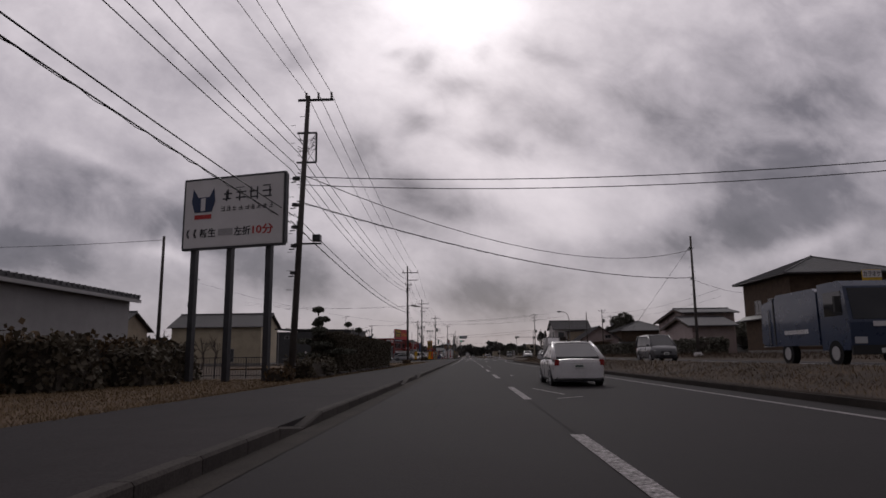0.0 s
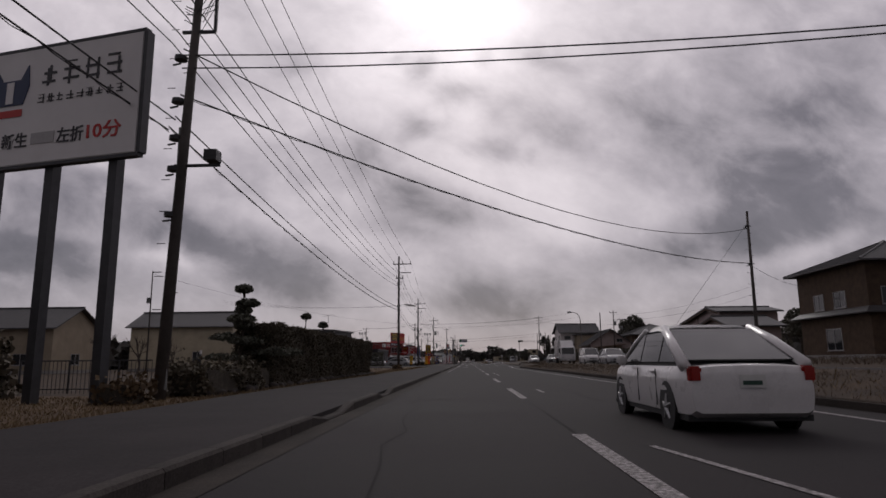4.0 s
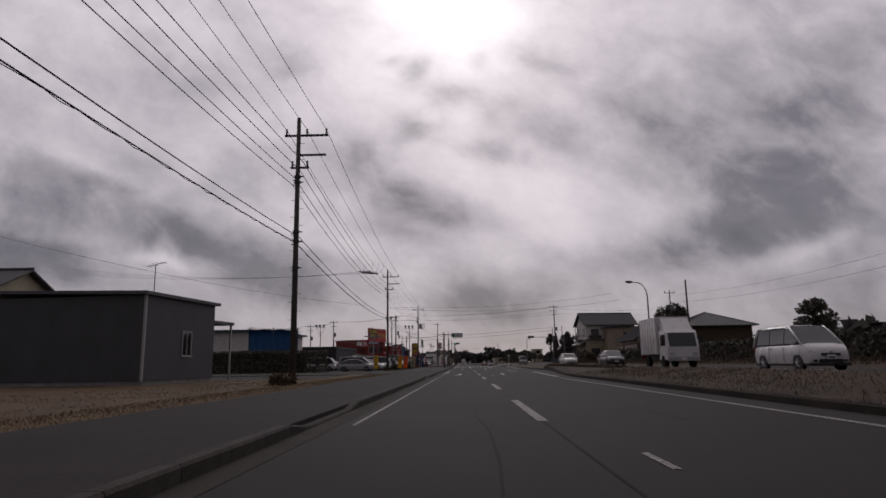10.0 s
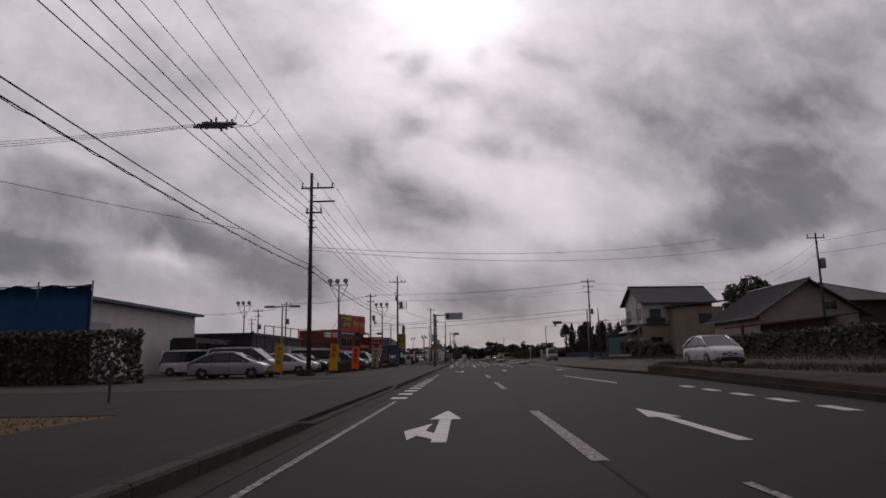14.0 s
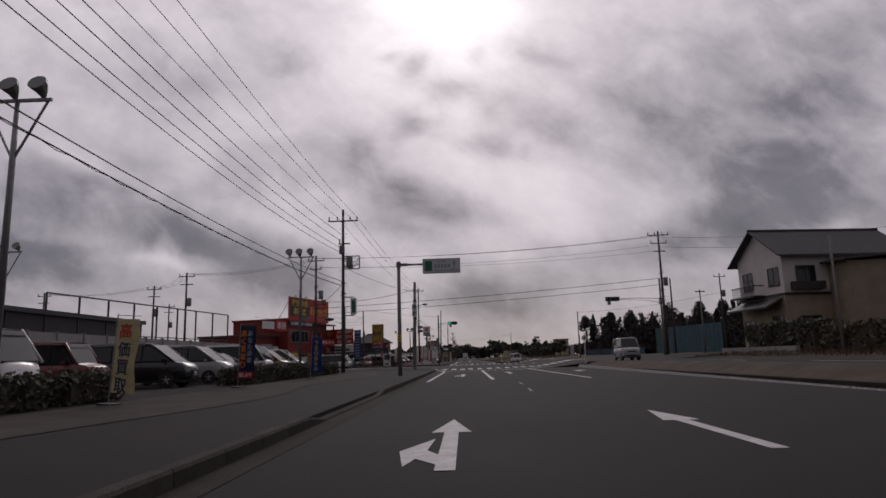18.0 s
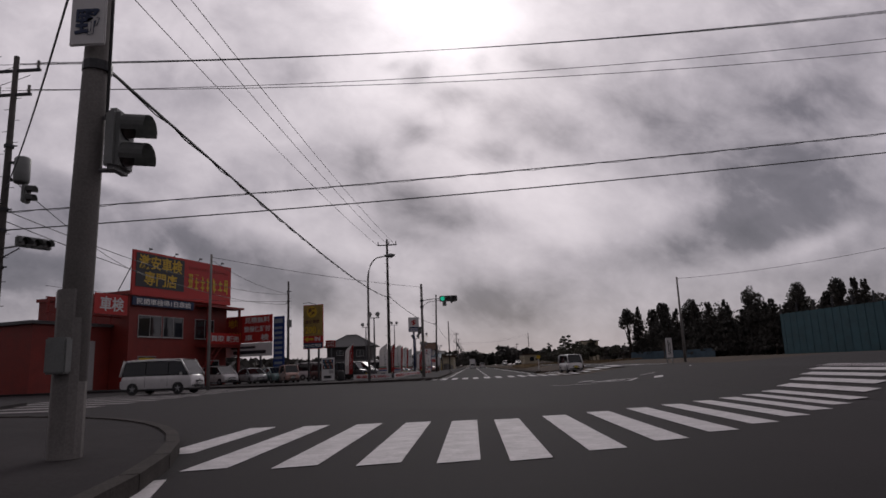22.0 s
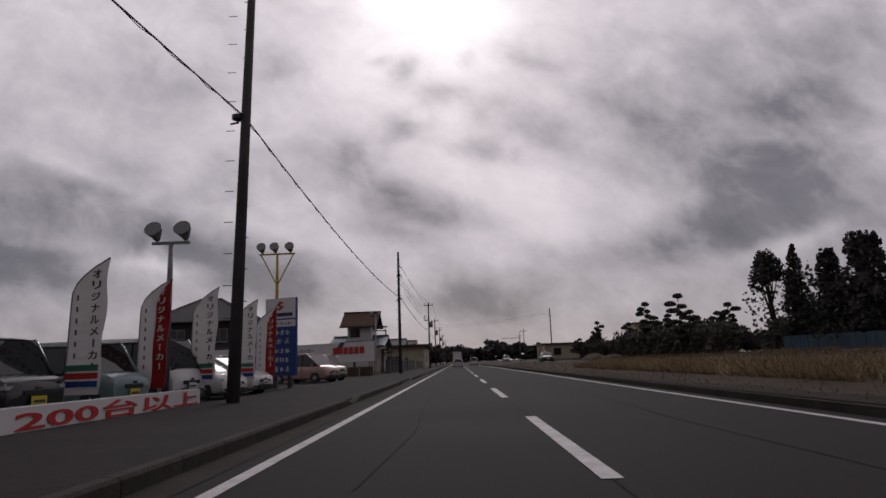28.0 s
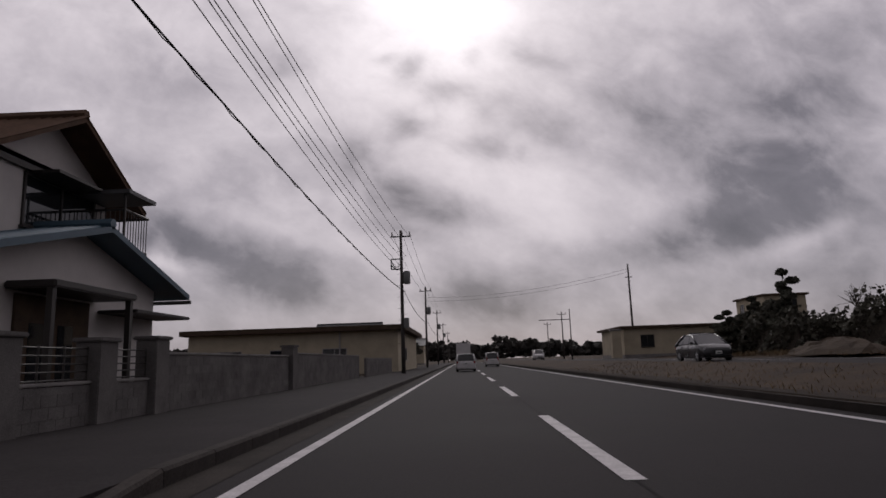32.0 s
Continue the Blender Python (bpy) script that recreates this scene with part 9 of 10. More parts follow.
for k in (-1.5, 3.5, 9.0):
    part("post", boxes((k - 0.1, k + 0.1, -2.3, -2.1, 0, 2.9)), M["brown_wall"], lt)
part("back_wall", boxes((2.0, 9.4, 0.8, 0.95, 0, 3.4)), M["tan_wall"], lt)
parked("van", "white", 27.2, 178, -80, 0.9, "parked in the farm drive", "parked cars")
parked("minivan", "white", 31.5, 169.4, -70, 0.9, "parked under the open shed", "parked cars")
tree(56, 232, 0.9, 14.5, 4.6, "broad", 71, "tall round-headed dark evergreen behind the roofs", 4200, 0.26)
for i, (x, y, h, k) in enumerate(((46, 100, 6, "broad"), (49, 108, 7, "broad"), (44, 92, 5.5, "broad"), (52, 118, 6.5, "bare"), (56, 132, 6, "broad"), (44, 140, 7, "broad"), (50, 150, 6, "broad"), (58, 160, 7, "bare"))):
    tree(x, y, 0.9, h, h * 0.36, k, 80 + i, "garden tree between the houses" if k == "broad" else "bare winter tree between the houses", 1500, 0.18)


def corner_house():
    """The two-storey cream and white house at the junction."""
    t = thing("corner_house", 28.3, 206.9, 0.9, 6, "tall two-storey white and tan house with dark tiled roofs", "house", "houses")
    w, d = 11.5, 7.2
    b = bmesh.new()
    box(b, 0, w, 0, d, 0, 4.9)
    part("lower_wall", b, M["tan_wall"], t, "tan lower walls")
    b = bmesh.new()
    box(b, 0.0, w, 0.0, d, 4.9, 8.6)
    for s in (0.0, w):
        v = [b.verts.new(p) for p in ((s, 0, 8.6), (s, d, 8.6), (s, d / 2, 11.0))]
        b.faces.new(v)
    part("upper_wall", b, M["white_wall"], t, "white upper walls")
    part("band", boxes((-0.06, w + 0.06, -0.06, d + 0.06, 4.75, 5.0)), M["frame_dark"], t)
    gable_roof(t, 0, w, 0, d, 8.6, 11.0, "x", 0.7, "tile", 0.3)
    part("side_roof", prism(bmesh.new(), [(3.5, 7.4), (w + 1.0, 8.2), (w + 1.0, 8.4), (3.5, 7.6)], -3.2, 0.0), M["tile"], t)
    part("front_wing", boxes((4.2, w + 0.4, -2.6, 0, 0, 7.4)), M["tan_wall"], t)
    fw = pose(0, d / 2, 0, 0, 0, -90)
    for xo, zo, ww, hh in ((2.2, 5.8, 1.6, 1.5), (-2.0, 5.8, 1.6, 1.5), (2.2, 1.2, 1.6, 1.8), (-2.4, 1.2, 1.8, 1.6)):
        window(t, xo, zo, ww, hh, fw, "frame_dark")
    fs = pose(2.1, 0, 0)
    window(t, 0, 5.8, 1.7, 1.5, fs, "frame_dark")
    window(t, 0, 1.2, 1.9, 1.7, fs, "frame_dark")
    window(t, 2.4, 1.2, 2.2, 1.7, pose(6.5, -2.6, 0), "frame_dark")
    window(t, 2.4, 5.0, 2.0, 1.3, pose(6.5, -2.6, 0), "frame_dark")
    part("balcony_floor", boxes((-1.1, 0, 3.0, 6.8, 4.9, 5.05)), M["frame_dark"], t)
    part("balcony_rail", boxes((-1.1, -1.05, 3.0, 6.8, 5.9, 6.0), (-1.1, 0, 3.0, 3.05, 5.9, 6.0)), M["frame_dark"], t)
    for k in range(20):
        part("baluster", boxes((-1.09, -1.06, 3.05 + 0.19 * k, 3.08 + 0.19 * k, 5.05, 5.9)), M["frame_dark"], t)
    part("window_box", boxes((0.6, 3.4, -0.7, 0, 5.2, 5.9)), M["frame_dark"], t)
    part("porch_hood", prism(bmesh.new(), [(-1.6, 3.7), (0, 4.5), (0, 4.65), (-1.6, 3.85)], 0.4, 7.0), M["tile"], t)


corner_house()
# beyond the junction: teal sheeting, woodland
tw = thing("teal_wall", 41.0, 289, 0.9, -77.7, "tall teal corrugated sheet fence", "fence")
for k in range(39):
    part("sheet", boxes((0.6 * k, 0.6 * k + 0.57, -0.03 + 0.03 * (k % 2), 0.03 + 0.03 * (k % 2), 0, 5.2 + 0.02 * (k % 3))), M["teal_wall"], tw)
for k in range(8):
    part("post", boxes((3.0 * k - 0.06, 3.0 * k + 0.06, 0.1, 0.25, 0, 6.5)), M["dark_steel"], tw)
thicket("woodland", 50, 135, 378, 402, 0.6, 12.5, 120, 90, "far_wood", 0.26, "dense dark wood beyond the fields")
thicket("woodland", 58, 130, 358, 378, 0.6, 12.0, 100, 91, "far_wood", 0.26, "dense dark wood beyond the fields")
thicket("woodland", 70, 130, 336, 358, 0.6, 11.5, 90, 92, "far_wood", 0.26, "dense dark wood beyond the fields")
for i in range(6):
    thicket("woodland", 47 + 5.2 * i, 54 + 5.2 * i, 372 - 10 * i, 388 - 10 * i, 0.6, 8.6 + 0.4 * i, 26, 93 + i, "far_wood", 0.24, "dense dark wood behind the conifers")
hedge(45, 60, 381, 384, 0.7, 3.6, "far_wood", 24, 0.2, "dark undergrowth along the wood's edge", 35, 0.8, "undergrowth")
for i in range(7):
    hedge(50 + 3.2 * i, 55 + 3.2 * i, 372 - 6.6 * i, 378 - 6.6 * i, 0.7, 3.4, "far_wood", 24, 0.2, "dark undergrowth below the tall conifers", 45 + i, 0.8, "undergrowth")
for i in range(34):
    rg = random.Random(100 + i)
    k = i / 33
    x, y = 44.5 + 30 * k + rg.uniform(-0.8, 2.2), 384 - 58 * k + rg.uniform(-1.5, 3.0)
    h = rg.uniform(10.5, 15.0)
    tree(x, y, 0.7, h, h * 0.17, "conifer" if i % 5 else "broad", 110 + i, "tall dark conifer at the wood's edge" if i % 5 else "dark evergreen at the wood's edge", 2600, 0.17, "far_wood")
for i in range(12):
    rg = random.Random(140 + i)
    tree(54 + 4.2 * i + rg.uniform(-1, 1), 380 - 2.5 * i + rg.uniform(-3, 6), 0.7, rg.uniform(12.5, 15), 3, "bare", 150 + i, "bare winter tree above the wood", 10)
tree(37.5, 330, 0.7, 6.5, 2.2, "bare", 171, "bare winter tree before the wood", 10)
nb = thing("notice_board", 19.4, 266.6, 0.5, 10, "white upright notice board beside the pole", "sign")
part("panel", boxes((-0.32, 0.32, -0.03, 0.03, 0.5, 2.4)), M["sign_white"], nb)
bars([(-0.12, -0.04, 0.8, 2.2), (0.06, 0.12, 0.8, 2.0)], "ink", nb, -0.04)
part("post", boxes((-0.3, -0.24, 0.03, 0.09, -0.2, 0.6), (0.24, 0.3, 0.03, 0.09, -0.2, 0.6)), M["steel"], nb)
dl = thing("reflector_post", 6.8, 268.0, 0.15, 0, "white post with a round yellow reflector on the median nose", "marker post")
part("post", tubes(([(0, 0, 0), (0, 0, 1.2)], 0.045), n=8), M["sign_white"], dl)
part("reflector", tubes(([(0, -0.03, 1.4), (0, 0.03, 1.4)], 0.2), n=20), M["sign_yellow"], dl, "round yellow reflector disc")
part("foot", boxes((-0.3, 0.3, -0.2, 0.2, -0.05, 0.08), bevel=0.02), M["concrete"], dl)
ks = thing("keep_sign", 10.4, 205.4, 0.4, 0, "round white sign on a post at the median's end", "road sign")
part("post", tubes(([(0, 0, -0.1), (0, 0, 1.9)], 0.045), n=8), M["sign_white"], ks)
part("disc", tubes(([(0, -0.02, 2.05), (0, 0.02, 2.05)], 0.24), n=20), M["sign_white"], ks, "pale round sign face")
bars([(-0.03, 0.03, 1.92, 2.18), (-0.1, 0.1, 2.02, 2.08)], "sign_navy", ks, -0.03)
# late stretch: cedars, garden pines, low buildings
bl = thing("sheet_fence", 43.5, 381, 0.8, -63, "low faded teal sheet fence below the conifers", "fence")
for k in range(24):
    part("sheet", boxes((1.2 * k, 1.2 * k + 1.15, -0.02, 0.02, 0, 2.0)), M["roof_blue"], bl)
gp = ((24.2, 364.2, 6.6, 1.7), (23.3, 403.0, 6.0, 1.3), (25.5, 379.7, 7.0, 1.7), (27.5, 371, 5.2, 1.6), (26, 391, 5.0, 1.5), (29, 384, 5.6, 1.6), (30, 396, 5.4, 1.5), (24.8, 410, 4.6, 1.2), (29.5, 365, 5.5, 1.5), (33, 375, 5.2, 1.5), (21.7, 408.5, 3.4, 1.5), (34, 404, 5.8, 1.5))
for i, (x, y, h, s) in enumerate(gp):
    cloud_pine(x, y, 0.75, h, s, 6 + i % 3, 200 + i, "cloud-pruned garden pine in the nursery across the road", 0.11)
for i in range(12):
    rg = random.Random(220 + i)
    x, y = 26 + rg.uniform(0, 14), 360 + 4.4 * i
    tree(x, y, 0.75, rg.uniform(3.2, 5.2), 1.7, "broad" if i % 4 else "bare", 230 + i, "dark nursery shrub tree" if i % 4 else "bare winter nursery tree", 1300, 0.14)
hedge(24.8, 27.6, 357, 372, 0.7, 2.5, "dark_leaf", 45, 0.14, "row of dark nursery shrubs", 37, 0.7, "shrub_row")
hedge(24.6, 27.8, 373.5, 397, 0.7, 2.8, "dark_leaf", 40, 0.14, "row of dark nursery shrubs", 38, 0.8, "shrub_row")
hedge(22.4, 27.0, 399, 411, 0.7, 2.2, "dark_leaf", 40, 0.14, "row of dark nursery shrubs before the low shop", 39, 0.7, "shrub_row")
tree(23.8, 404.3, 0.75, 3.8, 1.4, "broad", 261, "dense dark evergreen shrub beside a pine", 1500, 0.13)
tree(26.3, 397.9, 0.75, 6.3, 1.8, "bare", 262, "bare winter tree among the nursery shrubs")
tree(27.5, 394.0, 0.75, 5.6, 1.8, "bare", 263, "bare winter tree among the nursery shrubs")
simple_house("low_shop", 18.3, 36, 428.5, 440, 0.6, 3.25, "flat", "cream_wall", "brown_wall", "long low cream shop with a dark flat roof", 0, 0.5, (("s", -6.25, 1.2, 1.4, 1.25), ("s", -0.75, 1.2, 1.6, 1.25), ("s", 4.4, 1.2, 1.6, 1.25), ("w", 0, 1.2, 1.8, 1.2)), wframe="frame_dark")
simple_house("house", 41.4, 47, 443.5, 452.5, 0.8, 7.4, "flat", "cream_wall", "brown_wall", "two-storey cream house with a flat dark roof", 0, 0.35, (("s", 0.3, 5.3, 2.4, 1.5), ("w", -2.5, 5.2, 1.2, 1.5), ("w", 1.5, 5.2, 1.2, 1.5)), wframe="frame_dark")
tk = thing("storage_locker", 17.2, 427.9, 0.6, 0, "tall cream sheet-metal locker at the shop's corner", "locker")
part("body", boxes((-0.5, 0.5, -0.5, 0.5, 0, 3.0), bevel=0.03), M["cream_wall"], tk)
part("top", boxes((-0.6, 0.6, -0.6, 0.6, 3.0, 3.2), bevel=0.04), M["concrete"], tk)
for zz in (0.75, 1.5, 2.25):
    part("panel", boxes((-0.42, 0.42, -0.52, -0.5, zz - 0.6, zz + 0.08), bevel=0.006), M["cream_wall"], tk)


def soil_heap(x, y, rx_, ry_, h, seed):
    """A low heap of dug soil with an uneven crest."""
    rng = random.Random(seed)
    b = bmesh.new()
    rings = []
    for k in range(6):
        q = 1 - k / 6
        rings.append([b.verts.new((rx_ * q * math.cos(a * 0.314) * rng.uniform(0.85, 1.12), ry_ * q * math.sin(a * 0.314) * rng.uniform(0.85, 1.12), h * (1 - q * q) * rng.uniform(0.8, 1.15) - 0.05)) for a in range(20)])
    top = b.verts.new((0, 0, h))
    for lo, up in zip(rings, rings[1:]):
        for a in range(20):
            b.faces.new((lo[a], lo[(a + 1) % 20], up[(a + 1) % 20], up[a]))
    for a in range(20):
        b.faces.new((rings[-1][a], rings[-1][(a + 1) % 20], top))
    me = bpy.data.meshes.new("soil_heap")
    b.to_mesh(me)
    b.free()
    me.materials.append(M["soil"])
    ob = new("soil_heap", me)
    ob.matrix_basis = pose(x, y, 0.72)
    tagged(ob, "low heap of dug brown soil before the nursery", "soil heap", "soil heaps")


soil_heap(20.6, 391.5, 2.0, 4.2, 0.85, 3)
soil_heap(21.4, 383.0, 1.7, 3.0, 0.6, 4)
# oncoming and leading vehicles, each where it is seen longest
parked("wagon", "white", 0.3, 412.5, 90, 0.0, "driving ahead in the near lane", "cars on the road")
parked("hatch", "white", 3.85, 22.6, 90, 0.0, "in the second lane", "cars on the road", brake=False)
parked("minivan", "white", 3.8, 440, 90, 0.0, "far ahead on the road", "cars on the road")
for s, c, x, y, why in (("hatch", "silver", 13.4, 71.6, 0), ("minivan", "white", 14.0, 86.0, 0), ("hatch", "black", 14.6, 122.5, 0), ("hatch", "white", 13.2, 139.7, 0), ("keibox", "silver", 13.4, 203.5, 0), ("minivan", "grey", 13.2, 44, 0), ("hatch", "black", 13.5, 392.0, 0), ("minivan", "white", 13.4, 470, 0)):
    parked(s, c, x, y, -90, gz(x) + 0.01, "on the oncoming road", "cars on the road")
parked("van", "white", 8.7, 259.6, -84, 0.06, "turning at the junction", "cars on the road", 0.78, plate="plate_yellow")


def box_truck(x, y, z, rz, label, cab="white", long=5.6, high=3.2):
    t = thing("box_truck", x, y, z, rz, label, "truck", "trucks on the road")
    part("cargo_box", boxes((-long / 2, long / 2 - 1.75, -1.05, 1.05, 0.85, high), bevel=0.03), PAINT["white"], t, "white cargo box")
    for k in range(7):
        for s in (-1, 1):
            part("box_rib", boxes((-long / 2 + 0.12 + 0.6 * k, -long / 2 + 0.16 + 0.6 * k, s * 1.06 - 0.012, s * 1.06 + 0.012, 0.9, high - 0.05)), M["frame"], t)
    b = bmesh.new()
    prism(b, [(long / 2 - 1.65, 0.5), (long / 2, 0.5), (long / 2, 1.25), (long / 2 - 0.3, 2.15), (long / 2 - 0.5, 2.3), (long / 2 - 1.65, 2.3)], -0.95, 0.95)
    part("cab", b, PAINT[cab], t)
    b = bmesh.new()
    prism(b, [(long / 2 + 0.005, 1.28), (long / 2 - 0.29, 2.12), (long / 2 - 0.32, 2.1), (long / 2 - 0.03, 1.26)], -0.82, 0.82)
    part("windscreen", b, M["car_glass"], t)
    part("cab_deflector", prism(bmesh.new(), [(long / 2 - 1.65, 2.3), (long / 2 - 0.6, 2.3), (long / 2 - 1.5, high - 0.1), (long / 2 - 1.65, high - 0.1)], -0.85, 0.85), PAINT[cab], t)
    for s in (-1, 1):
        part("side_window", boxes((long / 2 - 1.3, long / 2 - 0.42, s * 0.955 - 0.01, s * 0.955 + 0.01, 1.35, 2.05)), M["car_glass"], t)
        part("headlight", boxes((long / 2 - 0.02, long / 2 + 0.02, s * 0.7 - 0.16, s * 0.7 + 0.16, 0.72, 0.92)), M["lamp_clear"], t)
        part("wing_mirror", boxes((long / 2 - 0.2, long / 2 - 0.1, s * 1.15 - 0.09, s * 1.15 + 0.09, 1.5, 1.95)), M["black_plastic"], t)
        part("tail_light", boxes((-long / 2 - 0.02, -long / 2 + 0.02, s * 0.85 - 0.12, s * 0.85 + 0.12, 0.6, 0.8)), M["lamp_red"], t)
    part("bumper", boxes((long / 2 - 0.05, long / 2 + 0.06, -0.95, 0.95, 0.42, 0.66)), M["frame"], t)
    part("chassis", boxes((-long / 2, long / 2 - 0.2, -0.45, 0.45, 0.5, 0.85)), M["dark_steel"], t)
    part("front_plate", boxes((long / 2 + 0.06, long / 2 + 0.07, -0.16, 0.16, 0.46, 0.62)), M["plate_white"], t, "number plate with plain bars")
    for wx in (-long * 0.28, long * 0.33):
        for s in (-1, 1):
            part("wheel", tubes(([(wx, s * 0.72, 0.38), (wx, s * 0.97, 0.38)], 0.38), n=16), M["rubber"], t)


box_truck(13.6, 101.5, 0.52, -90, "white box truck on the oncoming road")
box_truck(0.2, 455, 0.0, 90, "white box truck far ahead on the road", "white", 6.5, 3.4)


def garbage_truck(x, y, z, rz):
    t = thing("garbage_truck", x, y, z, rz, "dark blue garbage truck on the oncoming road", "truck")
    bl_ = PAINT["navy"]
    b = bmesh.new()
    prism(b, [(-2.9, 0.75), (1.15, 0.75), (1.15, 2.7), (0.9, 2.85), (-1.9, 2.85), (-2.2, 2.6), (-2.3, 2.7), (-3.3, 2.55), (-3.45, 0.9)], -1.08, 1.08)
    part("body", b, bl_, t, "rounded dark blue compactor body")
    part("body_seam", boxes((-2.25, -2.15, -1.1, 1.1, 0.8, 2.75)), M["black_plastic"], t)
    b = bmesh.new()
    prism(b, [(1.25, 0.55), (3.05, 0.55), (3.08, 1.5), (2.85, 2.75), (2.65, 2.95), (1.25, 2.95)], -1.06, 1.06)
    part("cab", b, bl_, t)
    b = bmesh.new()
    prism(b, [(3.085, 1.6), (2.87, 2.68), (2.84, 2.66), (3.05, 1.58)], -0.93, 0.93)
    part("windscreen", b, M["car_glass"], t)
    for s in (-1, 1):
        part("side_window", boxes((1.6, 2.7, s * 1.065 - 0.012, s * 1.065 + 0.012, 1.75, 2.6)), M["car_glass"], t)
        part("headlight", boxes((3.05, 3.1, s * 0.75 - 0.2, s * 0.75 + 0.2, 0.78, 1.0)), M["lamp_clear"], t)
        part("wing_mirror", boxes((2.75, 2.87, s * 1.28 - 0.1, s * 1.28 + 0.1, 1.85, 2.4)), M["black_plastic"], t)
        bars([(-1.4 + 0.17 * k, -1.28 + 0.17 * k, 1.2, 1.36) for k in range(11)], "sign_white", t, s * 1.09, "door_writing")
        part("ladder", tubes(([(-2.6, s * 1.12, 0.8), (-2.6, s * 1.12, 2.3)], 0.025)), M["steel"], t)
        part("tail_light", boxes((-3.5, -3.42, s * 0.8 - 0.1, s * 0.8 + 0.1, 0.95, 1.15)), M["lamp_red"], t)
    part("name_plate", boxes((3.09, 3.11, -0.3, 0.3, 1.35, 1.52)), M["sign_white"], t, "white name plate with bars")
    part("bumper", boxes((2.95, 3.15, -1.06, 1.06, 0.4, 0.72), bevel=0.03), M["black_plastic"], t)
    part("front_plate", boxes((3.15, 3.17, -0.16, 0.16, 0.46, 0.62)), M["plate_white"], t, "number plate with plain bars")
    for wx in (-1.3, 2.1):
        for s in (-1, 1):
            part("wheel", tubes(([(wx, s * 0.8, 0.45), (wx, s * 1.07, 0.45)], 0.45), n=18), M["rubber"], t)
            part("rim", tubes(([(wx, s * 1.05, 0.45), (wx, s * 1.085, 0.45)], 0.25), n=12), M["frame"], t)


garbage_truck(14.2, 24.2, 0.51, -90)
# far hills and woods round the horizon
def ridge(name, pts, h, seed, label, depth=40):
    rng = np.random.default_rng(seed)
    c = []
    for (x0, y0), (x1, y1) in zip(pts, pts[1:]):
        n = int(math.hypot(x1 - x0, y1 - y0) / 5)
        for i in range(n):
            k = i / n
            hh = h * (0.55 + 0.45 * noise.noise(Vector((x0 + (x1 - x0) * k, y0, seed)) * 0.012) + 0.2 * rng.uniform(-0.4, 0.4))
            for j in range(7):
                c.append(pad(rng, 26, (x0 + (x1 - x0) * k + rng.normal(0, 6), y0 + (y1 - y0) * k + rng.normal(0, depth * 0.3), max(1.0, hh * (0.2 + 0.8 * j / 6))), 6, 6, 2.6))
    tagged(scatter_quads(name, np.concatenate(c), 1.9, M["far_wood"], None, rng=rng), label, "hill", "", "stuff")


ridge("wooded_hill", [(-160, 900), (40, 1000), (220, 960), (420, 880)], 26, 5, "low wooded hills on the horizon ahead")
ridge("wooded_hill", [(120, 520), (260, 560), (480, 480)], 16, 6, "dark wooded ridge beyond the fields")
ridge("wooded_hill", [(-420, 700), (-200, 760), (-60, 800)], 17, 7, "far dark tree line beyond the houses")
ridge("far_trees", [(70, 130), (85, 190), (110, 250)], 7, 8, "dark tree line behind the houses", 10)
ridge("far_trees", [(-80, 40), (-75, 130), (-90, 260), (-85, 420)], 6, 9, "dark tree line beyond the fields", 10)
# ---- grass, kerb stones, small things ----
rg_ = np.random.default_rng(12)


def grass(name, n, x0, x1, y0, y1, h, mt, z=None, label="tufts of dry winter grass", width=0.018, lean=0.45, clump=0.0):
    xy = np.column_stack((rg_.uniform(x0, x1, n), rg_.uniform(y0, y1, n)))
    if clump:
        c = np.column_stack((rg_.uniform(x0, x1, n // 22 + 1), rg_.uniform(y0, y1, n // 22 + 1)))
        xy = c[rg_.integers(0, len(c), n)] + rg_.normal(0, clump, (n, 2))
        xy[:, 0] = np.clip(xy[:, 0], x0, x1)
    zz = np.array([(gz(q) if z is None else 0) for q in xy[:, 0]]) + (0.1 if z is None else z)
    ob = blades(name, xy, zz, h, M[mt], rg_, width, lean)
    return tagged(ob, label, "grass", "", "stuff")


grass("dry_grass", 26000, -13.5, -6.2, 0, 30, 0.08, "straw", 0.02, "short dry yellow grass on the verge", 0.012)
grass("dry_grass", 9000, -15.5, -7.4, 62, 104, 0.06, "straw", 0.08, "short dry brown grass on the field edge", 0.010, 0.8, 0.5)
grass("dry_grass", 14000, -8.2, -6.25, 62, 117.6, 0.05, "straw", 0.09, "straw-coloured grass along the pavement", 0.012)
grass("median_grass", 34000, 7.7, 11.5, 2, 104, 0.15, "brown_blades", None, "tall dry brown grass on the median", 0.012, 0.7, 0.4)
grass("median_grass", 6000, 7.7, 11.4, 2, 104, 0.2, "straw", None, "pale dry grass on the median", 0.014, 0.5)
grass("median_grass", 9000, 10.6, 11.5, 104, 142, 0.2, "brown_blades", None, "brown dry grass on the narrow median", 0.016, 0.5, 0.2)
grass("median_grass", 12000, 6.7, 10.9, 267, 400, 0.09, "brown_blades", None, "short brown winter grass on the median", 0.012, 0.8, 0.45)
grass("median_grass", 5000, 6.5, 11.0, 290, 400, 0.16, "straw", None, "yellow tufts in the brown grass", 0.02, 0.5)
grass("tall_grass", 15000, 8.9, 11.0, 309, 343, 0.40, "tall_straw", None, "tall yellow winter grass on the median", 0.02, 0.6, 0.8)
grass("verge_grass", 16000, 19.3, 25, 20, 206, 0.25, "brown_blades", None, "dry grass on the far verge", 0.02, 0.5)
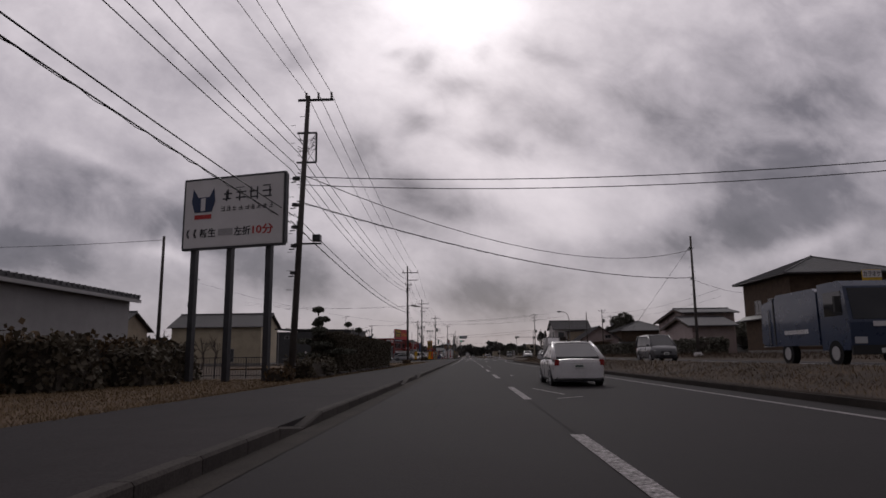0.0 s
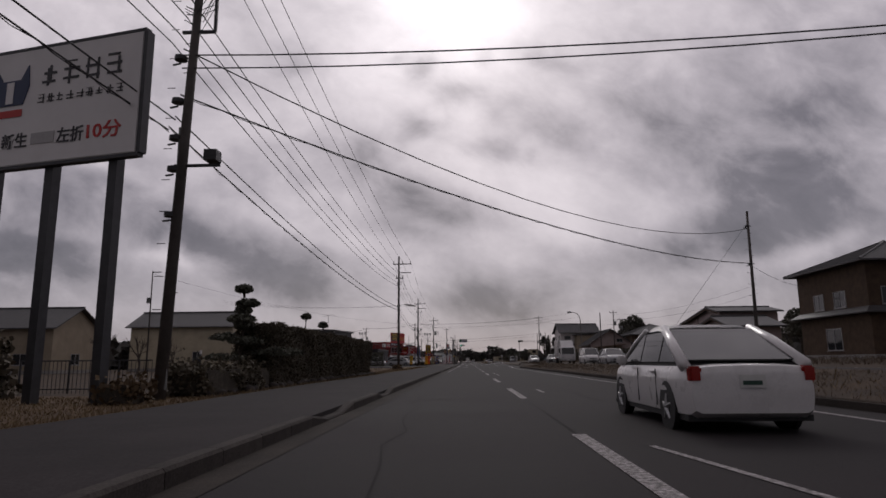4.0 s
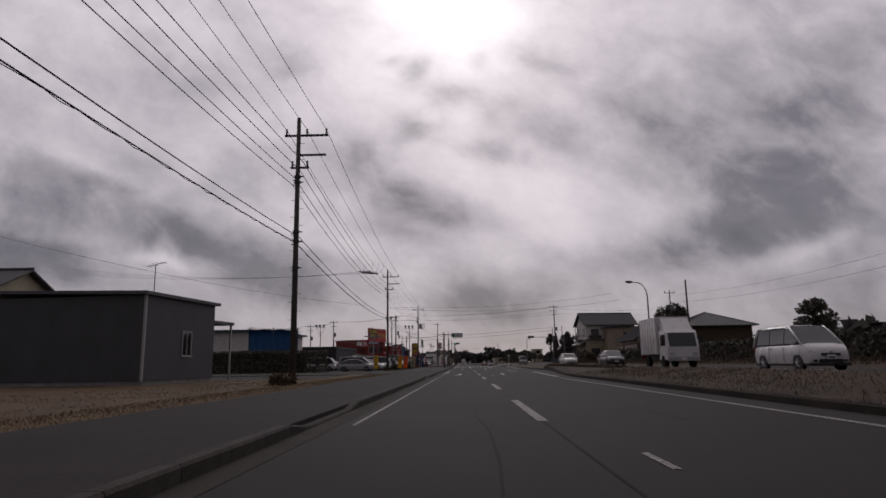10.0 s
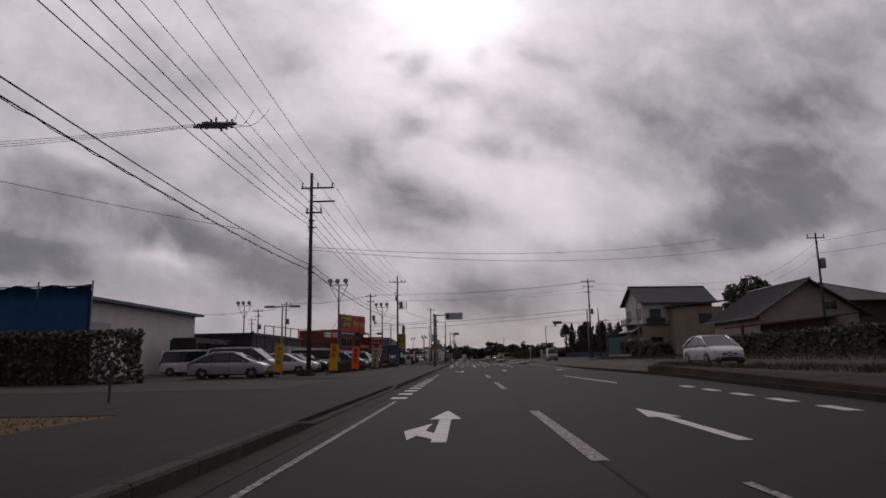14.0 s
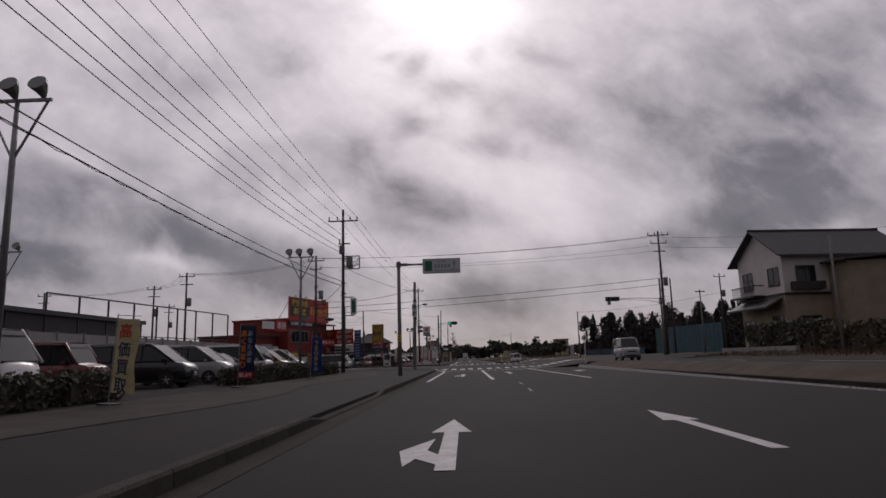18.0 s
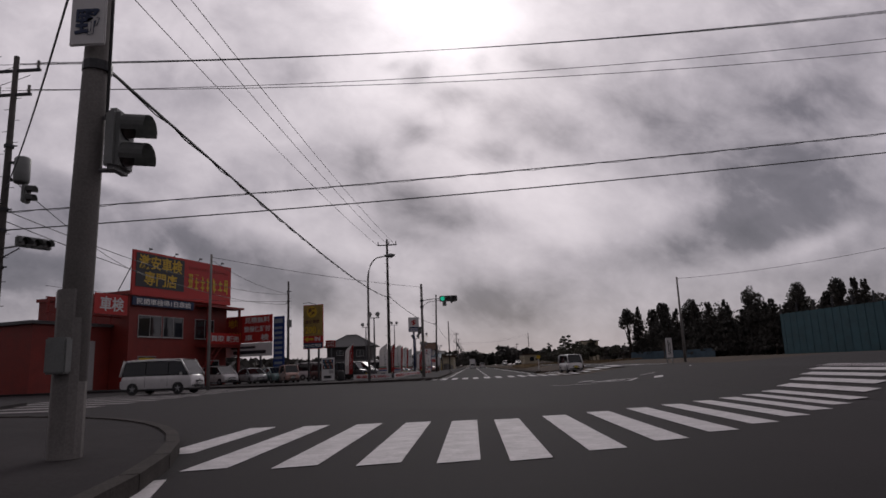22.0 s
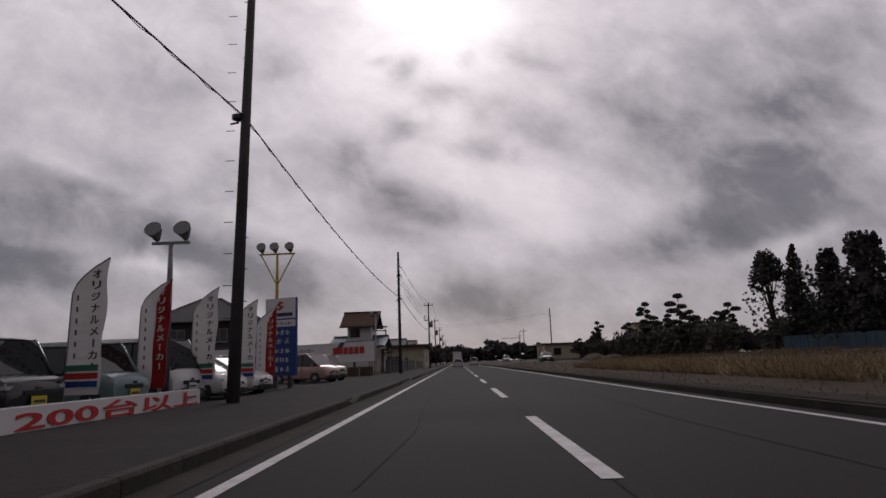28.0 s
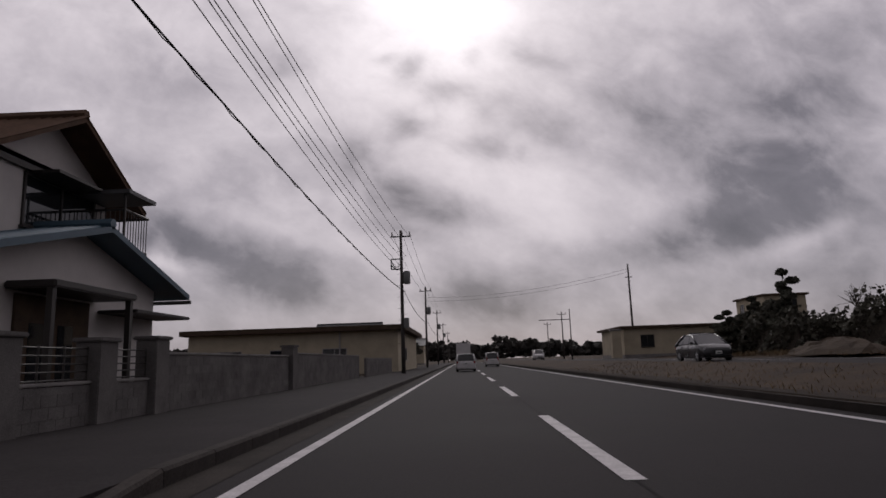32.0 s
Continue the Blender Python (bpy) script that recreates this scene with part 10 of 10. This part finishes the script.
grass("verge_grass", 16000, 19, 26, 300, 410, 0.22, "straw", None, "yellow grass on the far verge", 0.022, 0.5, 0.4)
grass("verge_weeds", 5000, -6.6, -6.1, -10, 62, 0.12, "straw", 0.08, "weeds along the pavement's edge", 0.012)
# kerb stones: lowered at the drives, the nearest as single stones
DROPS = ((7.9, 9.3), (22.6, 24.4), (29.6, 31.8), (68.5, 73.4), (98.9, 104.5), (115.7, 129.4), (161.1, 169.7), (294.5, 298.5), (311.0, 313.0), (327, 334), (343, 352), (357, 361))


def kerb_mesh(h0, h1, ln):
    b = bmesh.new()
    for y0_, y1_, a, c in ((0.008, ln - 0.008, h0, h1),):
        v = [b.verts.new(p) for p in ((-0.17, y0_, -0.05), (0.0, y0_, -0.05), (0.0, y1_, -0.05), (-0.17, y1_, -0.05), (-0.17, y0_, a), (-0.025, y0_, a), (-0.025, y1_, c), (-0.17, y1_, c), (0.0, y0_, a - 0.03), (0.0, y1_, c - 0.03))]
        for f in ((4, 5, 6, 7), (5, 8, 9, 6), (8, 1, 2, 9), (0, 4, 7, 3), (0, 1, 8, 5, 4), (3, 7, 6, 9, 2)):
            b.faces.new([v[i] for i in f])
    me = bpy.data.meshes.new("kerb_stone")
    bmesh.ops.recalc_face_normals(b, faces=b.faces)
    b.to_mesh(me)
    b.free()
    me.materials.append(M["kerb"])
    return me


K_FULL, K_LOW, K_UP, K_DOWN = kerb_mesh(0.17, 0.17, 1.2), kerb_mesh(0.05, 0.05, 1.2), kerb_mesh(0.05, 0.17, 1.2), kerb_mesh(0.17, 0.05, 1.2)
kerb = thing("kerb", 0, 0, 0, 0, "weathered concrete kerb stones along the pavement", "kerb", "", "structure")


def low_at(y):
    return any(a <= y <= b for a, b in DROPS)


y = -12.0
while y < 440:
    if not JY0 - 5.2 < y < JY1 + 5:
        l0, l1 = low_at(y), low_at(y + 1.2)
        me = K_LOW if (l0 and l1) else K_DOWN if l1 else K_UP if l0 else K_FULL
        ob = new("kerb_stone", me)
        ob.parent = kerb
        ob.location = (kerb_x(y + 0.6), y, 0)
    y += 1.2
# small things
for x, y in ((-8.1, 26.9), (-8.5, 89.9), (-10.3, 148.2)):
    hedge(x - 0.5, x + 0.5, y - 0.5, y + 0.5, 0, 0.55, "brown_leaf", 120, 0.06, "small brown shrub at the foot of a pole", int(y), 0.2, "shrub")
for i, (x, y) in enumerate(((-8.6, 121.5), (-7.9, 30.9))):
    t = thing("marker_post", x, y, 0, 0, "thin dark marker post in the grass", "post")
    part("shaft", tubes(([(0, 0, -0.1), (0, 0, 1.25)], 0.03)), M["dark_steel"], t)
    part("cap", tubes(([(0, 0, 1.25), (0, 0, 1.36)], 0.036)), M["sign_white"], t)
o = tagged(part("rubble", boxes((-0.25, 0.25, -0.15, 0.15, 0, 0.22), bevel=0.06), M["concrete"]), "pale block of broken kerb on the pavement", "rubble")
o.matrix_basis = pose(-2.9, 296.2, 0.13, 0, 0, 20)
o = tagged(part("boulder", boxes((-0.4, 0.4, -0.3, 0.3, 0, 0.42), bevel=0.14), M["sign_white"]), "white painted boulder on the far verge", "stone")
o.matrix_basis = pose(21.9, 60.6, 0.7, 0, 0, 15)
for i, (x0, y0, x1, y1) in enumerate(((-0.5, 12, -1.2, 30), (3.4, 20, 3.2, 44), (0.6, 60, 0.4, 96), (4.0, 70, 4.2, 112), (3.6, 280, 3.7, 330), (-0.6, 300, -0.5, 352))):
    marking("road_crack", [quad(x0 + (x1 - x0) * k / 12 + 0.12 * math.sin(k * 2.3 + i), y0 + (y1 - y0) * k / 12, x0 + (x1 - x0) * (k + 1) / 12 + 0.12 * math.sin((k + 1) * 2.3 + i), y0 + (y1 - y0) * (k + 1) / 12, 0.025) for k in range(12)], M["seam"], "dark sealed crack in the asphalt", 0.004)
marking("drive_plate", [[(-2.6, 294.6), (-2.05, 294.6), (-2.05, 298.6), (-2.6, 298.6)]], M["concrete"], "pale concrete drive edge", 0.03)
